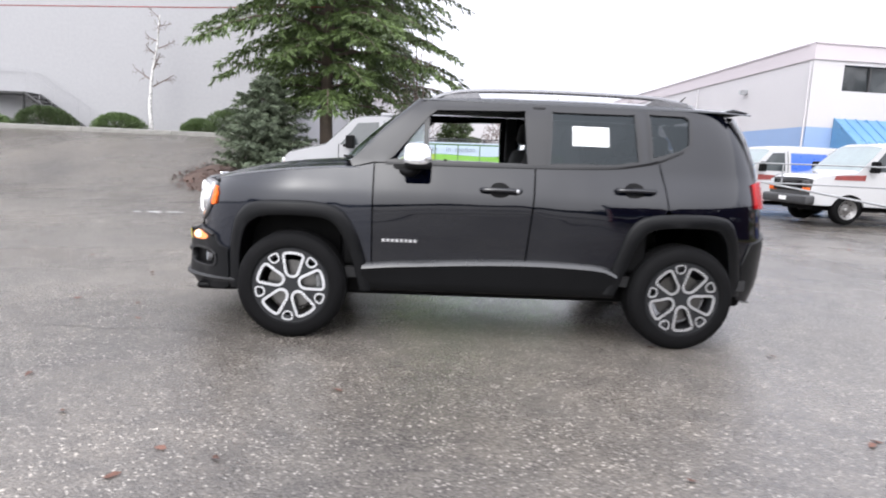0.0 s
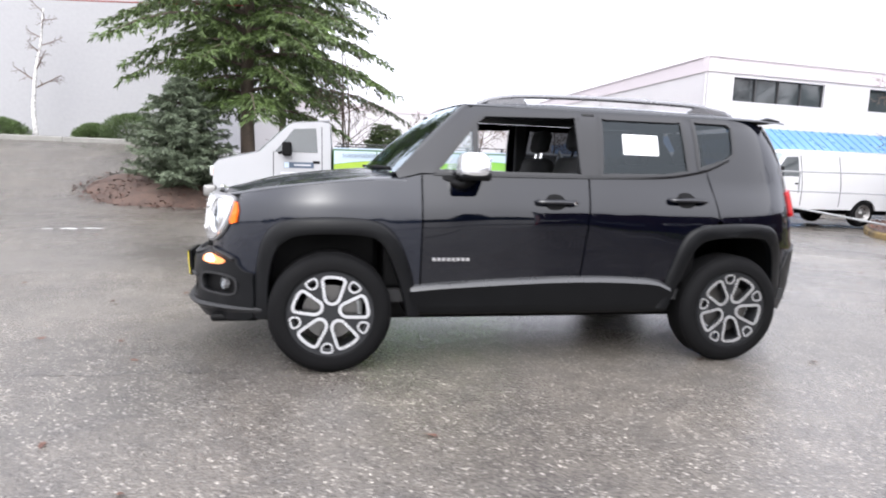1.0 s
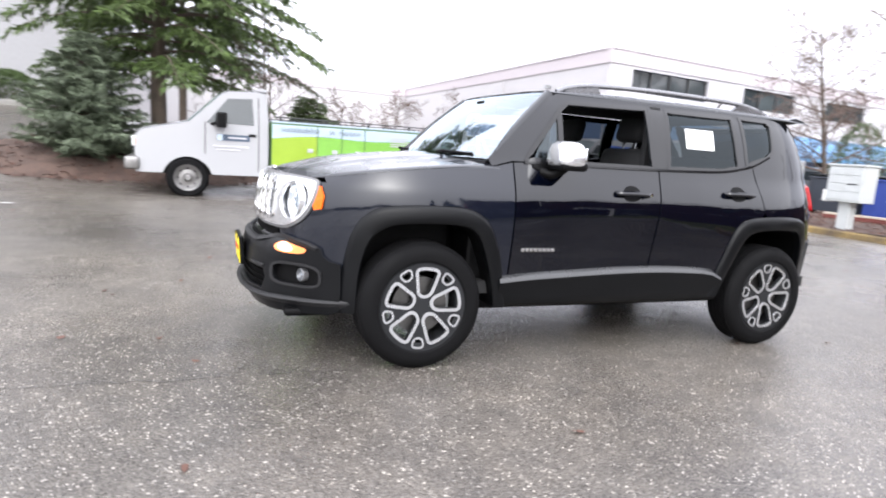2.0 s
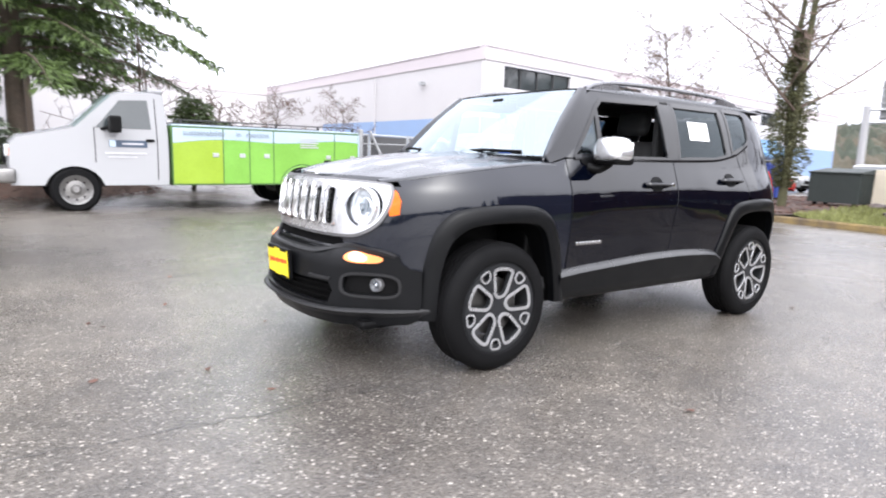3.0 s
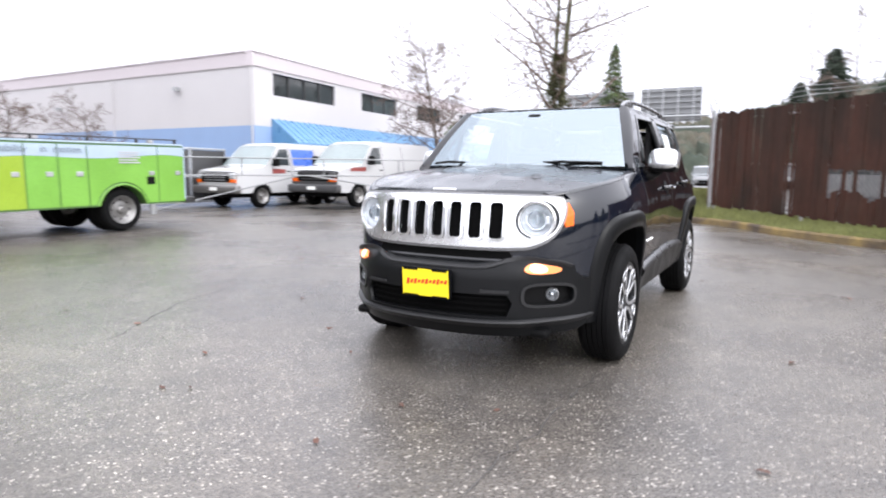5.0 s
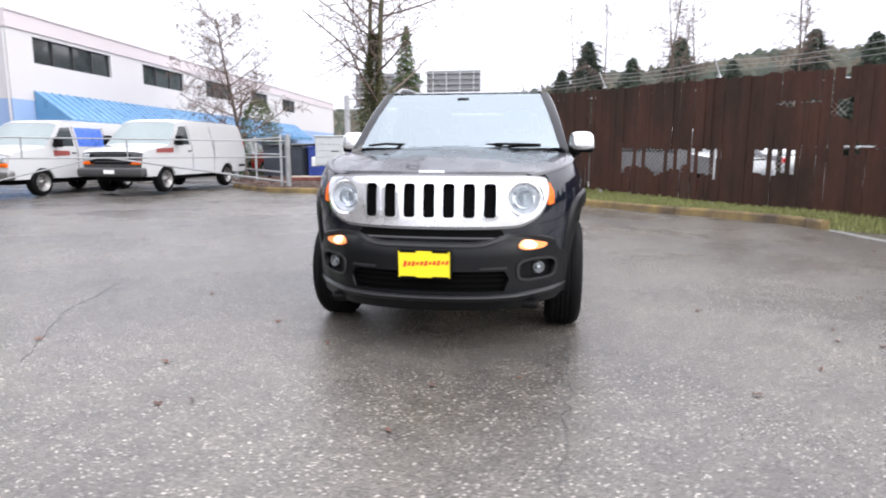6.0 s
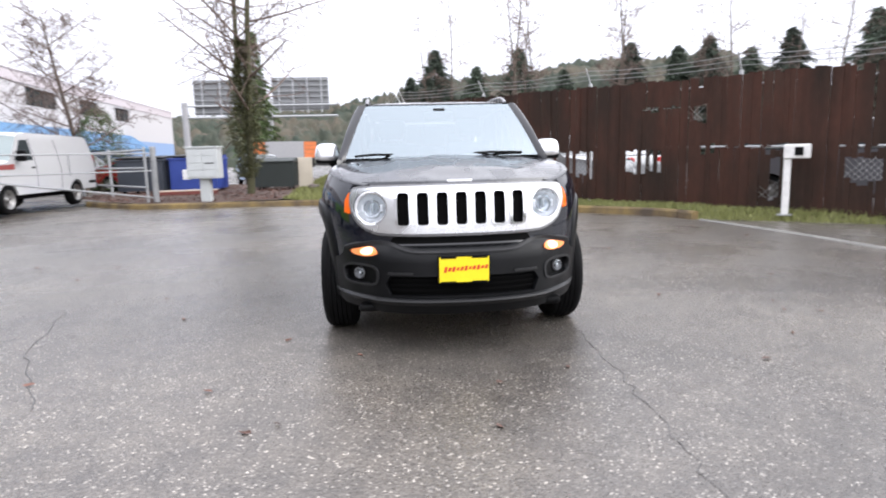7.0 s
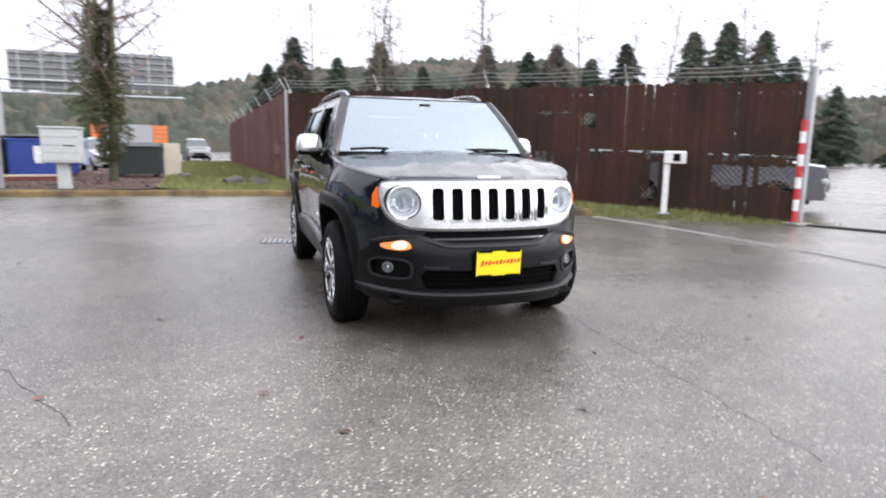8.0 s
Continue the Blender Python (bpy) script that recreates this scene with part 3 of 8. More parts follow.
    b = [end.verts.new((ax0 + 0.02, y, z)) for y, z in ((-0.02, top - 0.02), (-out, low - 0.02), (-out, 2.05), (-0.02, 2.05))]
    end.faces.new(a)
    end.faces.new(b[::-1])
    for k in range(4):
        end.faces.new((a[k], b[k], b[(k + 1) % 4], a[(k + 1) % 4]))
    part("end_panel", end, BLUE_METAL, awning)
    part("fascia", boxed(ax0 + 0.02, ax1, -out - 0.02, -out + 0.02, 2.02, low - 0.03), BLUE_METAL, awning)
    return root


build_white_building()


# ---- the grey hall on the rise ----
def build_grey_hall():
    root = thing("grey_hall", "tall plain pale grey concrete hall with outside stair", "building", pose(-5.6, 19.2, 0, 0, 0, 2))
    for k in range(5):
        part("wall_panel", boxed(-8 * (k + 1) + 0.001, -8 * k - 0.001, 0.0, 0.4, 0.6, 12.0), GREY_WALL, root)
    part("wall", boxed(-0.4, 0.0, 0.42, 24, 0.6, 12.0), GREY_WALL, root)
    part("roof", boxed(-40, 0, 0.42, 24, 11.7, 11.8), GREY_WALL, root)
    return root


build_grey_hall()

# ---- the black compact off-roader, front towards -x ----
from mathutils.geometry import delaunay_2d_cdt

BODY_W = [(0.18, 0.79), (0.30, 0.824), (0.42, 0.838), (0.60, 0.853), (0.78, 0.867), (0.88, 0.869), (0.95, 0.862), (1.04, 0.838), (1.12, 0.809), (1.17, 0.792), (1.25, 0.771), (1.40, 0.729), (1.52, 0.683), (1.585, 0.645)]
NOSE_X = [(0.18, -2.00), (0.27, -2.09), (0.36, -2.135), (0.50, -2.125), (0.585, -2.118), (0.615, -2.105), (0.645, -2.058), (0.68, -2.048), (0.75, -2.044), (0.86, -2.035), (0.95, -2.02), (1.00, -1.995), (1.04, -1.96), (1.2, -1.85)]
TAIL_X = [(0.20, 1.90), (0.30, 1.98), (0.50, 2.03), (0.72, 2.035), (0.82, 2.01), (1.05, 1.985), (1.20, 1.96), (1.40, 1.89), (1.585, 1.79)]
X_FRONT, X_REAR, N_FRONT, N_REAR = -1.15, 1.10, 2.8, 3.1


def arc_table(a, w, n):
    th = np.linspace(0, math.pi / 2, 400)
    x, y = a * np.cos(th) ** (2 / n), w * np.sin(th) ** (2 / n)
    return th, np.concatenate([[0], np.cumsum(np.hypot(np.diff(x), np.diff(y)))])


TH_F, ARC_F = arc_table(0.92, 0.86, N_FRONT)
TH_R, ARC_R = arc_table(0.86, 0.94, N_REAR)
S_FRONT = float(ARC_F[-1])
S_REAR = S_FRONT + X_REAR - X_FRONT


CORNER_X = [(0.18, -2.00), (0.27, -2.07), (0.36, -2.095), (0.50, -2.085), (0.62, -2.075), (0.75, -2.062), (0.86, -2.045), (0.95, -2.02), (1.00, -1.995), (1.04, -1.96), (1.2, -1.85)]


def nose_n(z):
    """How square the nose is in plan: the bumper squarer than the grille."""
    return 2.56


def nose_x(q, z):
    """The nose's foremost x: stepped above the bumper in the middle, smooth at the corners."""
    f = step_up(q, 0.50, 0.68)
    return curve_at(NOSE_X, z) * (1 - f) + curve_at(CORNER_X, z) * f


def swell_at(x, z):
    """How far the sides stand out round the wheels and draw in along the doors."""
    high = step_up(z, 0.42, 0.74) * (1 - step_up(z, 0.96, 1.17))
    waist = step_up(z, 0.45, 0.60) * (1 - step_up(z, 0.74, 0.98))
    return high * (0.026 * math.exp(-((x - 1.28) / 0.42) ** 2) + 0.020 * math.exp(-((x + 1.25) / 0.40) ** 2)) - 0.014 * waist * math.exp(-((x - 0.02) / 0.50) ** 2)


def skin(s, z):
    """The body's outer surface: s runs from the middle of the nose round the car's left side, z is the height; -s is the right side."""
    q, w = abs(s), curve_at(BODY_W, z)
    if q <= S_FRONT:
        th = float(np.interp(q, ARC_F, TH_F))
        x = X_FRONT - (X_FRONT - nose_x(q, z)) * max(math.cos(th), 0) ** (2 / nose_n(z))
        y = w * math.sin(th) ** (2 / nose_n(z))
    elif q <= S_REAR:
        x, y = X_FRONT + q - S_FRONT, w
    else:
        th = float(np.interp(q - S_REAR, ARC_R, TH_R))
        x = X_REAR + (curve_at(TAIL_X, z) - X_REAR) * math.sin(th) ** (2 / N_REAR)
        y = w * max(math.cos(th), 0) ** (2 / N_REAR)
    y += swell_at(x, z) * (y / w) ** 3
    return Vector((x, -y if s >= 0 else y, z))


def skin_normal(s, z):
    h = 0.012
    n = (skin(s + h, z) - skin(s - h, z)).cross(skin(s, z + h) - skin(s, z - h))
    p = skin(s, z)
    n.normalize()
    return n if n.dot(p - Vector((min(max(p.x, -1.1), 1.0), 0, z))) > 0 else -n


def sx(x, z):
    """The s of a place on the side, by its x."""
    if x < X_FRONT:
        f = min((X_FRONT - x) / (X_FRONT - curve_at(CORNER_X, z)), 1)
        return float(np.interp(math.acos(f ** (nose_n(z) / 2)), TH_F, ARC_F))
    if x <= X_REAR:
        return S_FRONT + x - X_FRONT
    f = min((x - X_REAR) / (curve_at(TAIL_X, z) - X_REAR), 1)
    return S_REAR + float(np.interp(math.asin(f ** (N_REAR / 2)), TH_R, ARC_R))


def sy(y, z):
    """The s of a place on the nose, by its y (positive: the car's left)."""
    f = min(abs(y) / curve_at(BODY_W, z), 1)
    s = float(np.interp(math.asin(f ** (nose_n(z) / 2)), TH_F, ARC_F))
    return s if y >= 0 else -s


def ty(y, z):
    """The s of a place on the tail, by its y."""
    f = min(abs(y) / curve_at(BODY_W, z), 1)
    s = S_REAR + float(np.interp(math.acos(f ** (N_REAR / 2)), TH_R, ARC_R))
    return s if y >= 0 else -s


def side_line(pts):
    return [(sx(x, z), z) for x, z in pts]


def nose_line(pts):
    return [(sy(y, z), z) for y, z in pts]


def dense(poly, step):
    out = []
    for (a, b), (c, d) in zip(poly, poly[1:] + poly[:1]):
        k = max(1, int(math.hypot(c - a, d - b) / step))
        out += [(a + (c - a) * i / k, b + (d - b) * i / k) for i in range(k)]
    return out


def shrunk(poly, by):
    area = sum(a * d - c * b for (a, b), (c, d) in zip(poly, poly[1:] + poly[:1]))
    out, k = [], len(poly)
    for i in range(k):
        (a, b), (c, d), (e, f) = poly[i - 1], poly[i], poly[(i + 1) % k]
        n = Vector((-(d - b), c - a)).normalized() + Vector((-(f - d), e - c)).normalized()
        n = n.normalized() * (by if area > 0 else -by)
        out.append((c + n.x, d + n.y))
    return out


def fill(poly, holes, step):
    """Triangles that fill an outline but not its holes."""
    pts, edges = [], []
    for loop in (poly, *holes):
        k = len(pts)
        pts += loop
        edges += [(k + i, k + (i + 1) % len(loop)) for i in range(len(loop))]
    us, vs = [p[0] for p in poly], [p[1] for p in poly]
    rim = np.array(pts)
    for j, v in enumerate(np.arange(min(vs) + step / 2, max(vs), step * 0.87)):
        for u in np.arange(min(us) + (step / 2 if j % 2 else 0), max(us), step):
            if inside(poly, u, v) and not any(inside(h, u, v) for h in holes) and np.min(np.hypot(rim[:, 0] - u, rim[:, 1] - v)) > step * 0.45:
                pts.append((u, v))
    v, _, f, *_ = delaunay_2d_cdt([Vector(p) for p in pts], edges, [], 0, 1e-5)
    keep = []
    for t in f:
        c = (sum(v[i].x for i in t) / len(t), sum(v[i].y for i in t) / len(t))
        if inside(poly, *c) and not any(inside(h, *c) for h in holes):
            keep.append(tuple(t))
    return [(p.x, p.y) for p in v], keep


def panel(name, poly, mat, parent, holes=(), out=0.0, depth=0.02, step=0.06, gap=0.0014, label="", place=skin, facing=skin_normal):
    """A sheet-metal panel laid on the body's surface, with turned-in edges."""
    poly = shrunk(dense(poly, step * 0.7), gap)
    holes = [shrunk(dense(list(h), step * 0.5), -gap) for h in holes]
    flat, tris = fill(poly, holes, step)
    if not tris:
        return None
    n = [facing(*p) for p in flat]
    pos = [place(*p) + d * out for p, d in zip(flat, n)]
    # wind every triangle to face outwards
    tris = [t if (pos[t[1]] - pos[t[0]]).cross(pos[t[2]] - pos[t[0]]).dot(n[t[0]]) > 0 else t[::-1] for t in tris]
    count = {}
    for t in tris:
        for a, b in zip(t, t[1:] + t[:1]):
            count[(a, b)] = count.get((a, b), 0) + 1
    edge = [e for e in count if e[::-1] not in count]
    way = {}
    for a, b in edge:
        o = (pos[b] - pos[a]).cross(n[a])
        for i in (a, b):
            way[i] = way.get(i, Vector()) + o.normalized()
    top, low = {}, {}
    verts, normals, faces = list(pos), list(n), list(tris)
    for i, o in way.items():
        o = (o.normalized() if o.length > 1e-6 else n[i])
        top[i] = len(verts)
        verts.append(pos[i])
        normals.append((o + n[i] * 0.5).normalized())
        low[i] = len(verts)
        verts.append(pos[i] - n[i] * depth)
        normals.append(o)
    for a, b in edge:
        faces.append((top[b], top[a], low[a], low[b]))
    return sheet(name, verts, faces, mat, parent, label, normals=normals)


def part_as_is(name, bm, mat, parent):
    """Links a bmesh whose faces are turned the right way already."""
    me = bpy.data.meshes.new(name)
    for f in bm.faces:
        f.smooth = True
    bm.to_mesh(me)
    bm.free()
    me.materials.append(mat)
    ob = new(name, me)
    ob.parent = parent
    return ob


def loft(name, rows, mat, parent, label="", angle=40, close=False, face=None):
    """A skin over rows of points."""
    bm = bmesh.new()
    vr = [[bm.verts.new(p) for p in r] for r in rows]
    for a, b in zip(vr, vr[1:]):
        for k in range(len(a) - (0 if close else 1)):
            j = (k + 1) % len(a)
            bm.faces.new((a[k], a[j], b[j], b[k]))
    bmesh.ops.remove_doubles(bm, verts=bm.verts, dist=1e-5)
    if face is not None:
        bmesh.ops.recalc_face_normals(bm, faces=bm.faces)
        if sum((f.normal for f in bm.faces), Vector()).dot(face) < 0:
            bmesh.ops.reverse_faces(bm, faces=bm.faces)
        return part_as_is(name, bm, mat, parent)
    return part(name, bm, mat, parent, label, smooth=True, angle=angle)


# outlines on the side, in x and z
FLARE_F_OUT = smooth_line([(-1.715, 0.30), (-1.712, 0.53), (-1.672, 0.745), (-1.60, 0.848), (-1.49, 0.890), (-1.28, 0.904), (-1.07, 0.893), (-0.955, 0.842), (-0.885, 0.745), (-0.822, 0.58), (-0.765, 0.33)], 4)
FLARE_F_IN = smooth_line([(-1.632, 0.30), (-1.630, 0.53), (-1.592, 0.700), (-1.52, 0.775), (-1.43, 0.802), (-1.28, 0.811), (-1.10, 0.803), (-1.01, 0.765), (-0.945, 0.66), (-0.885, 0.50), (-0.845, 0.33)], 4)
FLARE_R_OUT = smooth_line([(0.755, 0.36), (0.828, 0.60), (0.880, 0.770), (0.945, 0.862), (1.06, 0.901), (1.30, 0.915), (1.49, 0.905), (1.585, 0.862), (1.640, 0.755), (1.690, 0.60), (1.735, 0.36)], 4)
FLARE_R_IN = smooth_line([(0.840, 0.36), (0.908, 0.56), (0.958, 0.705), (1.015, 0.785), (1.12, 0.817), (1.30, 0.826), (1.45, 0.818), (1.515, 0.780), (1.560, 0.70), (1.60, 0.56), (1.64, 0.36)], 4)
GLASS_F = [(-0.69, 1.178), (-0.44, 1.482), (-0.38, 1.53), (0.21, 1.548), (0.232, 1.18), (-0.2, 1.176)]
GLASS_R = [(0.355, 1.185), (0.37, 1.552), (0.94, 1.556), (0.965, 1.225), (0.80, 1.195)]
GLASS_Q = [(1.035, 1.25), (1.02, 1.562), (1.27, 1.560), (1.305, 1.53), (1.295, 1.35), (1.23, 1.305)]
HOOD_Z = [(-2.02, 0.985), (-1.98, 1.015), (-1.90, 1.038), (-1.80, 1.056), (-1.60, 1.095), (-1.30, 1.138), (-1.0, 1.165), (-0.85, 1.172)]


def fender_top(x):
    return curve_at(HOOD_Z, x) - 0.045


def build_wheel(parent_name="wheel"):
    """A road wheel, its outer face towards -y, its axle through the origin."""
    turn = pose(0, 0, 0, 90)
    R, half = 0.352, 0.112
    rim = [(0.250, -half + 0.010), (0.246, -half + 0.002), (0.240, -half + 0.006), (0.216, -half + 0.03), (0.205, -0.03), (0.205, half - 0.02), (0.250, half - 0.01)]
    root = part("wheel", lathe(bmesh.new(), rim, 48, turn), ALLOY_DARK, None, "five-spoke machined alloy wheel", smooth=True)
    prof = [(0.246, -half + 0.012), (0.256, -half), (0.290, -half - 0.004), (0.322, -half + 0.006), (0.341, -half + 0.022), (0.348, -half + 0.040)]
    tread = []
    for k in range(5):
        a = -half + 0.042 + k * 0.0295
        tread += [(R, a), (R, a + 0.022), (R - 0.008, a + 0.0235), (R - 0.008, a + 0.028)]
    full = prof + tread + [(r, -z) for r, z in reversed(prof)]
    part("tyre", lathe(bmesh.new(), full, 56, turn), RUBBER, root, smooth=True, angle=30)
    lip = [(0.251, -half + 0.008), (0.247, -half - 0.003), (0.237, -half - 0.001), (0.234, -half + 0.006)]
    part("rim_lip", lathe(bmesh.new(), lip, 48, turn), ALLOY, root, smooth=True)
    disc = [(0.03, 0.02), (0.158, 0.02), (0.158, 0.045), (0.03, 0.045)]
    part("brake_disc", lathe(bmesh.new(), disc, 36, turn, closed=True), DISC_STEEL, root)
    part("caliper", boxed(0.10, 0.185, -0.03, 0.06, -0.075, 0.075, 0.02), STEEL, root)

    def polar(r, deg):
        a = radians(deg)
        return (r * math.sin(a), r * math.cos(a))

    def spin(loop, deg):
        c, s = math.cos(radians(deg)), math.sin(radians(deg))
        return [(x * c + z * s, -x * s + z * c) for x, z in loop]

    big = smooth_line([(-0.024, 0.073), (0.0, 0.060), (0.024, 0.073), (0.036, 0.115), (0.046, 0.158), (0.047, 0.182), (0.0, 0.189), (-0.047, 0.182), (-0.046, 0.158), (-0.036, 0.115)], 3, closed=True)
    small = smooth_line([(-0.013, 0.170), (0.013, 0.170), (0.023, 0.194), (0.017, 0.204), (-0.017, 0.204), (-0.023, 0.194)], 3, closed=True)
    # the face follows a shallow dish
    def face_at(x, z):
        x, z = x * 1.075, z * 1.075
        r = math.hypot(x, z)
        return Vector((x, -half + 0.004 + 0.028 * max(0.0, 1 - r / 0.21) ** 1.0 + 0.004 * math.cos(r * 30), z))
    circle = [polar(0.222, d) for d in range(0, 360, 6)]
    bigs = [spin(big, 72 * k + 5) for k in range(5)]
    smalls = [spin(small, 72 * k + 41) for k in range(5)]
    panel("rim_face", circle, ALLOY_DARK, root, holes=bigs + smalls, depth=0.03, step=0.022, gap=0.0, place=face_at, facing=lambda x, z: Vector((0, -1, 0)))

    def band(name, loop, grow, lift, mat):
        wide = shrunk(loop, grow)
        panel(name, wide, mat, root, holes=[loop], out=lift, depth=0.006, step=0.012, gap=0.0, place=face_at, facing=lambda x, z: Vector((0, -1, 0)))
    for loop in bigs:
        band("spoke_edge", shrunk(loop, -0.001), -0.0165, 0.003, ALLOY)
    for loop in smalls:
        band("spoke_edge", shrunk(loop, -0.001), -0.010, 0.004, ALLOY)
    hub = [(0.0, -half + 0.008), (0.028, -half + 0.010), (0.032, -half + 0.018), (0.052, -half + 0.026), (0.054, -half + 0.05)]
    part("centre_cap", lathe(bmesh.new(), hub, 24, turn), ALLOY_DARK, root, smooth=True)
    for k in range(5):
        x, z = polar(0.045, 72 * k + 41)
        part("wheel_nut", lathe(bmesh.new(), [(0.0, -half + 0.006), (0.008, -half + 0.008), (0.0085, -half + 0.03)], 6, pose(x, 0, z) @ turn), CHROME, root)
    return root


def build_car():
    car = thing("compact_suv", "gloss black boxy compact off-roader with silver grille, parked on wet asphalt", "car", pose(0, 0.02, 0))

    # --- painted skin, left (1) and right (-1) ---
    def both(fn):
        for sg in (1, -1):
            fn(sg, lambda pts: [(sg * s, z) for s, z in pts])

    HL = (0.525, 0.874)
    round_hole = lambda y, z, r, n=28: nose_line([(y + r * math.cos(2 * math.pi * k / n), z + r * math.sin(2 * math.pi * k / n)) for k in range(n)])

    def fenders(sg, flip):
        top = [(x, fender_top(x)) for x in (-0.90, -1.0, -1.15, -1.3, -1.45, -1.6, -1.72, -1.80)]
        poly = nose_line([(0.40, 0.985), (0.40, 0.60), (0.66, 0.59)]) + side_line([(-1.80, 0.56), (-1.70, 0.52)]) + side_line([p for p in FLARE_F_OUT if p[1] > 0.50]) + side_line([(-0.80, 0.50), (-0.775, 0.50), (-0.775, 1.158), (-0.90, 1.128)]) + side_line(top) + nose_line([(0.66, 0.985), (0.5, 0.985)])
        panel("front_fender", flip(poly), CAR_BLACK_DAMP_SKYLIT, car, holes=[flip(round_hole(*HL, 0.088))])
    both(fenders)
    panel("front_fascia", nose_line([(-0.42, 0.60), (0.42, 0.60), (0.42, 0.985), (-0.42, 0.985)]), CAR_BLACK, car, out=0.001)

    def doors(sg, flip):
        front = [(-0.768, 0.50), (0.225, 0.50), (0.262, 1.0), (0.268, 1.168), (-0.2, 1.164), (-0.70, 1.162), (-0.768, 1.158)]
        panel("front_door", flip(side_line(front)), CAR_BLACK, car)
        arch = [p for p in FLARE_R_OUT if 0.50 < p[1] and p[0] < 1.12]
        rear = [(0.233, 0.50), (0.78, 0.50)] + arch + [(1.135, 0.93), (1.12, 1.05), (1.085, 1.235), (0.98, 1.212), (0.80, 1.185), (0.276, 1.168), (0.270, 1.0)]
        panel("rear_door", flip(side_line(rear)), CAR_BLACK, car)
    both(doors)

    def sides(sg, flip):
        under = [(-0.775, 1.165), (-0.2, 1.168), (0.275, 1.172), (0.80, 1.189), (0.98, 1.216), (1.089, 1.24), (1.125, 1.05), (1.14, 0.93)]
        arch = [p for p in FLARE_R_OUT if p[0] >= 1.14 and p[1] > 0.46]
        back = [(1.77, 0.44)]
        poly = side_line([(-0.91, 1.13)] + under + arch + back)
        poly += [(ty(0.62, z), z) for z in (0.62, 0.90, 1.10, 1.20, 1.35, 1.50)] + [(ty(0.58, 1.575), 1.575)]
        poly += side_line([(1.60, 1.58), (1.35, 1.583), (0.8, 1.584), (0.0, 1.584), (-0.44, 1.580), (-0.50, 1.555), (-0.93, 1.17)])
        panel("side_frame", flip(poly), CAR_BLACK, car, holes=[flip(side_line(g)) for g in (GLASS_F, GLASS_R, GLASS_Q)], step=0.055, depth=0.03)
    both(sides)

    # --- glass, pillars' trim and window frames ---
    def windows(sg, flip):
        tri = [(-0.64, 1.18), (-0.455, 1.458), (-0.455, 1.18)]
        panel("quarter_light", flip(side_line(tri)), SIDE_GLASS, car, out=-0.012, depth=0.003, gap=0.0)
        panel("rear_window", flip(side_line(GLASS_R)), TINTED, car, out=-0.008, depth=0.003, gap=0.0)
        panel("rear_quarter_window", flip(side_line(GLASS_Q)), TINTED, car, out=-0.008, depth=0.003, gap=0.0)
        panel("window_divider", flip(side_line([(-0.46, 1.18), (-0.46, 1.46), (-0.425, 1.49), (-0.425, 1.18)])), GLOSS_BLACK, car, out=-0.004, depth=0.03, gap=0.0)
        for loop, inset in ((GLASS_F, 0.014), (GLASS_R, 0.016), (GLASS_Q, 0.014)):
            ring = flip(side_line(loop))
            panel("window_seal", shrunk(dense(ring, 0.05), -0.014), GLOSS_BLACK, car, holes=[shrunk(dense(ring, 0.05), inset)], out=0.0035, depth=0.02, step=0.03, gap=0.0)
        panel("pillar_trim", flip(side_line([(0.232, 1.185), (0.225, 1.545), (0.355, 1.548), (0.340, 1.188)])), GLOSS_BLACK, car, out=0.003, depth=0.004, gap=0.0)
        rows = []
        for x, z in smooth_line([(-0.70, 1.160), (0.0, 1.166), (0.5, 1.176), (0.80, 1.189), (0.98, 1.216), (1.10, 1.245), (1.25, 1.31)], 4):
            s = sg * sx(x, z)
            rows.append([skin(s, z + dz) + skin_normal(s, z) * o for dz, o in ((-0.008, 0.001), (-0.006, 0.008), (0.006, 0.010), (0.010, 0.001))])
        loft("belt_moulding", rows, GLOSS_BLACK, car)
    both(windows)

    # --- wheel-arch flares, liners and sills ---
    def flares(sg, flip):
        for outer, inner in ((FLARE_F_OUT, FLARE_F_IN), (FLARE_R_OUT, FLARE_R_IN)):
            rows, deep = [], []
            for (xo, zo), (xi, zi) in zip(outer, inner):
                row = []
                for f, o in ((0.0, 0.001), (0.06, 0.013), (0.22, 0.020), (0.6, 0.023), (0.92, 0.023), (1.0, 0.017), (1.0, -0.03)):
                    x, z = xo + (xi - xo) * f, zo + (zi - zo) * f
                    s = sg * sx(x, z)
                    row.append(skin(s, z) + Vector((0, -sg * o, 0)))
                rows.append(row)
                p = row[-1]
                deep.append([p, Vector((p.x, -sg * 0.52, p.z))])
            loft("wheel_arch_flare", rows, CLADDING, car, "dark grey plastic wheel-arch flare")
            loft("wheel_arch_liner", deep, BLACK_PLASTIC, car)
        rows = []
        for k in range(21):
            x = -0.83 + 1.67 * k / 20
            ztop = curve_at([(-0.83, 0.505), (-0.60, 0.525), (0.3, 0.560), (0.72, 0.545), (0.84, 0.50)], x)
            row = []
            for z, o in ((ztop + 0.010, 0.0), (ztop + 0.002, 0.014), (ztop - 0.010, 0.028), (ztop - 0.026, 0.036), (ztop - 0.060, 0.026), (0.40, 0.018), (0.345, 0.010), (0.33, -0.01), (0.325, -0.16)):
                row.append(skin(sg * sx(x, z), z) + Vector((0, -sg * o, 0)))
            rows.append(row)
        loft("sill_cladding", [r[3:] for r in rows], CLADDING, car, "dark grey plastic sill and lower door cladding", angle=50)
        # same plastic as the sill; the bevel's sky highlight is put into a paler strip
        loft("sill_edge", [r[:4] for r in rows], SILL_GLINT, car, "upper edge of the sill cladding with a painted-in sky highlight", angle=80)
    both(flares)

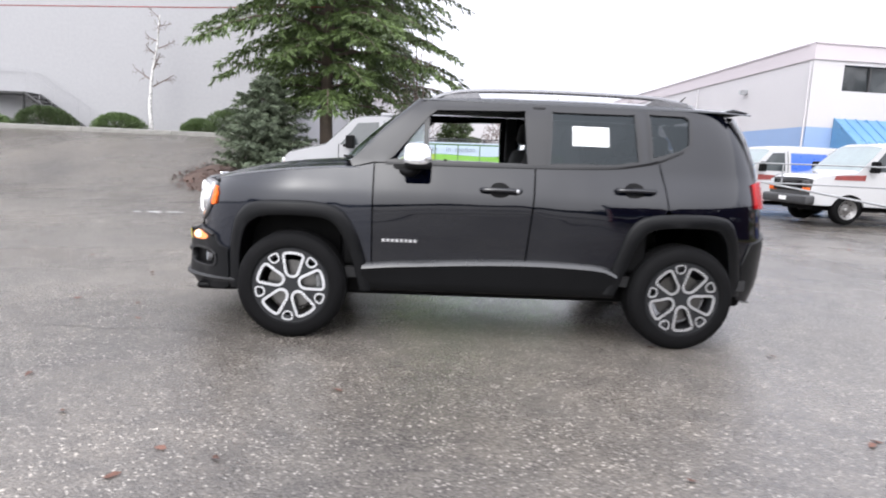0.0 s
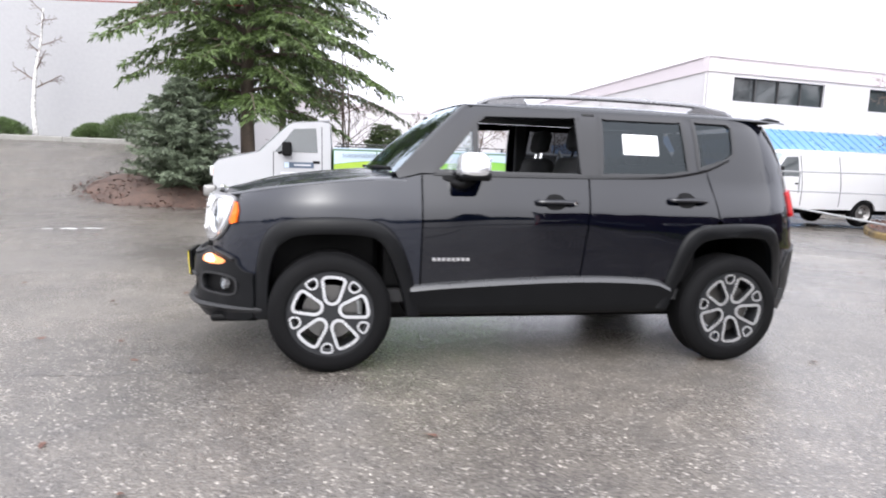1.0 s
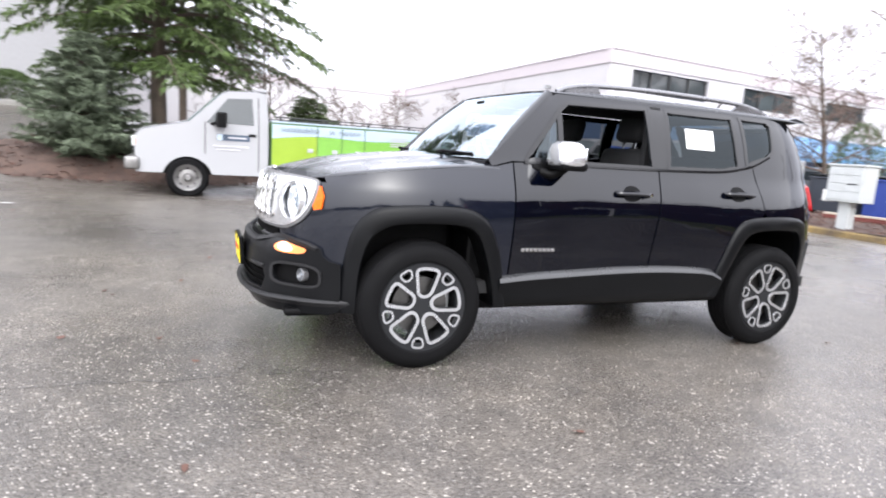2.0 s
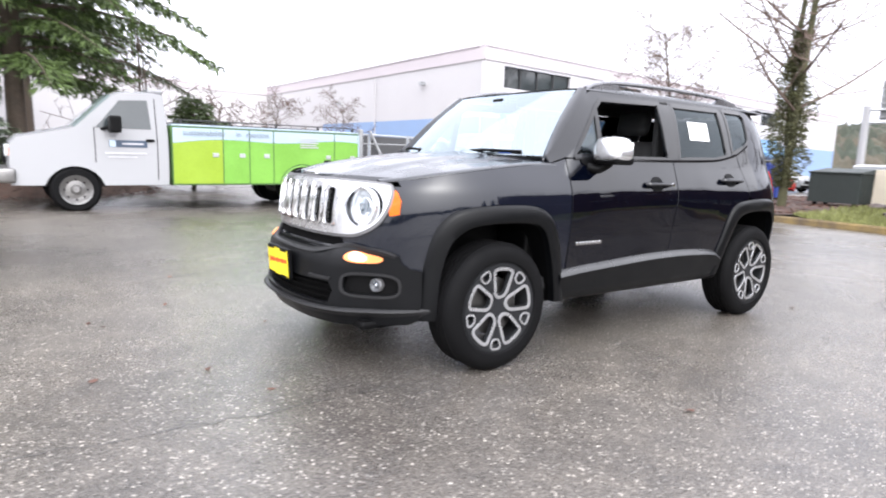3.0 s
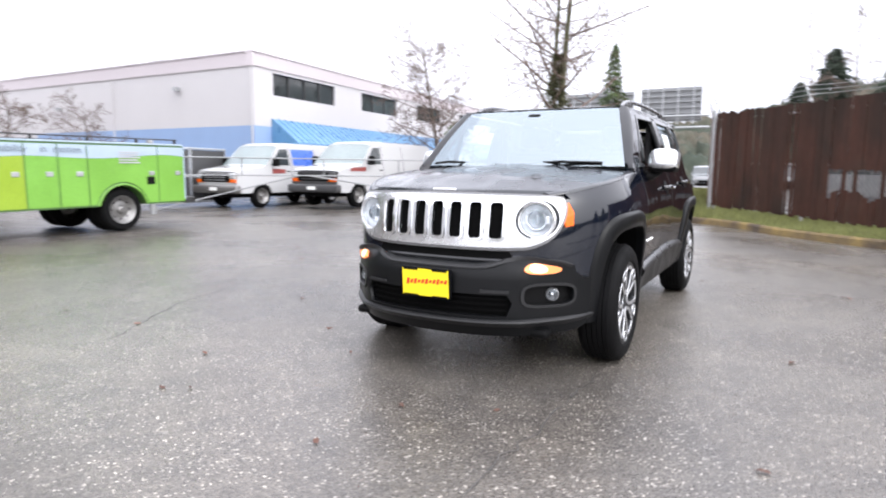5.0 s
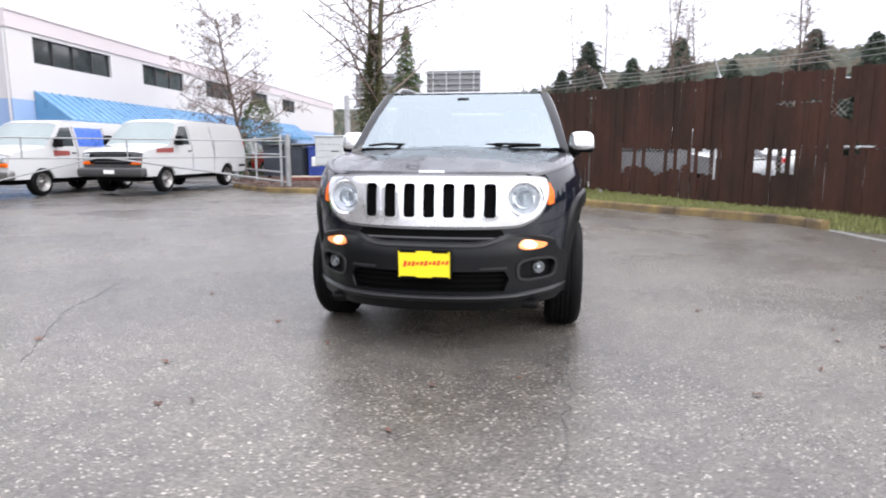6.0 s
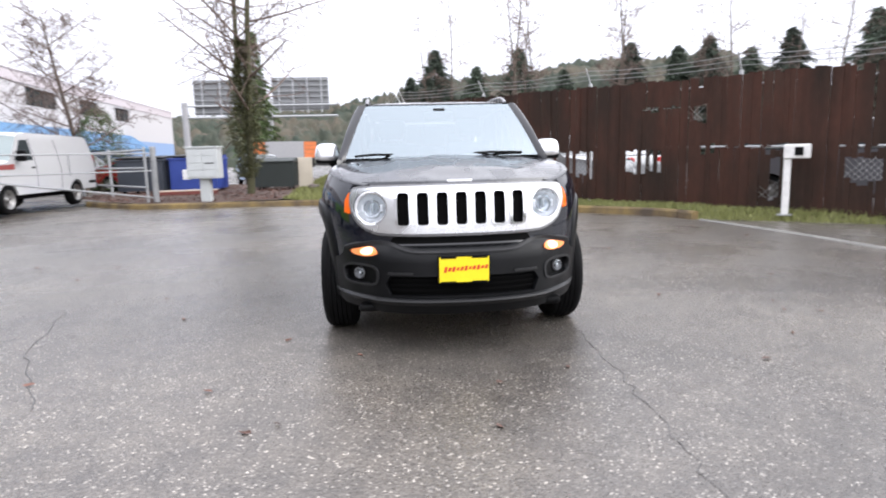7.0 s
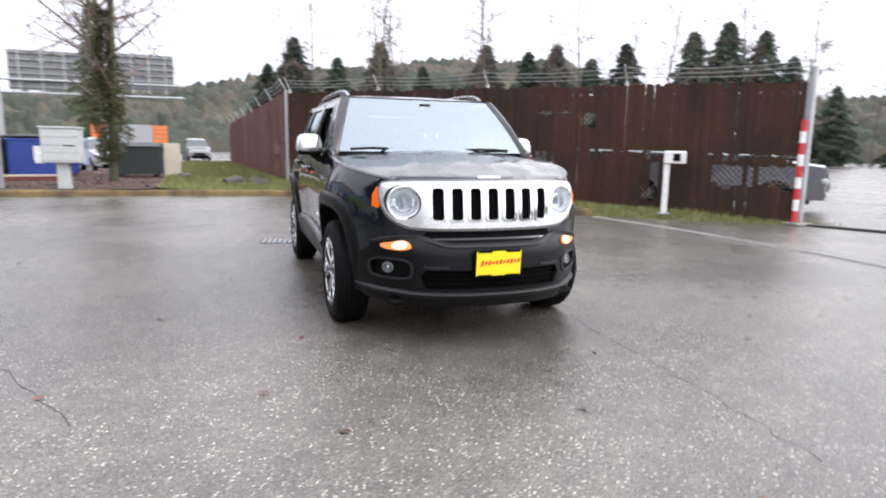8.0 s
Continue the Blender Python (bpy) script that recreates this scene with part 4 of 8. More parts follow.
    # --- bonnet ---
    def hood_edge(x):
        z = fender_top(x)
        return curve_at(BODY_W, z) * (max(1 - (max(X_FRONT - x, 0) / (X_FRONT - curve_at(NOSE_X, 1.0))) ** 2.6, 0)) ** (1 / 2.6)

    def hood_at(x, p):
        """p from -1 to 1 across the bonnet."""
        e = max(hood_edge(x), 0.05)
        y = p * (e - 0.05)
        q = abs(p)
        z = curve_at(HOOD_Z, x) - 0.030 * q ** 2.4 + 0.014 * (1 - step_up(abs(y), 0.34, 0.44)) * step_up(x, -1.95, -1.6)
        z += 0.006 * (1 - step_up(abs(y), 0.10, 0.16)) * step_up(x, -1.9, -1.7)
        return Vector((x, y, z))

    rows = []
    for k in range(36):
        x_side = k / 35
        row = []
        for j in range(49):
            p = -1 + 2 * j / 48
            front = -1.990 + 0.165 * abs(p) ** 2.4
            rear = -1.03 + 0.10 * abs(p) ** 2
            x = front + (rear - front) * x_side
            v = hood_at(x, p)
            if k == 0:
                v.z -= 0.02
            row.append(v)
        rows.append(row)
    loft("bonnet", rows, CAR_BLACK_WET_SKYLIT, car)
    for sg in (1, -1):
        rows = []
        for k in range(30):
            x = -1.86 + 1.00 * k / 29
            zf = min(fender_top(x), 1.115)
            a = skin(sg * sx(x, zf), zf)
            inner = hood_at(x, -sg * 1.0)
            b = Vector((x, inner.y - sg * 0.004, inner.z + 0.001))
            row = []
            for t in np.linspace(0, 1, 7):
                th = t * math.pi / 2
                row.append(Vector((x, a.y + (b.y - a.y) * (1 - math.cos(th)), a.z + (b.z - a.z) * math.sin(th))))
            row.append(row[-1] - Vector((0, 0, 0.02)))
            rows.append(row)
        loft("fender_shoulder", rows, CAR_BLACK_WET_SKYLIT, car)

    # --- windscreen, its pillars and the roof ---
    def roof_z(x):
        return curve_at([(-0.56, 1.590), (-0.45, 1.608), (-0.25, 1.630), (0.1, 1.648), (0.7, 1.653), (1.2, 1.640), (1.6, 1.615), (1.9, 1.593)], x)

    def roof_front(y):
        """The roof's leading edge."""
        q = min(abs(y) / 0.645, 1)
        x = -0.475 - 0.09 * (1 - q * q)
        return Vector((x, y, 1.583 + (roof_z(x) - 1.583) * (1 - q ** 2.7) ** (1 / 2.7)))

    def screen_at(p, t):
        base = Vector((-0.90 - 0.16 * (1 - p * p), -0.735 * p, 1.168))
        v = base.lerp(roof_front(-0.580 * p) + Vector((0.004, 0, -0.004)), t)
        bulge = math.sin(math.pi * t)
        return v + Vector((-0.012 * bulge, 0, 0.014 * bulge))
    rows = [[screen_at(-1 + 2 * j / 24, k / 16) for j in range(25)] for k in range(17)]
    ws = loft("windscreen", rows, WINDSCREEN, car, face=Vector((-1, 0, 1)))
    ws.visible_shadow = False
    for sg in (1, -1):
        rows = []
        foot = [Vector((-0.955, -sg * 0.790, 1.09)), Vector((-0.90, -sg * 0.735, 1.10))]
        rows.append([foot[0] + Vector((0.012, sg * 0.004, -0.006))] + [foot[0].lerp(foot[1], f) for f in np.linspace(0, 1, 8)] + [foot[1] - Vector((0, 0, 0.015))])
        for k in range(15):
            t = k / 14
            e = screen_at(sg, t)
            zs = 1.150 + (1.578 - 1.150) * t
            xs_ = -0.950 + (-0.475 + 0.950) * t
            o = skin(sg * sx(xs_, zs), zs)
            swell = Vector((-0.55, -sg * 0.65, 0.5)) * 0.022 * min(1.0, 2.2 * t)
            row = [o + Vector((0.012, sg * 0.004, -0.006))] + [o.lerp(e, f) + swell * math.sin(math.pi * min(f * 1.0, 1)) ** 0.8 for f in np.linspace(0, 1, 8)]
            row.append(row[-1] - Vector((0, 0, 0.015)))
            rows.append(row)
        loft("screen_pillar", rows, CAR_BLACK, car)

    rows = []
    for k in range(40):
        t = k / 39
        row = []
        for j in range(41):
            a = -math.pi / 2 + math.pi * j / 40
            side_s = math.copysign(abs(math.sin(a)) ** (2 / 2.7), a)
            up = max(math.cos(a), 0) ** (2 / 2.7)
            front = -0.475 - 0.09 * (1 - side_s ** 2)
            rear = 1.73 + 0.03 * (1 - side_s ** 2)
            x = front + (rear - front) * t
            zb = 1.583 - 0.02 * step_up(x, 1.5, 1.9)
            row.append(Vector((x, 0.645 * side_s, zb + (roof_z(x) - zb) * up)))
        rows.append(row)
    loft("roof", rows, CAR_BLACK_WET_SKYLIT, car)
    # cowl with wipers
    rows = []
    for j in range(25):
        p = -1 + 2 * j / 24
        x = -1.03 + 0.10 * p * p
        y = p * 0.735
        rows.append([Vector((x + 0.002, y, 1.150)), Vector((x + 0.03, y, 1.145)), Vector((x + 0.10, y, 1.158))])
    loft("cowl", rows, BLACK_PLASTIC, car)
    for y0, y1 in ((-0.60, -0.10), (0.36, 0.66)):
        part("wiper", tubed([(-1.0 + 0.08 * (y0 / 0.7) ** 2, y0, 1.19), (-1.02, (y0 + y1) / 2, 1.195), (-1.01 + 0.08 * (y1 / 0.7) ** 2, y1, 1.185)], 0.009, 6), BLACK_PLASTIC, car)
    part("mirror_mount", boxed(-0.64, -0.58, -0.05, 0.05, 1.51, 1.55, 0.015), BLACK_PLASTIC, car)
    part("rear_view_mirror", boxed(-0.57, -0.55, -0.12, 0.12, 1.46, 1.53, 0.01), BLACK_PLASTIC, car)

    # --- roof rails ---
    for sg in (1, -1):
        y = -sg * 0.575
        line = smooth_line([(-0.40, y, roof_z(-0.40) - 0.015), (-0.30, y, roof_z(-0.3) + 0.010), (-0.10, y, roof_z(-0.1) + 0.022), (0.4, y, roof_z(0.4) + 0.024), (1.0, y, roof_z(1.0) + 0.022), (1.22, y, roof_z(1.22) + 0.008), (1.36, y, roof_z(1.36) - 0.02)], 5)
        rail = part("roof_rail", tubed(line, 0.016, 10), RAIL_GREY, car, "dark satin grey roof rail", smooth=True)
        for x0, x1 in ((-0.38, -0.08), (1.02, 1.34)):
            bm = prism(bmesh.new(), [(x0, roof_z(x0) - 0.03), (x1, roof_z(x1) - 0.03), (x1 - 0.03, roof_z(x1) + 0.010), (x0 + 0.07, roof_z(x0) + 0.010)], y - 0.015, y + 0.015)
            part("rail_foot", bm, RAIL_GREY, rail)
    part("aerial", tubed([(1.40, 0, 1.64), (1.46, 0, 1.67), (1.54, 0, 1.75)], [0.018, 0.012, 0.004], 6), BLACK_PLASTIC, car)

    # --- grille with seven slots and round lamps ---
    outline = [(0.0, 0.722), (0.42, 0.726), (0.53, 0.745), (0.600, 0.792), (0.634, 0.86), (0.642, 0.92), (0.632, 0.963), (0.59, 0.984), (0.3, 0.991), (0.0, 0.993)]
    full = outline + [(-y, z) for y, z in outline[-2:0:-1]]
    full = smooth_line(full, 3, closed=True)
    def slot(i, grow=0.0):
        c, hw, z0, z1, r = i * 0.1105, 0.0345 + grow, 0.772 - grow, 0.957 + grow, 0.017 + grow * 0.6
        pts = []
        for cx, cz, a0 in ((c + hw - r, z1 - r, 0), (c - hw + r, z1 - r, 90), (c - hw + r, z0 + r, 180), (c + hw - r, z0 + r, 270)):
            pts += [(cx + r * math.cos(radians(a0 + d)), cz + r * math.sin(radians(a0 + d))) for d in (0, 30, 60, 90)]
        return nose_line(pts)
    slots = [slot(i) for i in range(-3, 4)]
    lampholes = [round_hole(sg * HL[0], HL[1], 0.098, 36) for sg in (1, -1)]
    grille = panel("grille", nose_line(full), SILVER, car, holes=slots + lampholes, out=0.022, depth=0.022, step=0.03, label="satin silver seven-slot grille panel")
    lip_line = nose_line(full)
    panel("grille_lip", shrunk(lip_line, -0.013), SILVER_DARK, grille, holes=[shrunk(lip_line, 0.004)], out=0.015, depth=0.02, step=0.03, gap=0.0, label="dull grey lower grille edge")
    panel("grille_mesh", nose_line([(-0.37, 0.762), (0.37, 0.762), (0.37, 0.972), (-0.37, 0.972)]), RECESS_SHADE, grille, out=0.003, depth=0.002, step=0.05)
    for i in range(-3, 4):
        panel("slot_ring", slot(i, 0.013), CHROME, grille, holes=[slot(i, -0.002)], out=0.034, depth=0.024, step=0.02, gap=0.0)
    for sg in (1, -1):
        s, z = sg * sy(HL[0], HL[1]), HL[1]
        c, n = skin(s, z), skin_normal(s, z)
        n = (n + Vector((-1.8, 0, 0))).normalized()
        m = Matrix.Translation(c - n * 0.012) @ n.to_track_quat("Z", "Y").to_matrix().to_4x4()
        bm = lathe(bmesh.new(), [(0.103, -0.010), (0.103, 0.018), (0.097, 0.023), (0.087, 0.020), (0.083, 0.008), (0.084, -0.02)], 40, m)
        lamp = part("headlight", bm, SILVER, car, "round headlight with bright bezel", smooth=True)
        part("reflector", lathe(bmesh.new(), [(0.0, -0.058), (0.025, -0.055), (0.06, -0.035), (0.083, -0.005), (0.084, 0.012)], 40, m), REFLECTOR, lamp, smooth=True)
        part("projector", lathe(bmesh.new(), [(0.0, 0.008), (0.014, 0.004), (0.024, -0.008), (0.026, -0.03), (0.030, -0.05)], 24, m), CLEAR_LENS, lamp, smooth=True)
        part("inner_ring", lathe(bmesh.new(), [(0.052, -0.030), (0.052, 0.0), (0.047, 0.004), (0.044, -0.002), (0.046, -0.03)], 36, m), CHROME, lamp, smooth=True)
        for dy in (-0.055, 0.055):
            part("side_cell", boxed(dy - 0.012, dy + 0.012, -0.022, 0.022, -0.034, -0.006, 0.005, m), REFLECTOR, lamp)
        part("bulb_shield", boxed(-0.009, 0.009, -0.026, 0.026, -0.045, -0.002, 0.005, m), STEEL, lamp)
        part("lens", lathe(bmesh.new(), [(0.0, 0.026), (0.03, 0.025), (0.06, 0.021), (0.084, 0.014)], 40, m), CLEAR_LENS, lamp, smooth=True)
        # amber side marker on the fender
        mk = [(-1.858, 0.960), (-1.812, 0.962), (-1.802, 0.915), (-1.812, 0.846), (-1.846, 0.836), (-1.856, 0.88)]
        panel("side_marker", [(sg * a, b) for a, b in side_line(mk)], AMBER, car, out=0.014, depth=0.016, step=0.03, label="orange side marker lamp")

    # --- bumper ---
    top = [(0.0, 0.626), (0.25, 0.627), (0.34, 0.640), (0.43, 0.660), (0.54, 0.672), (0.62, 0.668), (0.69, 0.640)]
    low = [(0.70, 0.285), (0.45, 0.268), (0.0, 0.262)]
    half_s = nose_line(top) + side_line([(-1.80, 0.603), (-1.765, 0.575), (-1.712, 0.565), (-1.705, 0.40), (-1.71, 0.31)]) + nose_line(low)
    full_b = half_s + [(-s, z) for s, z in half_s[-2:0:-1]]
    fog_c = (0.590, 0.482)
    def oval(y, z, a, b, n=24, e=2.6):
        pts = []
        for k in range(n):
            t = 2 * math.pi * k / n
            pts.append((y + a * math.copysign(abs(math.cos(t)) ** (2 / e), math.cos(t)), z + b * math.copysign(abs(math.sin(t)) ** (2 / e), math.sin(t))))
        return nose_line(pts)
    intake = nose_line([(-0.42, 0.372), (0.42, 0.372), (0.445, 0.44), (0.42, 0.482), (-0.42, 0.482), (-0.445, 0.44)])
    holes = [oval(sg * fog_c[0], fog_c[1], 0.100, 0.054, e=3.6) for sg in (1, -1)]
    bumper = panel("bumper", full_b, CLADDING, car, holes=holes + [intake], out=0.022, depth=0.035, step=0.045, label="dark grey plastic front bumper")
    panel("intake_mesh", nose_line([(-0.44, 0.365), (0.44, 0.365), (0.465, 0.44), (0.44, 0.489), (-0.44, 0.489), (-0.465, 0.44)]), RECESS_SHADE, bumper, out=-0.012, depth=0.004, step=0.06)
    for z in (0.40, 0.43, 0.46):
        panel("intake_bar", nose_line([(-0.425, z - 0.005), (0.425, z - 0.005), (0.425, z + 0.005), (-0.425, z + 0.005)]), RECESS_SHADE, bumper, out=0.004, depth=0.014, step=0.06, gap=0.0)
    for sg in (1, -1):
        panel("bumper_accent", nose_line([(sg * 0.29, 0.494), (sg * 0.43, 0.494), (sg * 0.43, 0.508), (sg * 0.29, 0.508)]), LIP_GREY, bumper, out=0.034, depth=0.014, step=0.05, gap=0.0)
    # flat dark sheet on the fascia, coloured as the shade of the upper opening
    panel("upper_intake", nose_line([(-0.36, 0.622), (0.36, 0.622), (0.43, 0.664), (0.40, 0.706), (-0.40, 0.706), (-0.43, 0.664)]), RECESS_SHADE, bumper, out=0.006, depth=0.006, step=0.05)
    panel("upper_bar", nose_line([(-0.33, 0.640), (0.33, 0.640), (0.34, 0.650), (-0.34, 0.650)]), BLACK_PLASTIC, bumper, out=0.014, depth=0.012, step=0.05, gap=0.0)
    # the folded upper edge of the bumper
    crease = []
    for k in range(45):
        y = -0.68 + 1.36 * k / 44
        z = curve_at(top, abs(y))
        s0 = sy(y, z)
        n0 = skin_normal(s0, z - 0.03)
        crease.append([skin(s0, z + dz) + n0 * o for dz, o in ((0.003, 0.004), (0.002, 0.022), (-0.004, 0.030), (-0.014, 0.029), (-0.022, 0.0235))])
    loft("bumper_crease", crease, LIP_GREY, bumper)
    rows = []
    for k in range(41):
        y = -0.79 + 1.58 * k / 40
        z = 0.330 + 0.020 * (abs(y) / 0.74) ** 2.2
        fade = 1 - 0.85 * (abs(y) / 0.79) ** 8
        row = []
        for dz, o in ((0.020, 0.022), (0.014, 0.042), (0.004, 0.050), (-0.010, 0.040), (-0.045, 0.004)):
            s = sy(y, 0.33)
            row.append(skin(s, z + dz) + skin_normal(s, 0.40) * (0.004 + (o - 0.004) * fade))
        rows.append(row)
    loft("bumper_lip", rows, LIP_GREY, bumper, "dull grey lower bumper lip")
    for sg in (1, -1):
        f = lambda pts: [(sg * y, z) for y, z in pts]
        # fog lamp in its pocket
        ring_in = oval(sg * fog_c[0], fog_c[1], 0.100, 0.054, e=3.6)
        panel("fog_surround", shrunk(ring_in, -0.012), LIP_GREY, bumper, holes=[shrunk(ring_in, 0.002)], out=0.029, depth=0.01, step=0.02, gap=0.0)
        panel("fog_pocket", shrunk(ring_in, -0.004), BLACK_PLASTIC, bumper, out=-0.012, depth=0.004, step=0.03)
        yy = 0.612
        s = sg * sy(yy, fog_c[1])
        c, n = skin(s, fog_c[1]), (skin_normal(s, fog_c[1]) + Vector((-0.8, 0, 0))).normalized()
        m = Matrix.Translation(c - n * 0.012) @ n.to_track_quat("Z", "Y").to_matrix().to_4x4()
        fog = part("fog_lamp", lathe(bmesh.new(), [(0.036, -0.01), (0.036, 0.018), (0.031, 0.022), (0.027, 0.014), (0.015, 0.002), (0.0, 0.0)], 28, m), SILVER_DARK, bumper, smooth=True)
        part("lens", lathe(bmesh.new(), [(0.0, 0.028), (0.02, 0.026), (0.032, 0.019)], 28, m), CLEAR_LENS, fog, smooth=True)
        part("bulb", lathe(bmesh.new(), [(0.0, 0.020), (0.008, 0.016), (0.009, 0.003)], 12, m), SILVER, fog, smooth=True)
        lamp = smooth_line([(0.488, 0.610), (0.512, 0.630), (0.565, 0.639), (0.625, 0.634), (0.640, 0.618), (0.620, 0.600), (0.555, 0.592), (0.508, 0.596)], 3, closed=True)
        turn = panel("turn_lamp", nose_line(f(lamp)), AMBER_LIT, bumper, out=0.030, depth=0.012, step=0.02, label="lit warm orange turn lamp")
        spot = [(0.545 + 0.036 * math.cos(a), 0.615 + 0.016 * math.sin(a)) for a in np.linspace(0, 2 * math.pi, 17)[:-1]]
        panel("bulb", nose_line(f(spot)), BULB_LIT, turn, out=0.033, depth=0.002, step=0.015, gap=0.0, label="bright bulb behind the lens")
    part("under_tray", boxed(-1.98, -1.70, -0.62, 0.62, 0.25, 0.30, 0.02), BLACK_PLASTIC, bumper)

    # --- number-plate card ---
    pm = pose(-2.168, 0.005, 0.530, 0, -4, 0)
    plate = part("plate_frame", boxed(-0.012, 0.012, -0.151, 0.151, -0.083, 0.083, 0.006), BLACK_PLASTIC, car, "yellow dealer card in a black frame")
    plate.matrix_local = pm
    part("card", boxed(-0.016, -0.0125, -0.143, 0.143, -0.074, 0.074), YELLOW, plate)
    for sgn in (1, -1):
        for yy in (0.09,):
            part("frame_lip", boxed(-0.018, -0.0165, sgn * yy - 0.045, sgn * yy + 0.045, 0.066, 0.080), BLACK_PLASTIC, plate)
            part("frame_lip", boxed(-0.018, -0.0165, sgn * yy - 0.045, sgn * yy + 0.045, -0.080, -0.068), BLACK_PLASTIC, plate)
    for k in range(11):
        y = 0.118 - k * 0.0235
        h = 0.034 if k == 0 else (0.016 + 0.006 * ((k * 7) % 3))
        lean = 0.008
        bm = prism(bmesh.new(), [(0, -h / 2), (0.015, -h / 2), (0.015 + lean, h / 2), (lean, h / 2)], -0.001, 0.001)
        bmesh.ops.transform(bm, matrix=pose(-0.0175, y, 0.002 + 0.0012 * k, 0, 0, -90), verts=bm.verts)
        part("print_bar", bm, RED_PRINT, plate)

    # --- badges, handles, mirrors ---
    def details(sg, flip):
        for k in range(8):
            x = -0.705 + k * 0.029
            panel("badge_letter", flip(side_line([(x, 0.660), (x + 0.019, 0.660), (x + 0.019, 0.679), (x, 0.679)])), CHROME, car, out=0.005, depth=0.006, step=0.03, gap=0.0)
        for x0, zc in ((-0.075, 1.018), (0.80, 1.050)):
            s0 = sx(x0 + 0.12, zc)
            cup = smooth_line([(x0 + 0.05, zc - 0.006), (x0 + 0.08, zc + 0.042), (x0 + 0.15, zc + 0.042), (x0 + 0.19, zc - 0.006), (x0 + 0.15, zc - 0.042), (x0 + 0.08, zc - 0.042)], 3, closed=True)
            panel("handle_cup", flip(side_line(cup)), BLACK_PLASTIC, car, out=0.003, depth=0.004, step=0.03, gap=0.0)
            y0 = skin(sg * s0, zc).y
            bar = smooth_line([(x0, y0 - sg * 0.004, zc), (x0 + 0.02, y0 - sg * 0.028, zc + 0.001), (x0 + 0.12, y0 - sg * 0.036, zc + 0.003), (x0 + 0.225, y0 - sg * 0.030, zc + 0.001), (x0 + 0.25, y0 - sg * 0.004, zc)], 4)
            part("door_handle", tubed(bar, 0.0155, 8), CAR_BLACK, car, smooth=True)
            part("lock", lathe(bmesh.new(), [(0.0, 0.004), (0.011, 0.003), (0.012, -0.004)], 14, Matrix.Translation((x0 + 0.228, y0 - sg * 0.047, zc)) @ pose(0, 0, 0, 90 * sg)), CHROME, car) if x0 < 0 else None
        # mirror: cap, housing, glass, arm
        mx, mz = -0.495, 1.222
        y0 = -sg * 0.908
        cap = bmesh.new()
        bmesh.ops.create_uvsphere(cap, u_segments=28, v_segments=16, radius=1.0)
        for v in cap.verts:
            c = v.co
            for i in range(3):
                c[i] = math.copysign(abs(c[i]) ** 0.55, c[i])
            k = 1 - 0.12 * c.z
            v.co = Vector((mx + 0.088 * c.x * (1 - 0.10 * c.z), y0 + 0.098 * c.y * k, mz + 0.074 * c.z))
        mirror = part("door_mirror", cap, MIRROR_CAP, car, "satin silver mirror cap", smooth=True, angle=80)
        part("housing", boxed(mx - 0.075, mx + 0.094, y0 - 0.090, y0 + 0.090, mz - 0.088, mz - 0.035, 0.02), BLACK_PLASTIC, mirror)
        part("mirror_glass", boxed(mx + 0.080, mx + 0.0870, y0 - 0.078, y0 + 0.078, mz - 0.03, mz + 0.042, 0.003), MIRROR_GLASS, mirror)
        arm = smooth_line([(mx + 0.005, y0 + sg * 0.03, mz - 0.07), (mx - 0.015, y0 + sg * 0.06, mz - 0.100), (mx - 0.05, -sg * 0.832, mz - 0.118), (mx - 0.10, -sg * 0.800, mz - 0.105)], 3)
        wide = [0.036 - 0.012 * i / (len(arm) - 1) for i in range(len(arm))]
        panel("mirror_foot", flip(side_line(smooth_line([(mx - 0.15, 1.135), (mx - 0.13, 1.168), (mx + 0.02, 1.168), (mx - 0.02, 1.135), (mx - 0.08, 1.118)], 3, closed=True))), BLACK_PLASTIC, car, out=0.008, depth=0.01, step=0.03, gap=0.0)
        part("arm", tubed(arm, wide, 12), BLACK_PLASTIC, mirror, smooth=True)
        # tail lamp
        lamp = side_line([(1.79, 0.955), (1.775, 1.12)]) + [(ty(0.56, 1.14), 1.14), (ty(0.54, 0.95), 0.95)]
        panel("tail_lamp", flip(lamp), RED_LENS, car, out=0.02, depth=0.03, step=0.04, label="red square tail lamp")
    both(details)

    # nameplate on the bonnet edge: plain raised strip
    part("bonnet_badge", boxed(-1.992, -1.972, -0.075, 0.075, 1.016, 1.034, 0.006), CHROME, car)

    # sticker on the rear left window
    st = [(0.515, 1.325), (0.755, 1.325), (0.755, 1.452), (0.515, 1.452)]
    sticker = panel("window_sticker", side_line(st), PAPER, car, out=-0.003, depth=0.002, step=0.05, gap=0.0, label="white printed price sheet")
    rng = random.Random(4)
    for k in range(9):
        z = 1.437 - 0.0125 * k
        a = 0.53 + rng.random() * 0.02
        b = a + rng.uniform(0.06, 0.2)
        panel("print_bar", side_line([(a, z - 0.002), (b, z - 0.002), (b, z + 0.002), (a, z + 0.002)]), PRINT, sticker, out=-0.0015, depth=0.0005, step=0.06, gap=0.0)

    # --- tail ---
    gate = [(ty(y, z), z) for y, z in ((0.615, 0.80), (0.615, 0.95), (0.615, 1.10), (0.61, 1.25), (0.595, 1.40), (0.57, 1.565))]
    gate = gate + [(2 * (S_REAR + float(ARC_R[-1])) - s, z) for s, z in reversed(gate)]
    def tail_at(s, z):
        end = S_REAR + float(ARC_R[-1])
        if s <= end:
            return skin(s, z)
        p = skin(2 * end - s, z)
        return Vector((p.x, -p.y, p.z))
    def tail_normal(s, z):
        end = S_REAR + float(ARC_R[-1])
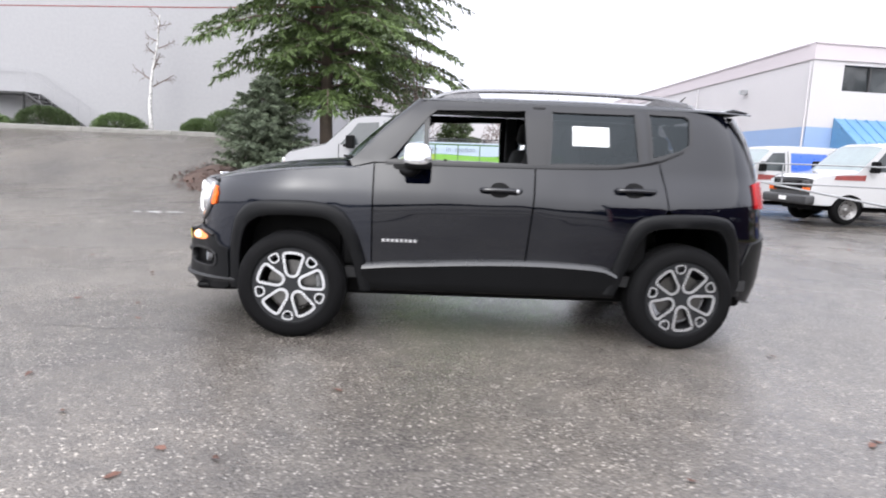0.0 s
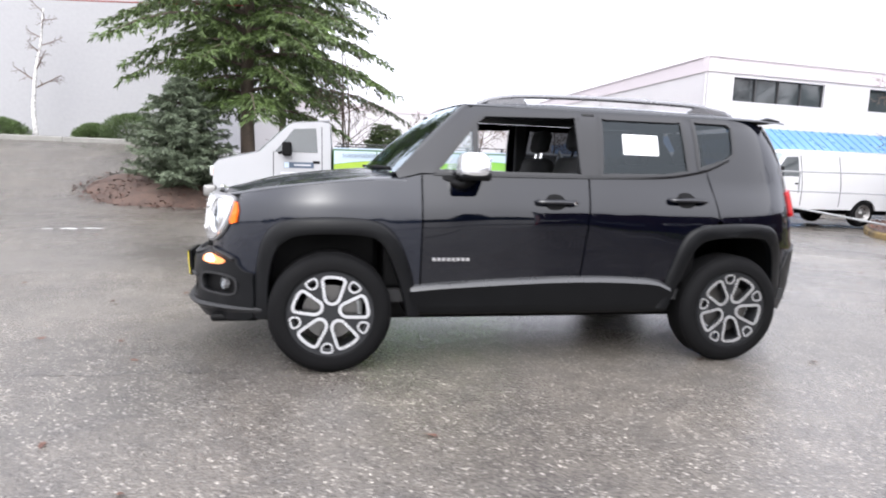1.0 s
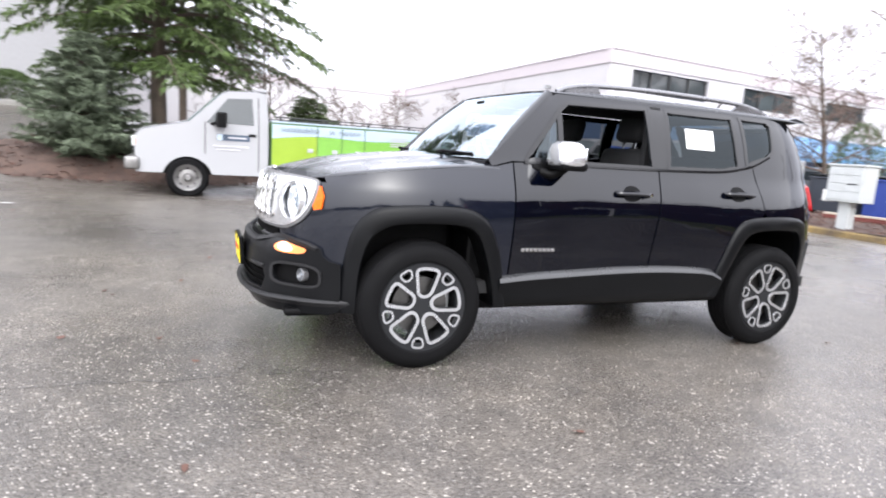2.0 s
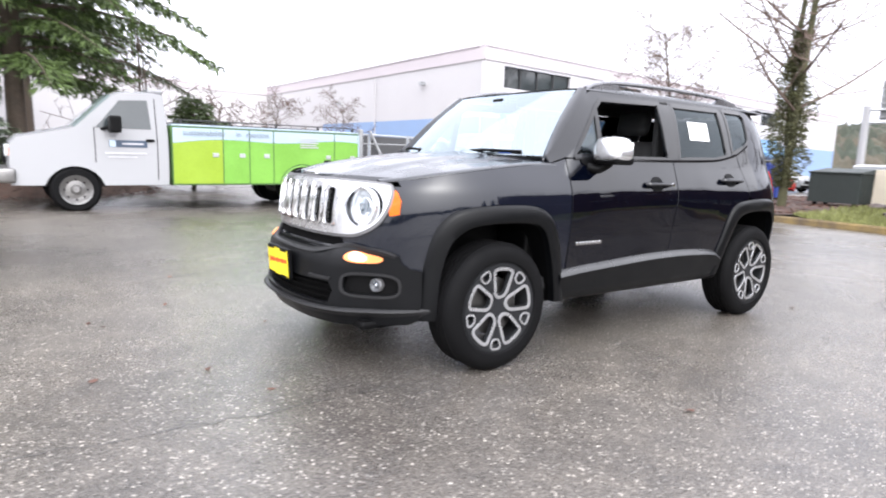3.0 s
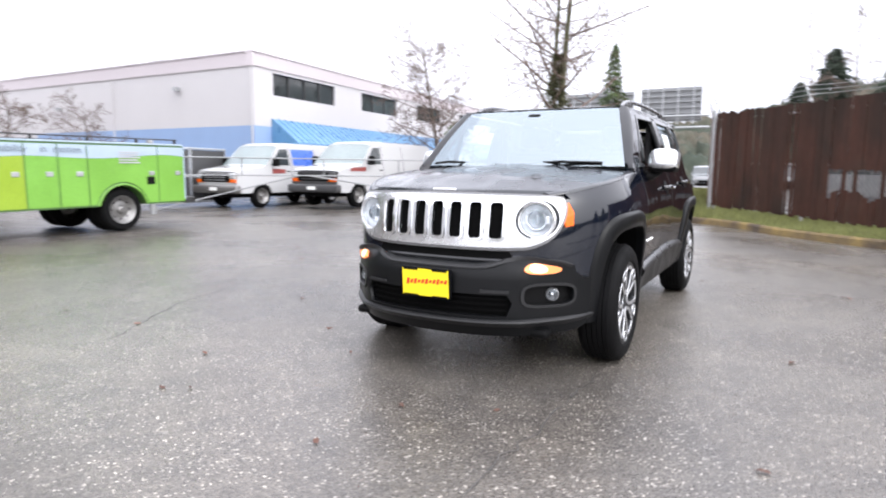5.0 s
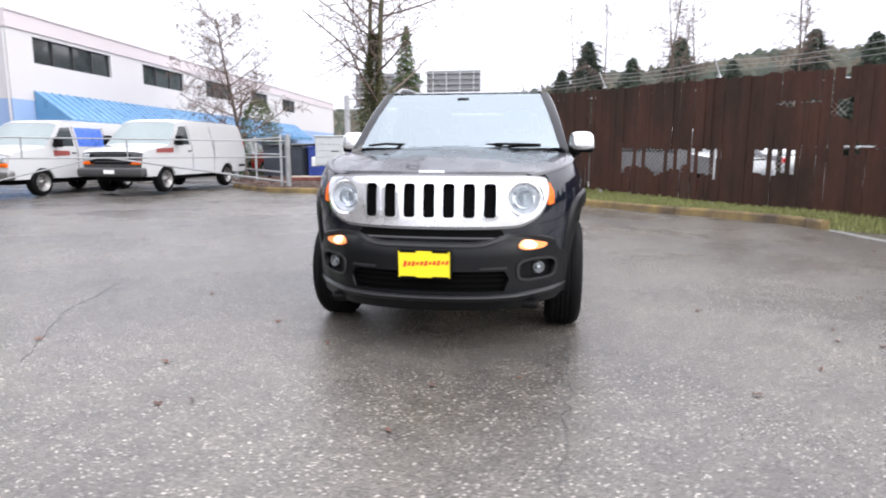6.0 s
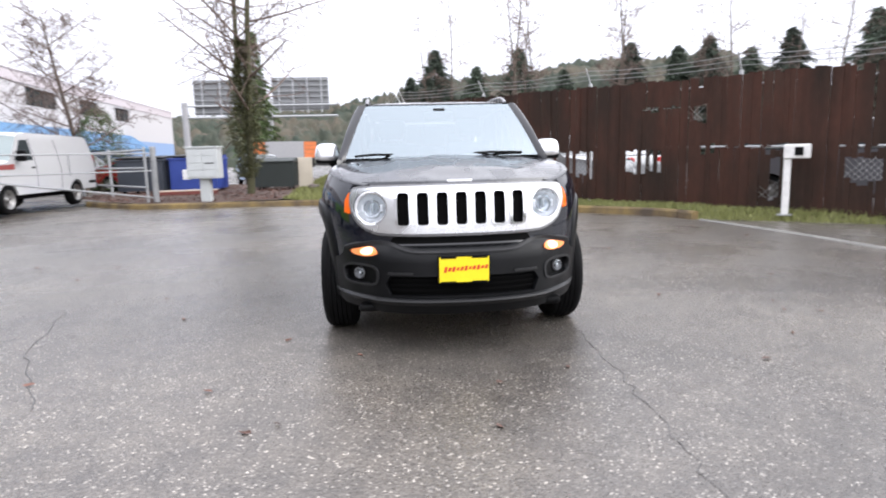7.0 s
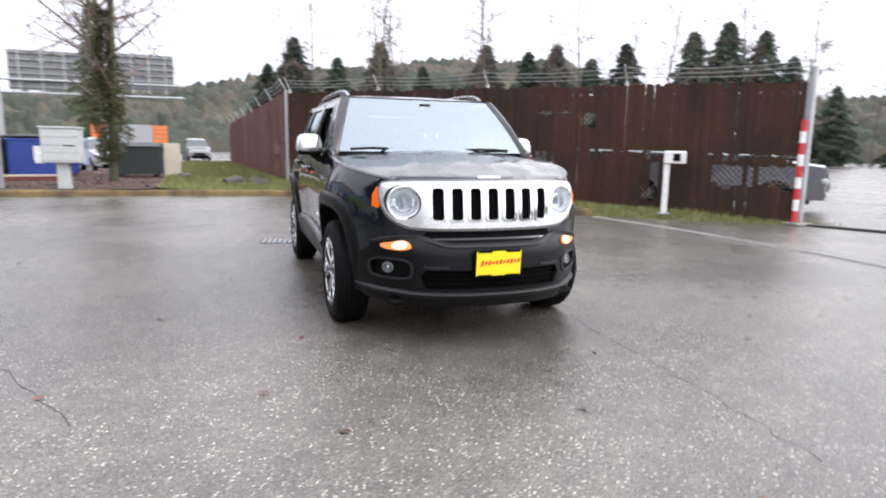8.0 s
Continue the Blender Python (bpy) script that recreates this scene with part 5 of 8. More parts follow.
        if s <= end - 0.02:
            return skin_normal(s, z)
        if s >= end + 0.02:
            n = skin_normal(2 * end - s, z)
            return Vector((n.x, -n.y, n.z))
        return Vector((1, 0, 0.12)).normalized()
    end = S_REAR + float(ARC_R[-1])
    rg = [(end + y, z) for y, z in ((-0.50, 1.18), (0.50, 1.18), (0.46, 1.52), (-0.46, 1.52))]
    panel("tailgate", gate, CAR_BLACK, car, holes=[rg], place=tail_at, facing=tail_normal)
    panel("rear_screen", rg, TINTED, car, out=-0.01, depth=0.003, gap=0.0, place=tail_at, facing=tail_normal)
    hb = side_line([(1.70, 0.34), (1.70, 0.58), (1.76, 0.72)]) + [(ty(0.5, 0.78), 0.78)]
    hb += [(end, 0.78)]
    lowb = [(end, 0.28)] + [(ty(0.6, 0.29), 0.29)]
    half_r = hb + lowb
    full_r = half_r[:-2] + [(2 * end - s, z) for s, z in reversed(half_r[:4])] + [(2 * end - ty(0.6, 0.29), 0.29), (ty(0.6, 0.29), 0.29)]
    panel("rear_bumper", full_r, CLADDING, car, out=0.012, depth=0.04, place=tail_at, facing=tail_normal, label="dark grey plastic rear bumper")
    sp = bmesh.new()
    prism(sp, [(1.55, 1.598), (1.62, 1.617), (1.72, 1.598), (1.715, 1.584), (1.60, 1.582)], -0.62, 0.62, bevel=0.006)
    part("spoiler", sp, CAR_BLACK, car, smooth=True, angle=30)

    # --- underbody and cabin ---
    part("underbody", boxed(-1.75, 1.85, -0.56, 0.56, 0.24, 0.44, 0.03), BLACK_PLASTIC, car)
    part("engine_bay", boxed(-1.82, -0.98, -0.50, 0.50, 0.44, 0.98, 0.04), BLACK_PLASTIC, car)
    part("axle", tubed([(1.285, -0.7, 0.35), (1.285, 0.7, 0.35)], 0.04), DARK_STEEL, car)
    part("exhaust", tubed([(0.2, 0.3, 0.25), (1.0, 0.35, 0.24), (1.9, 0.4, 0.27)], 0.03), DARK_STEEL, car)
    part("cabin_floor", boxed(-0.98, 1.75, -0.78, 0.78, 0.40, 0.47), SEAT_CLOTH, car)
    dash = prism(bmesh.new(), [(-0.98, 0.47), (-0.98, 1.13), (-0.80, 1.15), (-0.60, 1.10), (-0.52, 0.98), (-0.60, 0.47)], -0.72, 0.72, bevel=0.02)
    part("dashboard", dash, BLACK_PLASTIC, car)
    part("headliner", boxed(-0.42, 1.65, -0.60, 0.60, 1.575, 1.59), SEAT_CLOTH, car)
    part("luggage_cover", boxed(1.05, 1.80, -0.68, 0.68, 1.02, 1.06), SEAT_CLOTH, car)
    wheel = part("steering_wheel", lathe(bmesh.new(), [(0.185 + 0.016 * math.cos(a), 0.016 * math.sin(a)) for a in np.linspace(0, 2 * math.pi, 9)[:-1]], 28, pose(-0.38, -0.37, 1.02, 0, -65, 0), closed=True), BLACK_PLASTIC, car, smooth=True)
    part("wheel_hub", boxed(-0.06, 0.06, -0.17, 0.17, -0.03, 0.01, 0.01, pose(-0.39, -0.37, 1.02, 0, -65, 0)), BLACK_PLASTIC, wheel)
    for y in (-0.37, 0.37):
        cushion = boxed(-0.25, 0.25, y - 0.24, y + 0.24, 0.60, 0.76, 0.05, segments=3)
        seat = part("front_seat", cushion, SEAT_CLOTH, car, "black cloth front seat", smooth=True)
        back = boxed(-0.07, 0.07, -0.24, 0.24, 0.0, 0.62, 0.06, pose(0.22, y, 0.70, 0, 14, 0), segments=3)
        part("backrest", back, SEAT_CLOTH, seat, smooth=True)
        part("headrest", boxed(-0.05, 0.05, -0.13, 0.13, 0.66, 0.84, 0.045, pose(0.22, y, 0.70, 0, 12, 0), segments=3), SEAT_CLOTH, seat, smooth=True)
        for dy in (-0.06, 0.06):
            part("headrest_post", tubed([(0.355, y + dy, 1.30), (0.372, y + dy, 1.38)], 0.008, 6), CHROME, seat)
    bench = part("rear_bench", boxed(0.62, 1.08, -0.62, 0.62, 0.60, 0.78, 0.05, segments=3), SEAT_CLOTH, car, "black cloth rear bench", smooth=True)
    part("backrest", boxed(-0.07, 0.07, -0.62, 0.62, 0.0, 0.58, 0.05, pose(1.05, 0, 0.72, 0, 16, 0), segments=3), SEAT_CLOTH, bench, smooth=True)
    for y in (-0.36, 0.36):
        part("headrest", boxed(-0.05, 0.05, -0.13, 0.13, 0.58, 0.72, 0.04, pose(1.05, y, 0.72, 0, 14, 0), segments=3), SEAT_CLOTH, bench, smooth=True)
    for y in (-0.76, 0.76):
        part("door_card", boxed(-0.72, 1.05, y - 0.03, y + 0.03, 0.50, 1.13, 0.02), BLACK_PLASTIC, car)
    for y in (-0.645, 0.645):
        part("inner_pillar", boxed(0.25, 0.34, y - 0.02, y + 0.02, 1.1, 1.57, 0.01), SEAT_CLOTH, car)

    # --- wheels ---
    wheel = build_wheel()
    for k, (x, y, turn, spin) in enumerate(((-1.285, -0.770, 0, 0), (1.285, -0.770, 0, 24), (-1.285, 0.770, 180, 10), (1.285, 0.770, 180, 40))):
        m = pose(x, y, 0.352, 0, 0, turn) @ pose(0, 0, 0, 0, spin, 0)
        if k == 0:
            w = wheel
            w.matrix_world = m
        else:
            w = copy_thing(wheel, m)
        w.parent = car
    return car


RAIL_GREY = material("satin_grey_rail", (0.20, 0.20, 0.21), rough=0.25, metal=0.8, vary=0.05)
# lighter, shinier copy of the cladding that paints in the ledge's highlight
SILL_GLINT = material("sill_plastic_with_sky_glint", (0.012, 0.0125, 0.0135), rough=0.3, spec=0.75, vary=0.1)
LIP_GREY = material("dark_lip_plastic", (0.016, 0.016, 0.017), rough=0.45, spec=0.25, vary=0.1)
REFLECTOR = material("bright_reflector", (0.88, 0.89, 0.90), rough=0.30, metal=0.5, vary=0.05)
SILVER_DARK = material("dull_grey_trim", (0.16, 0.16, 0.165), rough=0.4, metal=0.3, vary=0.08)
MIRROR_CAP = material("satin_chrome_cap", (0.76, 0.77, 0.79), rough=0.20, metal=0.8, vary=0.03)
MIRROR_GLASS = material("mirror_surface", (0.9, 0.9, 0.92), rough=0.02, metal=1.0, vary=0.0)
build_car()

# ---- other vehicles ----
CAR_GLASS = material("dark_car_glass", (0.035, 0.042, 0.045), rough=0.05, vary=0.2, scale=1.5, spec=0.8)
SCREEN_GLASS = material("pale_car_screen", (0.16, 0.20, 0.20), rough=0.05, vary=0.25, scale=1.5, spec=0.9)
LIME = material("lime_green_decal", (0.155, 0.345, 0.052), rough=0.35, vary=0.18, scale=1.5, coat=0.4)
LIME_YELLOW = material("yellow_green_decal", (0.235, 0.345, 0.030), rough=0.35, vary=0.15, scale=1.5, coat=0.4)
SEAM_GREEN = material("dull_green_seams", (0.06, 0.13, 0.035), rough=0.5, vary=0.1)
SLOGAN_INK = material("slate_lettering", (0.16, 0.19, 0.22), rough=0.5, vary=0.05)
SKY_DECAL = material("pale_blue_decal", (0.34, 0.42, 0.50), rough=0.35, vary=0.08, scale=2.0, coat=0.4)
NAVY = material("navy_decal", (0.020, 0.040, 0.075), rough=0.4, vary=0.1)
VAN_BLUE = material("blue_van_panel", (0.05, 0.13, 0.50), rough=0.3, vary=0.1, coat=0.3)
RUSTY_RED = material("red_primer", (0.20, 0.035, 0.03), rough=0.6, vary=0.4, scale=8)
BUMPER_GREY = material("bumper_grey", (0.05, 0.05, 0.052), rough=0.5, vary=0.2)
LAMP_CLEAR = material("lamp_glass", (0.55, 0.57, 0.58), rough=0.12, metal=0.4, vary=0.2)
ORANGE = material("orange_board", (0.62, 0.17, 0.05), rough=0.6, vary=0.25)
HUBCAP = material("worn_hubcap", (0.22, 0.215, 0.21), rough=0.4, metal=0.7, vary=0.2, scale=12)
PAINTS = {
    "white": VAN_WHITE,
    "silver": paint_material("silver_car_paint", (0.27, 0.28, 0.29), flake=0.4, drops=0.01),
    "grey": paint_material("grey_car_paint", (0.12, 0.12, 0.13), flake=0.3, drops=0.01),
    "red": paint_material("red_car_paint", (0.28, 0.02, 0.02), drops=0.01),
}


def road_wheel(x, y, r, sg, root, cap=HUBCAP, wide=0.24):
    """A plain road wheel, its face outwards."""
    m = pose(x, y, r, 90 * sg)
    h = wide / 2
    w = part("wheel", lathe(bmesh.new(), [(0.60 * r, h - 0.02), (0.66 * r, h), (0.88 * r, h), (0.97 * r, h - 0.03), (r, h - 0.07), (r, -h + 0.04), (0.9 * r, -h), (0.6 * r, -h)], 32, m), RUBBER, root, smooth=True)
    part("rim", lathe(bmesh.new(), [(0.0, h - 0.02), (0.10 * r, h - 0.015), (0.16 * r, h - 0.03), (0.22 * r, h - 0.075), (0.40 * r, h - 0.085), (0.52 * r, h - 0.055), (0.58 * r, h - 0.012), (0.64 * r, h + 0.004), (0.66 * r, h - 0.02)], 28, m), cap, w, smooth=True)
    for k in range(8):
        a = 2 * math.pi * k / 8
        part("rim_hole", lathe(bmesh.new(), [(0.0, 0.003), (0.055 * r, 0.002), (0.06 * r, -0.01)], 8, m @ Matrix.Translation((0.46 * r * math.cos(a), 0.46 * r * math.sin(a), h - 0.068))), BLACK_PLASTIC, w)
    return w


def arched_bottom(x0, x1, zb, arches, n=10):
    """The lower edge of a vehicle's side, from rear to front, with its wheel arches."""
    pts = [(x1, zb)]
    for xc, r in sorted(arches, reverse=True):
        rise = r * 1.0
        a0 = math.asin(min((zb - rise * 0.86) / (r * 1.18), 0.9)) if zb > rise * 0.86 else 0.0
        pts += [(xc + r * 1.18 * math.cos(a), rise * 0.86 + r * 1.18 * math.sin(a)) for a in np.linspace(a0, math.pi - a0, n)]
    pts.append((x0, zb))
    return pts


def shell(root, line, zb, width, paint, arches, segments, taper=((0, 1), (9, 1)), crown=0.03):
    """A vehicle's body: two pressed sides and a top drawn across them. line: the side's upper edge from front to rear; segments: (first, last, material, name)."""
    xs = [p[0] for p in line]
    def half(x, z):
        return curve_at(width, z) * curve_at(taper, x)
    for sg in (1, -1):
        outline = list(line) + arched_bottom(min(xs[0], min(xs)), max(xs[-1], max(xs)), zb, arches)
        panel("side_panel", outline, paint, root, place=lambda x, z, sg=sg: Vector((x, -sg * half(x, z), z)), facing=lambda x, z, sg=sg: Vector((0, -sg, 0.12)).normalized(), step=0.16, depth=0.05, gap=0.0)
    for a, b, mat, name in segments:
        pts = dense_line(line[a:b + 1], 0.12)
        rows = []
        for i, (x, z) in enumerate(pts):
            d = Vector(pts[min(i + 1, len(pts) - 1)]) - Vector(pts[max(i - 1, 0)])
            n = Vector((-d.y, d.x)).normalized()
            w = half(x, z)
            row = []
            for p in np.linspace(-1, 1, 17):
                lift = crown * (1 - abs(p) ** 5)
                row.append(Vector((x + n.x * lift, p * w, z + n.y * lift)))
            rows.append(row)
        loft(name, rows, mat, root)
    return half


def dense_line(pts, step):
    out = []
    for (a, b), (c, d) in zip(pts, pts[1:]):
        k = max(1, int(math.hypot(c - a, d - b) / step))
        out += [(a + (c - a) * i / k, b + (d - b) * i / k) for i in range(k)]
    return out + [tuple(pts[-1])]


def side_pane(name, outline, half, sg, mat, root, out=0.006, step=0.12, label=""):
    return panel(name, outline, mat, root, place=lambda x, z: Vector((x, -sg * (half(x, z) + out), z)), facing=lambda x, z: Vector((0, -sg, 0.12)).normalized(), step=step, depth=0.005, gap=0.0, label=label)


def build_van(name, label, m, blue=False, wrecked=False):
    van = thing(name, label, "van", m, group="parked vans")
    line = [(-0.93, 0.50), (-0.95, 0.74), (-0.90, 1.08), (-0.78, 1.16), (0.05, 1.28), (0.16, 1.31), (0.78, 1.93), (0.92, 2.0), (1.4, 2.03), (4.45, 2.03), (4.62, 1.96), (4.72, 1.3), (4.75, 0.50)]
    width = [(0.4, 0.95), (0.7, 0.99), (1.05, 1.0), (1.35, 0.96), (1.7, 0.89), (2.05, 0.80)]
    taper = [(-0.95, 0.86), (-0.7, 0.94), (0.0, 0.99), (0.8, 1.0), (4.3, 1.0), (4.8, 0.97)]
    half = shell(van, line, 0.46, width, VAN_WHITE, [(0.0, 0.37), (3.43, 0.37)], [(0, 2, BUMPER_GREY if wrecked else VAN_WHITE, "nose"), (2, 5, VAN_WHITE, "bonnet"), (5, 6, SCREEN_GLASS, "windscreen"), (6, 10, VAN_WHITE, "roof"), (10, 12, VAN_WHITE, "rear_doors")], taper, crown=0.05)
    for sg in (1, -1):
        side_pane("door_window", [(0.40, 1.33), (0.86, 1.84), (1.22, 1.86), (1.22, 1.33)], half, sg, CAR_GLASS, van)
        for x in (1.30, 2.55):
            side_pane("door_seam", [(x, 0.55), (x + 0.02, 0.55), (x + 0.02, 1.9), (x, 1.9)], half, sg, BLACK_PLASTIC, van, out=0.002)
        if blue and sg == 1:
            side_pane("blue_panel", [(1.40, 1.33), (1.40, 1.86), (2.5, 1.86), (2.5, 1.33)], half, sg, VAN_BLUE, van, label="blue painted side panel")
        side_pane("red_patch", [(0.40, 1.06), (0.42, 1.22), (1.0, 1.20), (1.0, 1.08)] if blue else [(-0.45, 1.10), (-0.40, 1.20), (0.35, 1.24), (0.32, 1.10)], half, sg, RUSTY_RED, van, out=0.008, label="red stripe of old sign paint")
        part("mirror", boxed(0.38, 0.52, -sg * 1.12 - 0.10, -sg * 1.12 + 0.10, 1.30, 1.58, 0.03), BLACK_PLASTIC, van)
        part("door_handle", boxed(1.08, 1.22, -sg * 1.0 - 0.015, -sg * 1.0 + 0.015, 1.12, 1.16, 0.008), BLACK_PLASTIC, van)
        side_pane("arch_trim", [(4.2, 0.62), (4.7, 0.62), (4.7, 0.70), (4.2, 0.70)], half, sg, BLACK_PLASTIC, van)
        part("tail_lamp", boxed(4.70, 4.78, -sg * 0.88 - 0.06, -sg * 0.88 + 0.06, 1.0, 1.5, 0.02), RED_LENS, van)
        for x in (0.0, 3.43):
            road_wheel(x, -sg * 0.84, 0.37, sg, van)
        lampm = BUMPER_GREY if wrecked and sg == 1 else LAMP_CLEAR
        part("headlight", boxed(-1.01, -0.90, -sg * 0.62 - 0.16, -sg * 0.62 + 0.16, 0.90, 1.06, 0.02), lampm, van)
        part("turn_lamp", boxed(-1.0, -0.86, -sg * 0.66 - 0.17, -sg * 0.66 + 0.17, 0.78, 0.88, 0.02), AMBER, van, "orange turn lamp")
    part("grille", boxed(-1.02, -0.93, -0.60, 0.60, 0.80, 1.06, 0.02), BLACK_PLASTIC, van)
    for z in (0.86, 0.94, 1.02):
        part("grille_bar", boxed(-1.035, -1.01, -0.44, 0.44, z - 0.012, z + 0.012), BUMPER_GREY if wrecked else STEEL, van)
    bumper = part("bumper", boxed(-1.10, -0.85, -0.96, 0.96, 0.46, 0.70, 0.06, segments=3), BUMPER_GREY if wrecked else HUBCAP, van, smooth=True)
    part("plate", boxed(-1.115, -1.10, -0.15, 0.15, 0.54, 0.64), PAPER, bumper)
    part("rear_bumper", boxed(4.70, 4.88, -0.94, 0.94, 0.46, 0.62, 0.03), BUMPER_GREY, van)
    part("underbody", boxed(-0.7, 4.6, -0.62, 0.62, 0.32, 0.62), BLACK_PLASTIC, van)
    for y in (-0.35, 0.3):
        part("wiper", tubed([(0.16, y, 1.36), (0.34, y + 0.5, 1.49)], 0.012, 5), BLACK_PLASTIC, van)
    return van


build_van("cargo_van", "white cargo van with dark damaged front and red patch, parked", pose(9.5, 10.2, 0.06, 0, 0, 1) @ Matrix.Scale(0.95, 4), wrecked=True)
build_van("cargo_van", "white cargo van with blue side panel and red stripe, parked", pose(8.35, 12.9, 0, 0, 0, 1) @ Matrix.Scale(0.95, 4), blue=True)


def build_service_truck():
    """A cutaway cab with a panelled service body, its near side towards -y."""
    m = pose(-2.49, 8.80, 0.055, 0, -0.6, 0.5) @ Matrix.Scale(0.93, 4)
    truck = thing("service_truck", "white cab service truck with green and pale blue tool body", "truck", m)
    line = [(-0.86, 0.58), (-0.90, 0.80), (-0.88, 1.14), (-0.78, 1.24), (-0.10, 1.40), (0.02, 1.43), (0.60, 1.99), (0.74, 2.05), (1.25, 2.08), (1.44, 2.06), (1.47, 1.6), (1.47, 0.55)]
    width = [(0.4, 0.95), (0.7, 0.99), (1.1, 1.0), (1.4, 0.96), (1.75, 0.88), (2.1, 0.80)]
    taper = [(-0.95, 0.84), (-0.7, 0.92), (0.0, 0.98), (0.6, 1.0), (1.6, 1.0)]
    half = shell(truck, line, 0.46, width, TRUCK_WHITE, [(0.0, 0.385)], [(0, 2, TRUCK_WHITE, "nose"), (2, 5, TRUCK_WHITE, "bonnet"), (5, 6, SCREEN_GLASS, "windscreen"), (6, 9, TRUCK_WHITE, "roof"), (9, 11, TRUCK_WHITE, "cab_back")], taper, crown=0.05)
    for sg in (1, -1):
        side_pane("door_window", [(0.33, 1.44), (0.43, 1.56), (0.72, 1.92), (1.17, 1.95), (1.20, 1.44)], half, sg, CAR_GLASS, truck)
        side_pane("door_seam", [(1.28, 0.55), (1.295, 0.55), (1.295, 1.98), (1.28, 1.98)], half, sg, BLACK_PLASTIC, truck, out=0.002)
        side_pane("door_seam", [(0.30, 0.85), (0.315, 0.85), (0.315, 1.45), (0.30, 1.45)], half, sg, BLACK_PLASTIC, truck, out=0.002)
        sign = side_pane("door_sign", [(0.52, 1.12), (0.52, 1.24), (1.12, 1.24), (1.12, 1.12)], half, sg, NAVY, truck, label="navy door sign")
        side_pane("print_bar", [(0.72, 1.165), (0.72, 1.195), (1.06, 1.195), (1.06, 1.165)], half, sg, PRINT, sign, out=0.010)
        side_pane("sign_mark", [(0.525, 1.125), (0.525, 1.235), (0.62, 1.235), (0.62, 1.125)], half, sg, SKY_DECAL, sign, out=0.010)
        side_pane("print_bar", [(0.45, 1.00), (0.45, 1.03), (1.10, 1.03), (1.10, 1.00)], half, sg, PRINT, sign, out=0.008)
        side_pane("print_bar", [(0.50, 0.94), (0.50, 0.96), (0.95, 0.96), (0.95, 0.94)], half, sg, PRINT, sign, out=0.008)
        mir = part("mirror", boxed(0.50, 0.68, -sg * 1.20 - 0.15, -sg * 1.20 + 0.15, 1.36, 1.64, 0.03), BLACK_PLASTIC, truck)
        part("arm", tubed([(0.42, -sg * 0.95, 1.42), (0.56, -sg * 1.12, 1.46)], 0.03, 6), BLACK_PLASTIC, mir)
        part("door_handle", boxed(1.10, 1.24, -sg * 1.0 - 0.016, -sg * 1.0 + 0.016, 1.22, 1.27, 0.008), BLACK_PLASTIC, truck)
        part("headlight", boxed(-0.96, -0.80, -sg * 0.66 - 0.16, -sg * 0.66 + 0.16, 0.92, 1.12, 0.03), LAMP_CLEAR, truck)
        part("turn_lamp", boxed(-0.90, -0.68, -sg * 0.80 - 0.05, -sg * 0.80 + 0.05, 0.92, 1.06, 0.02), AMBER, truck)
        road_wheel(0.0, -sg * 0.86, 0.385, sg, truck)
        road_wheel(4.01, -sg * 0.90, 0.385, sg, truck)
        road_wheel(4.01, -sg * 0.62, 0.385, sg, truck)
    part("grille", boxed(-0.98, -0.86, -0.48, 0.48, 0.80, 1.12, 0.03), BLACK_PLASTIC, truck)
    part("bumper", boxed(-1.08, -0.82, -0.95, 0.95, 0.50, 0.74, 0.05, segments=3), HUBCAP, truck, smooth=True)
    part("chassis", boxed(-0.7, 5.2, -0.42, 0.42, 0.42, 0.62), DARK_STEEL, truck)
    part("roof_deflector", boxed(1.20, 1.46, -0.72, 0.72, 2.09, 2.17, 0.03), TRUCK_WHITE, truck)
    # service body
    x0, x1, w, zb, zt = 1.52, 5.28, 1.06, 0.46, 1.53
    body = part("service_body", boxed(x0, x1, -w + 0.42, w - 0.42, zb, zt - 0.25), DARK_STEEL, truck)
    side = [(x0, zt), (x1, zt)] + arched_bottom(x0, x1, zb, [(4.01, 0.40)])
    doors = [x0, 2.42, 2.92, 3.40, 4.72, x1]
    for sg in (1, -1):
        place = lambda x, z, sg=sg: Vector((x, -sg * w, z))
        face = lambda x, z, sg=sg: Vector((0, -sg, 0))
        panel("body_side", side, SEAM_GREEN, body, place=place, facing=face, step=0.2, depth=0.42, gap=0.0, label="pale blue decorated tool-body side")
        hill = lambda x: 1.27 + 0.05 * math.sin((x - 1.5) * 2.2) + 0.06 * math.sin((x - 2.6) * 1.1)
        for k, (a, b) in enumerate(zip(doors, doors[1:])):
            if k == 3:
                lo = [p for p in arched_bottom(a, b, zb + 0.03, [(4.01, 0.43)])]
            else:
                lo = [(b - 0.012, zb + 0.03), (a + 0.012, zb + 0.03)]
            top = [(x, hill(x)) for x in np.linspace(a + 0.012, b - 0.012, 7)]
            lo = [(min(max(x, a + 0.012), b - 0.012), z) for x, z in lo]
            panel("door_decal", top + lo, LIME_YELLOW if k == 0 else LIME, body, place=place, facing=face, out=0.012, step=0.12, depth=0.012, gap=0.0, label="lime green hill decal")
            sky_top = [(a + 0.012, zt - 0.03), (b - 0.012, zt - 0.03)]
            panel("door_skin", sky_top + [(x, z + 0.004) for x, z in reversed(top)], SKY_DECAL, body, place=place, facing=face, out=0.011, step=0.12, depth=0.012, gap=0.0)
            hx = b - 0.14
            part("paddle_latch", boxed(hx - 0.055, hx + 0.055, -sg * (w + 0.012) - 0.012, -sg * (w + 0.012) + 0.012, 0.98, 1.06, 0.008), STEEL, body)
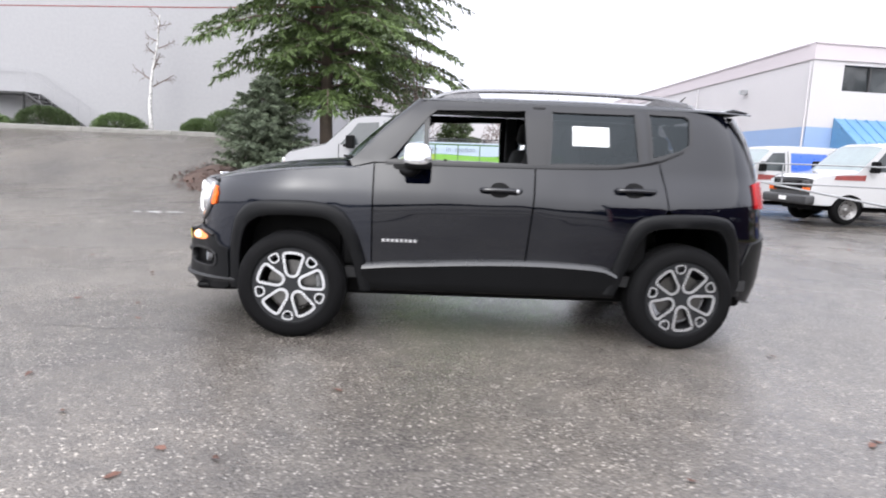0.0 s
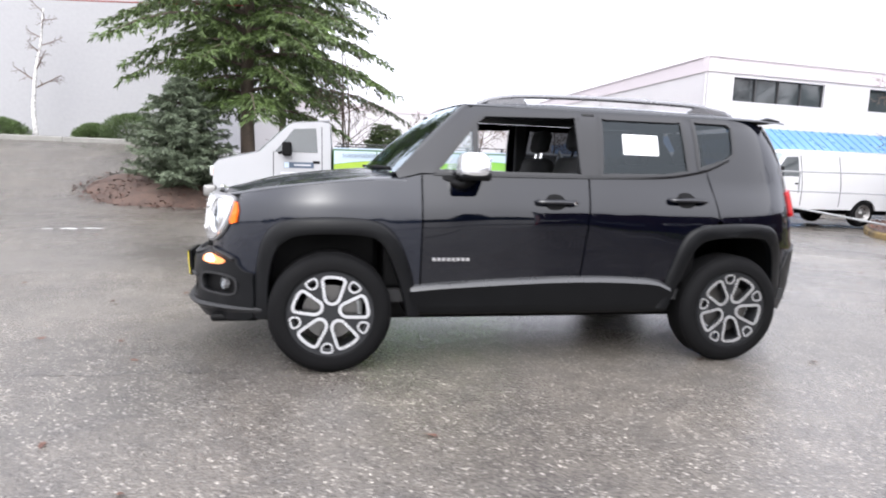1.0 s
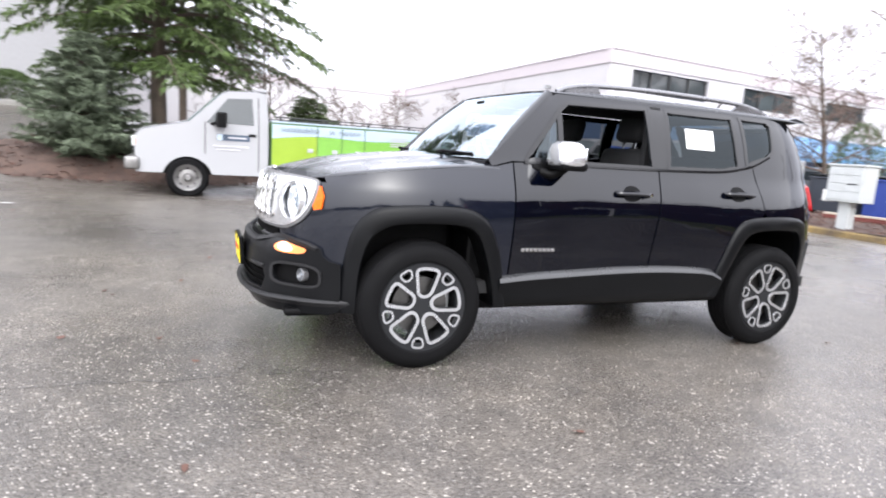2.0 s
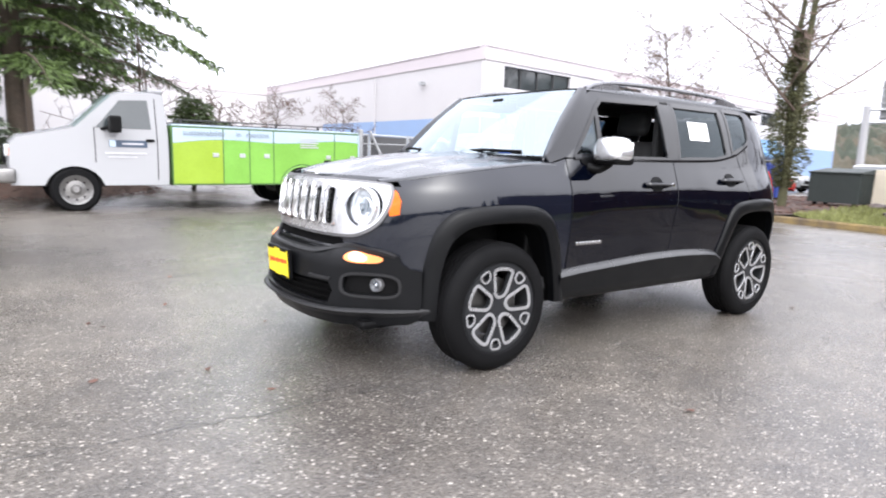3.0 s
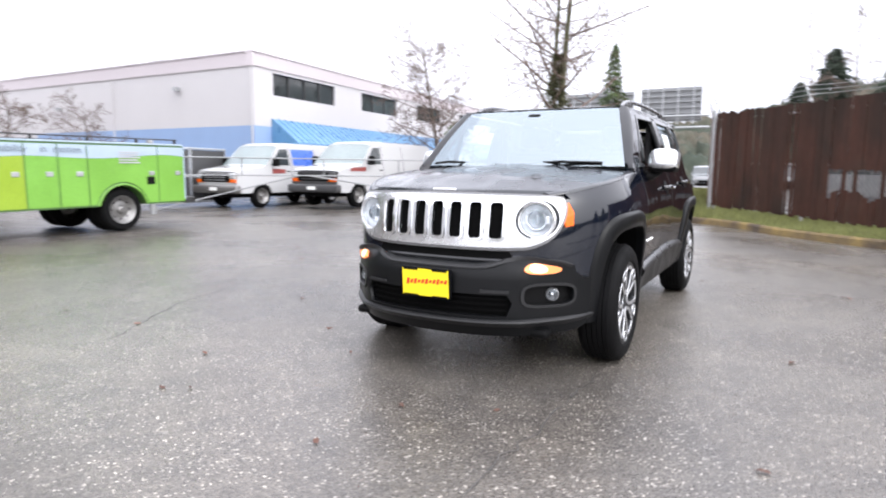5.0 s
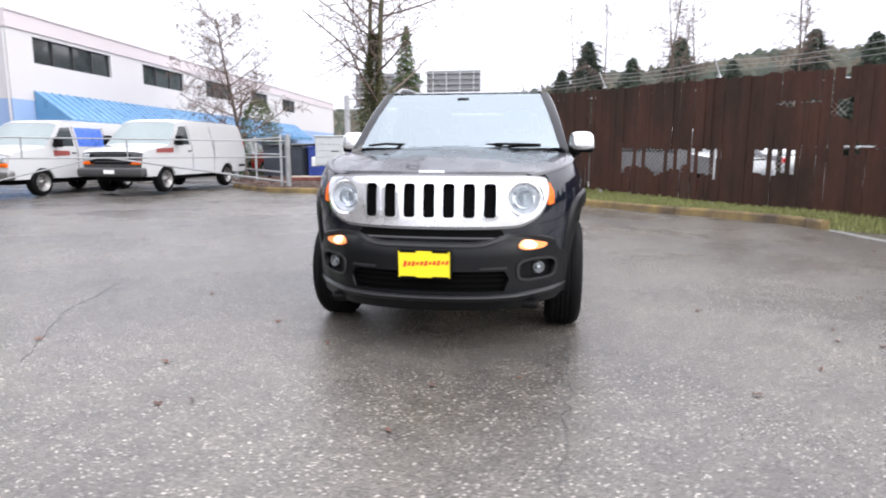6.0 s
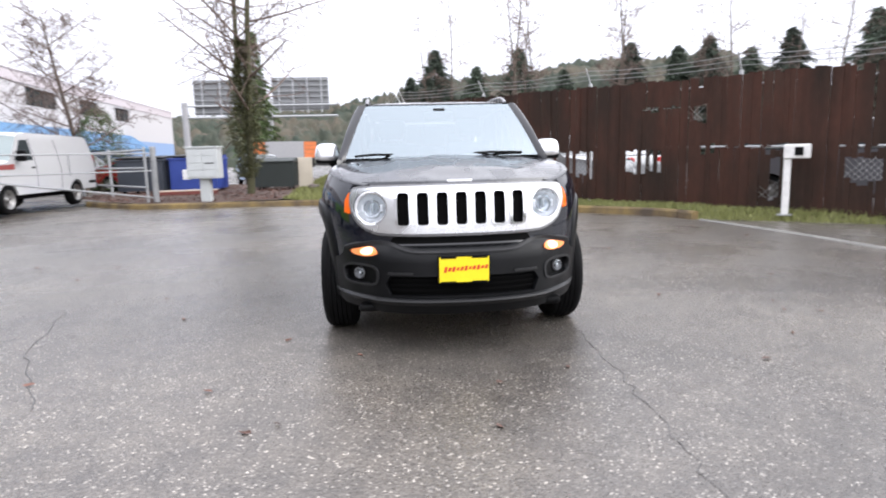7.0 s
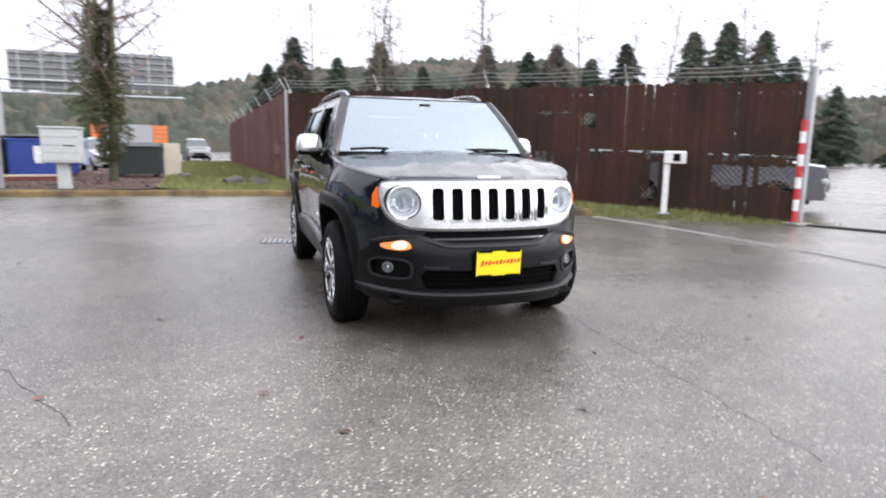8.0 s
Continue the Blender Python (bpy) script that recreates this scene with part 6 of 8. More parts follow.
        part("fender_trim", tubed([(4.01 + 0.47 * math.cos(a), -sg * (w + 0.012), 0.36 + 0.47 * math.sin(a)) for a in np.linspace(0.25, math.pi - 0.25, 14)], 0.018, 6), LIME, body)
        for k in range(5):
            part("print_bar", boxed(3.95, 4.35 - 0.05 * (k % 2), -sg * (w + 0.026) - 0.001, -sg * (w + 0.026) + 0.001, 1.20 + 0.045 * k, 1.222 + 0.045 * k), PRINT, body)
        for word, wx in (("sustainability", 2.08), ("in", 2.71), ("mo", 2.95), ("tion", 3.18)):
            lettering("slogan", word, 0.15, SLOGAN_INK, pose(wx if sg > 0 else 4.8 - wx, -sg * (w + 0.027), 1.37, 90, 0, 0 if sg > 0 else 180), body, depth=0.001)
        part("fuel_filler", boxed(4.48, 4.64, -sg * (w + 0.014) - 0.006, -sg * (w + 0.014) + 0.006, 0.82, 0.96, 0.01), BLACK_PLASTIC, body)
        part("top_rail", boxed(x0, x1, -sg * (w - 0.20) - 0.21, -sg * (w - 0.20) + 0.212, zt + 0.001, zt + 0.03, 0.008), SKY_DECAL, body)
        for x in (1.7, 2.6, 3.5, 4.4, 5.2):
            part("rack_post", boxed(x - 0.02, x + 0.02, -sg * (w - 0.12) - 0.02, -sg * (w - 0.12) + 0.02, zt + 0.03, zt + 0.10), DARK_STEEL, body)
        part("rack_rail", tubed([(1.6, -sg * (w - 0.12), zt + 0.11), (5.25, -sg * (w - 0.12), zt + 0.11)], 0.012, 6), DARK_STEEL, body)
    part("tail_panel", boxed(x1, x1 + 0.03, -w, w, zb + 0.05, zt), SKY_DECAL, body)
    part("step_bumper", boxed(x1 + 0.03, x1 + 0.25, -w, w, zb - 0.02, zb + 0.10, 0.02), DARK_STEEL, body)
    return truck


build_service_truck()


def build_parked(name, label, m, paint, tall=False):
    """A car standing far off: a hatchback or an off-roader."""
    car = thing(name, label, "car", m, group="parked cars in the distance")
    if tall:
        line = [(-0.85, 0.45), (-0.88, 0.70), (-0.82, 0.95), (0.15, 1.08), (0.25, 1.10), (0.85, 1.60), (1.2, 1.70), (2.8, 1.70), (3.35, 1.62), (3.62, 1.10), (3.66, 0.45)]
        glass = [(0.52, 1.12), (0.95, 1.52), (3.1, 1.55), (3.3, 1.15)]
    else:
        line = [(-0.85, 0.40), (-0.88, 0.58), (-0.80, 0.74), (0.10, 0.92), (0.22, 0.94), (0.95, 1.38), (1.25, 1.44), (2.2, 1.42), (2.95, 1.08), (3.50, 1.02), (3.58, 0.8), (3.56, 0.40)]
        glass = [(0.48, 0.96), (1.02, 1.30), (2.15, 1.34), (2.68, 1.05)]
    width = [(0.35, 0.84), (0.6, 0.90), (0.9, 0.88), (1.1, 0.82), (1.75, 0.62)]
    taper = [(-0.9, 0.80), (-0.5, 0.95), (0.3, 1.0), (3.0, 1.0), (3.7, 0.9)]
    seg = [(0, 2, paint, "nose"), (2, 4, paint, "bonnet"), (4, 5, CAR_GLASS, "windscreen"), (5, len(line) - 4, paint, "roof"), (len(line) - 4, len(line) - 3, CAR_GLASS, "rear_screen"), (len(line) - 3, len(line) - 1, paint, "tail")]
    half = shell(car, line, 0.30, width, paint, [(0.0, 0.33), (2.7, 0.33)], seg, taper, crown=0.04)
    for sg in (1, -1):
        side_pane("side_window", glass, half, sg, CAR_GLASS, car)
        part("headlight", boxed(-0.90, -0.66, -sg * 0.62 - 0.14, -sg * 0.62 + 0.14, 0.62, 0.74, 0.03), LAMP_CLEAR, car)
        part("tail_lamp", boxed(3.44, 3.62, -sg * 0.62 - 0.12, -sg * 0.62 + 0.12, 0.80, 0.98, 0.03), RED_LENS, car)
        for x in (0.0, 2.7):
            road_wheel(x, -sg * 0.76, 0.33, sg, car, wide=0.21)
    part("grille", boxed(-0.93, -0.84, -0.40, 0.40, 0.46, 0.64, 0.02), BLACK_PLASTIC, car)
    part("underbody", boxed(-0.6, 3.4, -0.55, 0.55, 0.2, 0.5), BLACK_PLASTIC, car)
    return car


first = build_parked("parked_car", "white saloon car parked in the lot behind the fence", pose(12.5, -11.4, 0, 0, 0, 205), PAINTS["white"])
copy_thing(first, pose(15.6, -13.4, 0, 0, 0, 205))
copy_thing(first, pose(18.9, -15.4, 0, 0, 0, 205))
suv = build_parked("parked_car", "silver off-roader parked close behind the slatted fence", pose(9.9, -4.7, 0, 0, 0, 38.5), PAINTS["silver"], True)
build_parked("parked_car", "dark grey off-roader parked behind the slatted fence", pose(4.7, -9.6, 0, 0, 0, 38.5), PAINTS["grey"], True)
silver_low = build_parked("parked_car", "silver saloon car parked behind the slatted fence", pose(18.0, -7.0, 0, 0, 0, 200), PAINTS["silver"])
for x, y, turn in ((24, 13.5, 80), (27.5, 13.0, 80), (31, 12.6, 80), (46, -1.5, 10), (46, 4.0, 10)):
    copy_thing(silver_low if x % 2 else suv, pose(x, y, 0, 0, 0, turn))
copy_thing(first, pose(23.5, 6.2, 0, 0, 0, 20))
build_parked("parked_car", "dark red saloon car parked by the building", pose(22.5, 9.8, 0, 0, 0, 75), PAINTS["red"])


def build_flatbed():
    t = thing("flatbed_trailer", "dark flatbed trailer with grey and orange side boards", "trailer", pose(38.0, 7.6, 0, 0, 0, -80) @ Matrix.Scale(1.3, 4))
    part("bed", boxed(-1.6, 1.6, -1.0, 1.0, 0.85, 0.98), DARK_STEEL, t)
    part("board", boxed(-0.95, 0.95, -1.04, -1.0, 0.98, 1.85), GREY_WALL, t)
    for a, b in ((-1.6, -0.97), (0.97, 1.6)):
        for k in range(4):
            part("orange_board", boxed(a, b, -1.04, -1.0, 1.0 + 0.21 * k, 1.19 + 0.21 * k), ORANGE, t, "orange slatted side board")
    part("chassis", boxed(-1.5, 1.5, -0.4, 0.4, 0.5, 0.85), DARK_STEEL, t)
    part("drawbar", tubed([(1.5, 0, 0.66), (2.4, 0, 0.6)], 0.06, 8), DARK_STEEL, t)
    for x in (-0.45, 0.45):
        for sg in (1, -1):
            road_wheel(x, -sg * 0.85, 0.42, sg, t)
    return t


build_flatbed()

# ---- the slatted chain-link fence ----
WIRE = material("wire_grey", (0.36, 0.36, 0.355), rough=0.5, metal=0.6, vary=0.2)
RED_PAINT = material("red_band_paint", (0.50, 0.03, 0.04), rough=0.5, vary=0.25, scale=10)
WHITE_PAINT = material("worn_white_paint", (0.72, 0.71, 0.69), rough=0.55, vary=0.2, scale=8)


def slat_fence(name, a, b, height, label, mat, gaps=(), seed=1, wide=0.085, skip=0.001):
    """Vertical privacy slats woven into chain-link, posts, rails and strands of wire on top. gaps: (from, to, low, high) stretches where slats are torn out, in metres along the fence."""
    rng = random.Random(seed)
    root = thing(name, label, "fence", kind="structure")
    run = b - a
    flat = Vector((run.x, run.y, 0))
    long = flat.length
    u = flat.normalized()
    n = Vector((-u.y, u.x, 0))
    base = lambda d: a + run * (d / long)
    verts, faces = [], []
    def slab(d, w, z0, z1, lean, off):
        p = base(d)
        k = len(verts)
        for z, s in ((z0, 0.0), (z1, lean)):
            for du, dn in ((0, -0.006), (w, -0.006), (w, 0.006), (0, 0.006)):
                q = p + u * (du + s) + n * (dn + off)
                verts.append((q.x, q.y, p.z + z))
        for q in ((0, 1, 5, 4), (1, 2, 6, 5), (2, 3, 7, 6), (3, 0, 4, 7), (4, 5, 6, 7)):
            faces.append(tuple(k + i for i in q))
    d = 0.0
    while d < long - wide:
        if rng.random() > skip:
            z0, z1 = 0.05 + rng.uniform(0, 0.06), height - rng.uniform(0.0, 0.05) - (rng.uniform(0.05, 0.2) if rng.random() < 0.012 else 0)
            spans = [(z0, z1)]
            for f, t, lo, hi in gaps:
                if f <= d <= t and rng.random() > 0.22:
                    drift = 0.08 * math.sin(d * 5.0) + 0.05 * math.sin(d * 13.0)
                    lo, hi = lo + min(rng.uniform(-0.03, 0.05) + drift, (hi - lo) * 0.4), hi + rng.uniform(-0.05, 0.03)
                    spans = [(p, q) for s0, s1 in spans for p, q in ((s0, min(lo, s1)), (max(hi, s0), s1)) if q > p]
            for lo, hi in spans:
                if hi - lo > 0.05:
                    slab(d, wide * rng.uniform(0.97, 1.06), lo, hi, rng.uniform(-0.012, 0.012), rng.uniform(-0.012, 0.012))
        d += wide
    tagged(sheet("slats", verts, faces, mat, root), kind="stuff")
    k = int(long / 3.0)
    for i in range(k + 1):
        p = base(long * i / k) + n * 0.05
        post = part("post", tubed([(p.x, p.y, p.z - 0.1), (p.x, p.y, p.z + height + 0.05)], 0.038, 10), STEEL, root)
        q = p + Vector((0, 0, height + 0.05))
        part("wire_arm", tubed([q, q + n * -0.18 + Vector((0, 0, 0.30))], 0.015, 5), STEEL, post)
    for z in (0.12, 1.15, height - 0.20):
        p, q = base(0) + n * 0.035, base(long) + n * 0.035
        part("rail", tubed([p + Vector((0, 0, z)), q + Vector((0, 0, z))], 0.022, 8), STEEL, root)
    for j in range(3):
        pts = []
        for i in range(k * 4 + 1):
            p = base(long * i / (k * 4)) + n * (0.05 - 0.06 * (j + 1))
            pts.append(p + Vector((0, 0, height + 0.04 + 0.085 * (j + 1) - (0.035 + 0.015 * j) * math.sin(math.pi * (i % 4) / 4))))
        part("wire", tubed(pts, 0.0085, 4), WIRE, root)
    # chain-link mesh, seen where the slats are gone
    for f, t, lo, hi in gaps:
        x = f
        bm = bmesh.new()
        while x < t:
            for s in (1, -1):
                reach = min(hi - lo, t - x if s > 0 else x - f)
                if reach > 0.02:
                    tube(bm, [base(x) + Vector((0, 0, lo)), base(x + s * reach) + Vector((0, 0, lo + reach))], 0.003, 3, caps=False)
            x += 0.10
        part("chain_link", bm, WIRE, root)
    return root


slat_fence("slat_fence", FENCE_A, FENCE_B, 2.42, "tall brown slatted chain-link fence, some slats torn out", SLAT, gaps=((3.7, 6.2, 0.60, 1.07), (6.9, 7.75, 0.70, 1.10), (9.55, 9.85, 0.28, 0.98), (10.75, 12.2, 0.62, 0.98), (8.5, 10.1, 1.12, 1.19), (10.7, 12.2, 1.13, 1.18), (7.3, 8.15, 1.85, 1.91), (8.2, 8.52, 1.64, 1.90)), seed=5)
slat_fence("slat_fence", Vector((34.0, 1.6, 0.1)), Vector((12.05, 0.12, 0.24)), 2.42, "rust red slatted fence running along the grass", RUST, seed=9, wide=0.10)


def build_gate_pole():
    g = thing("gate_pole", "steel gate post with red and white striped guard pole", "post", pose(2.44, -7.66, 0))
    part("post", tubed([(0, 0, 0), (0, 0, 2.62)], 0.055, 12), STEEL, g)
    part("cap", lathe(bmesh.new(), [(0.06, 2.6), (0.06, 2.64), (0.04, 2.68), (0, 2.69)], 12), STEEL, g)
    for k in range(9):
        z = 0.06 + 0.19 * k
        part("stripe", tubed([(0.0, 0.115, z), (0.002, 0.115, z + 0.19)], 0.046, 12), RED_PAINT if k % 2 == 0 else WHITE_PAINT, g, "painted red band" if k % 2 == 0 else "painted white band")
    part("foot", boxed(-0.16, 0.16, -0.14, 0.22, 0.0, 0.05, 0.015), CONCRETE, g)
    part("hinge", boxed(-0.03, 0.03, 0.0, 0.12, 0.9, 1.0, 0.01), DARK_STEEL, g)
    return g


build_gate_pole()
track = part("gate_track", boxed(-7.0, 2.1, -0.06, 0.06, 0.0, 0.04, 0.01), DARK_STEEL, None)
track.matrix_world = pose(2.0, -7.85, 0.0, 0, 0, 25)
tagged(track, "dark steel sliding gate track set in the drive", "gate track")


def build_card_post():
    p = thing("card_reader_post", "white square post with a small white card reader box", "post", pose(3.88, -6.0, 0.08, 0, 0, -38))
    part("post", boxed(-0.052, 0.052, -0.052, 0.052, 0, 1.08, 0.012), WHITE_PAINT, p)
    head = part("reader_box", boxed(-0.09, 0.07, -0.32, 0.06, 0.92, 1.15, 0.02), WHITE_PAINT, p)
    part("keypad", boxed(-0.108, -0.098, -0.22, -0.10, 0.97, 1.10), BLACK_PLASTIC, head)
    part("base_plate", boxed(-0.11, 0.11, -0.11, 0.11, 0.0, 0.02), STEEL, p)
    return p


build_card_post()


GATE_GREY = material("dull_gate_pipe", (0.26, 0.265, 0.27), rough=0.6, metal=0.3, vary=0.25, scale=5)


def build_pipe_gate():
    """A long pipe gate in front of the vans, with a sagging brace and its posts."""
    a, b = Vector((4.5, 11.7, 0)), Vector((11.0, 6.52, 0.12))
    g = thing("pipe_gate", "grey galvanised pipe gate closed across the yard", "gate")
    for p, h in ((a, 1.75), (b, 1.55)):
        post = part("gate_post", tubed([(p.x, p.y, 0), (p.x, p.y, h)], 0.075, 12), GATE_GREY, g)
        part("cap", lathe(bmesh.new(), [(0.08, h), (0.07, h + 0.04), (0, h + 0.06)], 12, pose(p.x, p.y, 0)), GATE_GREY, post)
    for z in (0.98, 1.42):
        part("rail", tubed([a + Vector((0, 0, z)), b + Vector((0, 0, z - 0.12))], 0.017, 8), GATE_GREY, g)
    part("brace", tubed([b + Vector((0, 0, 0.15)), a.lerp(b, 0.45) + Vector((0, 0, 0.93))], 0.024, 8), GATE_GREY, g)
    part("brace", tubed([a + Vector((0, 0, 0.12)), a.lerp(b, 0.42) + Vector((0, 0, 0.93))], 0.017, 8), GATE_GREY, g)
    for f in (0.25, 0.5, 0.75):
        p = a.lerp(b, f)
        part("upright", tubed([(p.x, p.y, 0.98 - 0.06 * f), (p.x, p.y, 1.42)], 0.018, 6), GATE_GREY, g)
    return g


build_pipe_gate()


def build_screen_gate():
    """Dark screened gate panels beside the building."""
    g = thing("screened_gate", "dark screened steel gate panels in grey frames", "gate", pose(4.4, 13.6, 0, 0, 0, 8))
    for k in range(3):
        x = k * 1.55
        part("panel", boxed(x + 0.05, x + 1.48, -0.01, 0.01, 0.16, 1.70), BUMPER_GREY, g)
        for p, q in (((x + 0.03, 0, 0.12), (x + 0.03, 0, 1.78)), ((x + 1.50, 0, 0.12), (x + 1.50, 0, 1.78)), ((x + 0.03, 0, 1.74), (x + 1.50, 0, 1.74)), ((x + 0.03, 0, 0.14), (x + 1.50, 0, 0.14)), ((x + 0.03, 0, 0.9), (x + 1.50, 0, 0.9))):
            part("frame", tubed([p, q], 0.028, 6), STEEL, g)
    part("leaning_pole", tubed([(1.5, -0.1, 1.85), (2.25, -0.35, 0.3)], 0.04, 8), STEEL, g)
    return g


build_screen_gate()


def build_yard_fence():
    f = thing("yard_rail_fence", "grey steel three-rail fence beside the vans", "fence", kind="structure")
    a, b = Vector((11.05, 6.75, 0.1)), Vector((17.5, 12.2, 0.1))
    for k in range(4):
        p = a.lerp(b, k / 3)
        part("post", tubed([p, p + Vector((0, 0, 1.5))], 0.04, 8), STEEL, f)
    for z in (0.45, 0.95, 1.42):
        part("rail", tubed([a + Vector((0, 0, z)), b + Vector((0, 0, z))], 0.026, 8), STEEL, f)
    return f


build_yard_fence()

# ---- trees, shrubs and the distance ----
BARK = material("grey_brown_bark", (0.085, 0.065, 0.05), rough=0.9, vary=0.4, scale=8, fine=50, bump=0.8, bump_scale=30)
MOSSY = material("mossy_bark", (0.062, 0.060, 0.030), rough=0.9, vary=0.45, scale=6, fine=40, bump=0.8, bump_scale=30)
BIRCH = material("white_birch_bark", (0.50, 0.49, 0.48), rough=0.8, vary=0.75, scale=9, fine=30)
TWIG = material("bare_twigs", (0.12, 0.085, 0.07), rough=0.9, vary=0.3)
NEEDLES = material("fir_needles", (0.054, 0.084, 0.021), rough=0.6, vary=0.3, scale=1.2, spread=0.45)
BLUE_NEEDLES = material("blue_green_needles", (0.115, 0.145, 0.092), rough=0.6, vary=0.3, scale=2.0, spread=0.35)
DARK_NEEDLES = material("dark_far_needles", (0.048, 0.066, 0.044), rough=0.8, vary=0.3, scale=0.6, spread=0.4)
IVY = material("olive_ivy_leaves", (0.085, 0.088, 0.036), rough=0.6, vary=0.3, scale=2.0, spread=0.45)
HEDGE = material("hedge_leaves", (0.080, 0.122, 0.042), rough=0.55, vary=0.3, scale=3, spread=0.4)
HILL = material("wooded_hill", (0.055, 0.056, 0.044), rough=0.95, vary=0.45, scale=0.06, fine=0.6)
HILL_TREES = mottled_material("winter_woods", ((0.34, (0.026, 0.036, 0.026)), (0.47, (0.048, 0.054, 0.040)), (0.60, (0.082, 0.070, 0.052)), (0.72, (0.044, 0.054, 0.038))), 0.06, rough=0.95, bump=0.5)
ROCK = material("grey_brown_rock", (0.075, 0.058, 0.052), rough=0.85, vary=0.4, scale=6, fine=30, bump=0.6, bump_scale=14)


class Lines:
    """Gathers many thin round branches into one mesh."""
    def __init__(self):
        self.v, self.f = [], []

    def add(self, pts, r0, r1, sides=5):
        pts = [Vector(p) for p in pts]
        side = None
        k0 = len(self.v)
        for i, p in enumerate(pts):
            d = (pts[min(i + 1, len(pts) - 1)] - pts[max(i - 1, 0)])
            d = d.normalized() if d.length > 1e-7 else Vector((0, 0, 1))
            if side is None:
                side = d.orthogonal().normalized()
            side = (side - d * side.dot(d)).normalized()
            up = d.cross(side)
            r = r0 + (r1 - r0) * i / (len(pts) - 1)
            for k in range(sides):
                a = 2 * math.pi * k / sides
                self.v.append(tuple(p + r * (math.cos(a) * side + math.sin(a) * up)))
        for i in range(len(pts) - 1):
            for k in range(sides):
                a, b = k0 + i * sides + k, k0 + i * sides + (k + 1) % sides
                self.f.append((a, b, b + sides, a + sides))


def needle_fan(verts, faces, p, d, size, rng, count=7):
    """A spray of flat needles round a twig end."""
    d = d.normalized()
    a = d.orthogonal().normalized()
    b = d.cross(a)
    for _ in range(count):
        t, w = rng.uniform(0, 6.283), rng.uniform(0.25, 0.8)
        q = (d + w * (math.cos(t) * a + math.sin(t) * b)).normalized()
        s = q.cross(Vector((rng.uniform(-1, 1), rng.uniform(-1, 1), rng.uniform(-1, 1))))
        s = s.normalized() * size * rng.uniform(0.08, 0.16) if s.length > 1e-5 else a * size * 0.1
        o = p + d * size * rng.uniform(-0.4, 0.4)
        k = len(verts)
        verts += [tuple(o - s), tuple(o + s), tuple(o + q * size * rng.uniform(0.7, 1.2))]
        faces.append((k, k + 1, k + 2))


def build_conifer(name, label, x, y, h, spread, low, mat, seed, limbs=70, twigs=26, size=0.16, droop=0.25, trunk=0.16, group="", skirt=1.0, taper=0.85, fan=7):
    """A conifer: tapered trunk, whorled drooping limbs, and sprays of needles along them."""
    rng = random.Random(seed)
    tree = thing(name, label, "tree", pose(x, y, ground_z(x, y)), group=group)
    t = Lines()
    bend = [(0.04 * math.sin(k * 1.3 + seed), 0.04 * math.cos(k * 0.9 + seed), h * k / 8 - (0.15 if k == 0 else 0)) for k in range(9)]
    t.add(bend, trunk, 0.015, 10)
    sheet("trunk", t.v, t.f, BARK, tree, smooth=True)
    wood, verts, faces = Lines(), [], []
    for i in range(limbs):
        f = (i + rng.random()) / limbs
        z = low + (h * 0.99 - low) * f
        reach = spread * (max(1 - f, 0.02) ** taper) * rng.uniform(0.6, 1.12) * (1 if f > 0.08 else skirt)
        a = i * 2.399 + rng.uniform(-0.4, 0.4)
        way = Vector((math.cos(a), math.sin(a), 0))
        pts = []
        for k in range(6):
            s = k / 5
            pts.append(Vector((0, 0, z)) + way * reach * s + Vector((0, 0, reach * (0.25 * s - (droop + 0.3) * s * s) + 0.02 * rng.uniform(-1, 1))))
        wood.add(pts, 0.012 + 0.014 * reach, 0.004, 4)
        n = max(4, int(twigs * reach / spread) + 2)
        for j in range(n):
            s = 0.12 + 0.88 * (j + rng.random()) / n
            k = min(int(s * 5), 4)
            p = pts[k].lerp(pts[k + 1], s * 5 - k)
            sidew = Vector((-way.y, way.x, 0)) * (1 if j % 2 else -1)
            ln = reach * 0.34 * (1.15 - s) * rng.uniform(0.5, 1.2) + 0.05
            tip = p + (way * 0.55 + sidew * 0.8).normalized() * ln + Vector((0, 0, -ln * (droop + rng.uniform(0.0, 0.45))))
            m = max(2, int(ln / (size * 0.55)))
            for q in range(m + 1):
                c = p.lerp(tip, q / m) + Vector((rng.uniform(-1, 1), rng.uniform(-1, 1), rng.uniform(-1, 0.4))) * size * 0.35
                needle_fan(verts, faces, c, tip - p + Vector((0, 0, -0.3 * ln)), size, rng, fan)
    tagged(sheet("limbwork", wood.v, wood.f, BARK, tree), kind="stuff")
    sheet("crown", verts, faces, mat, tree)
    return tree


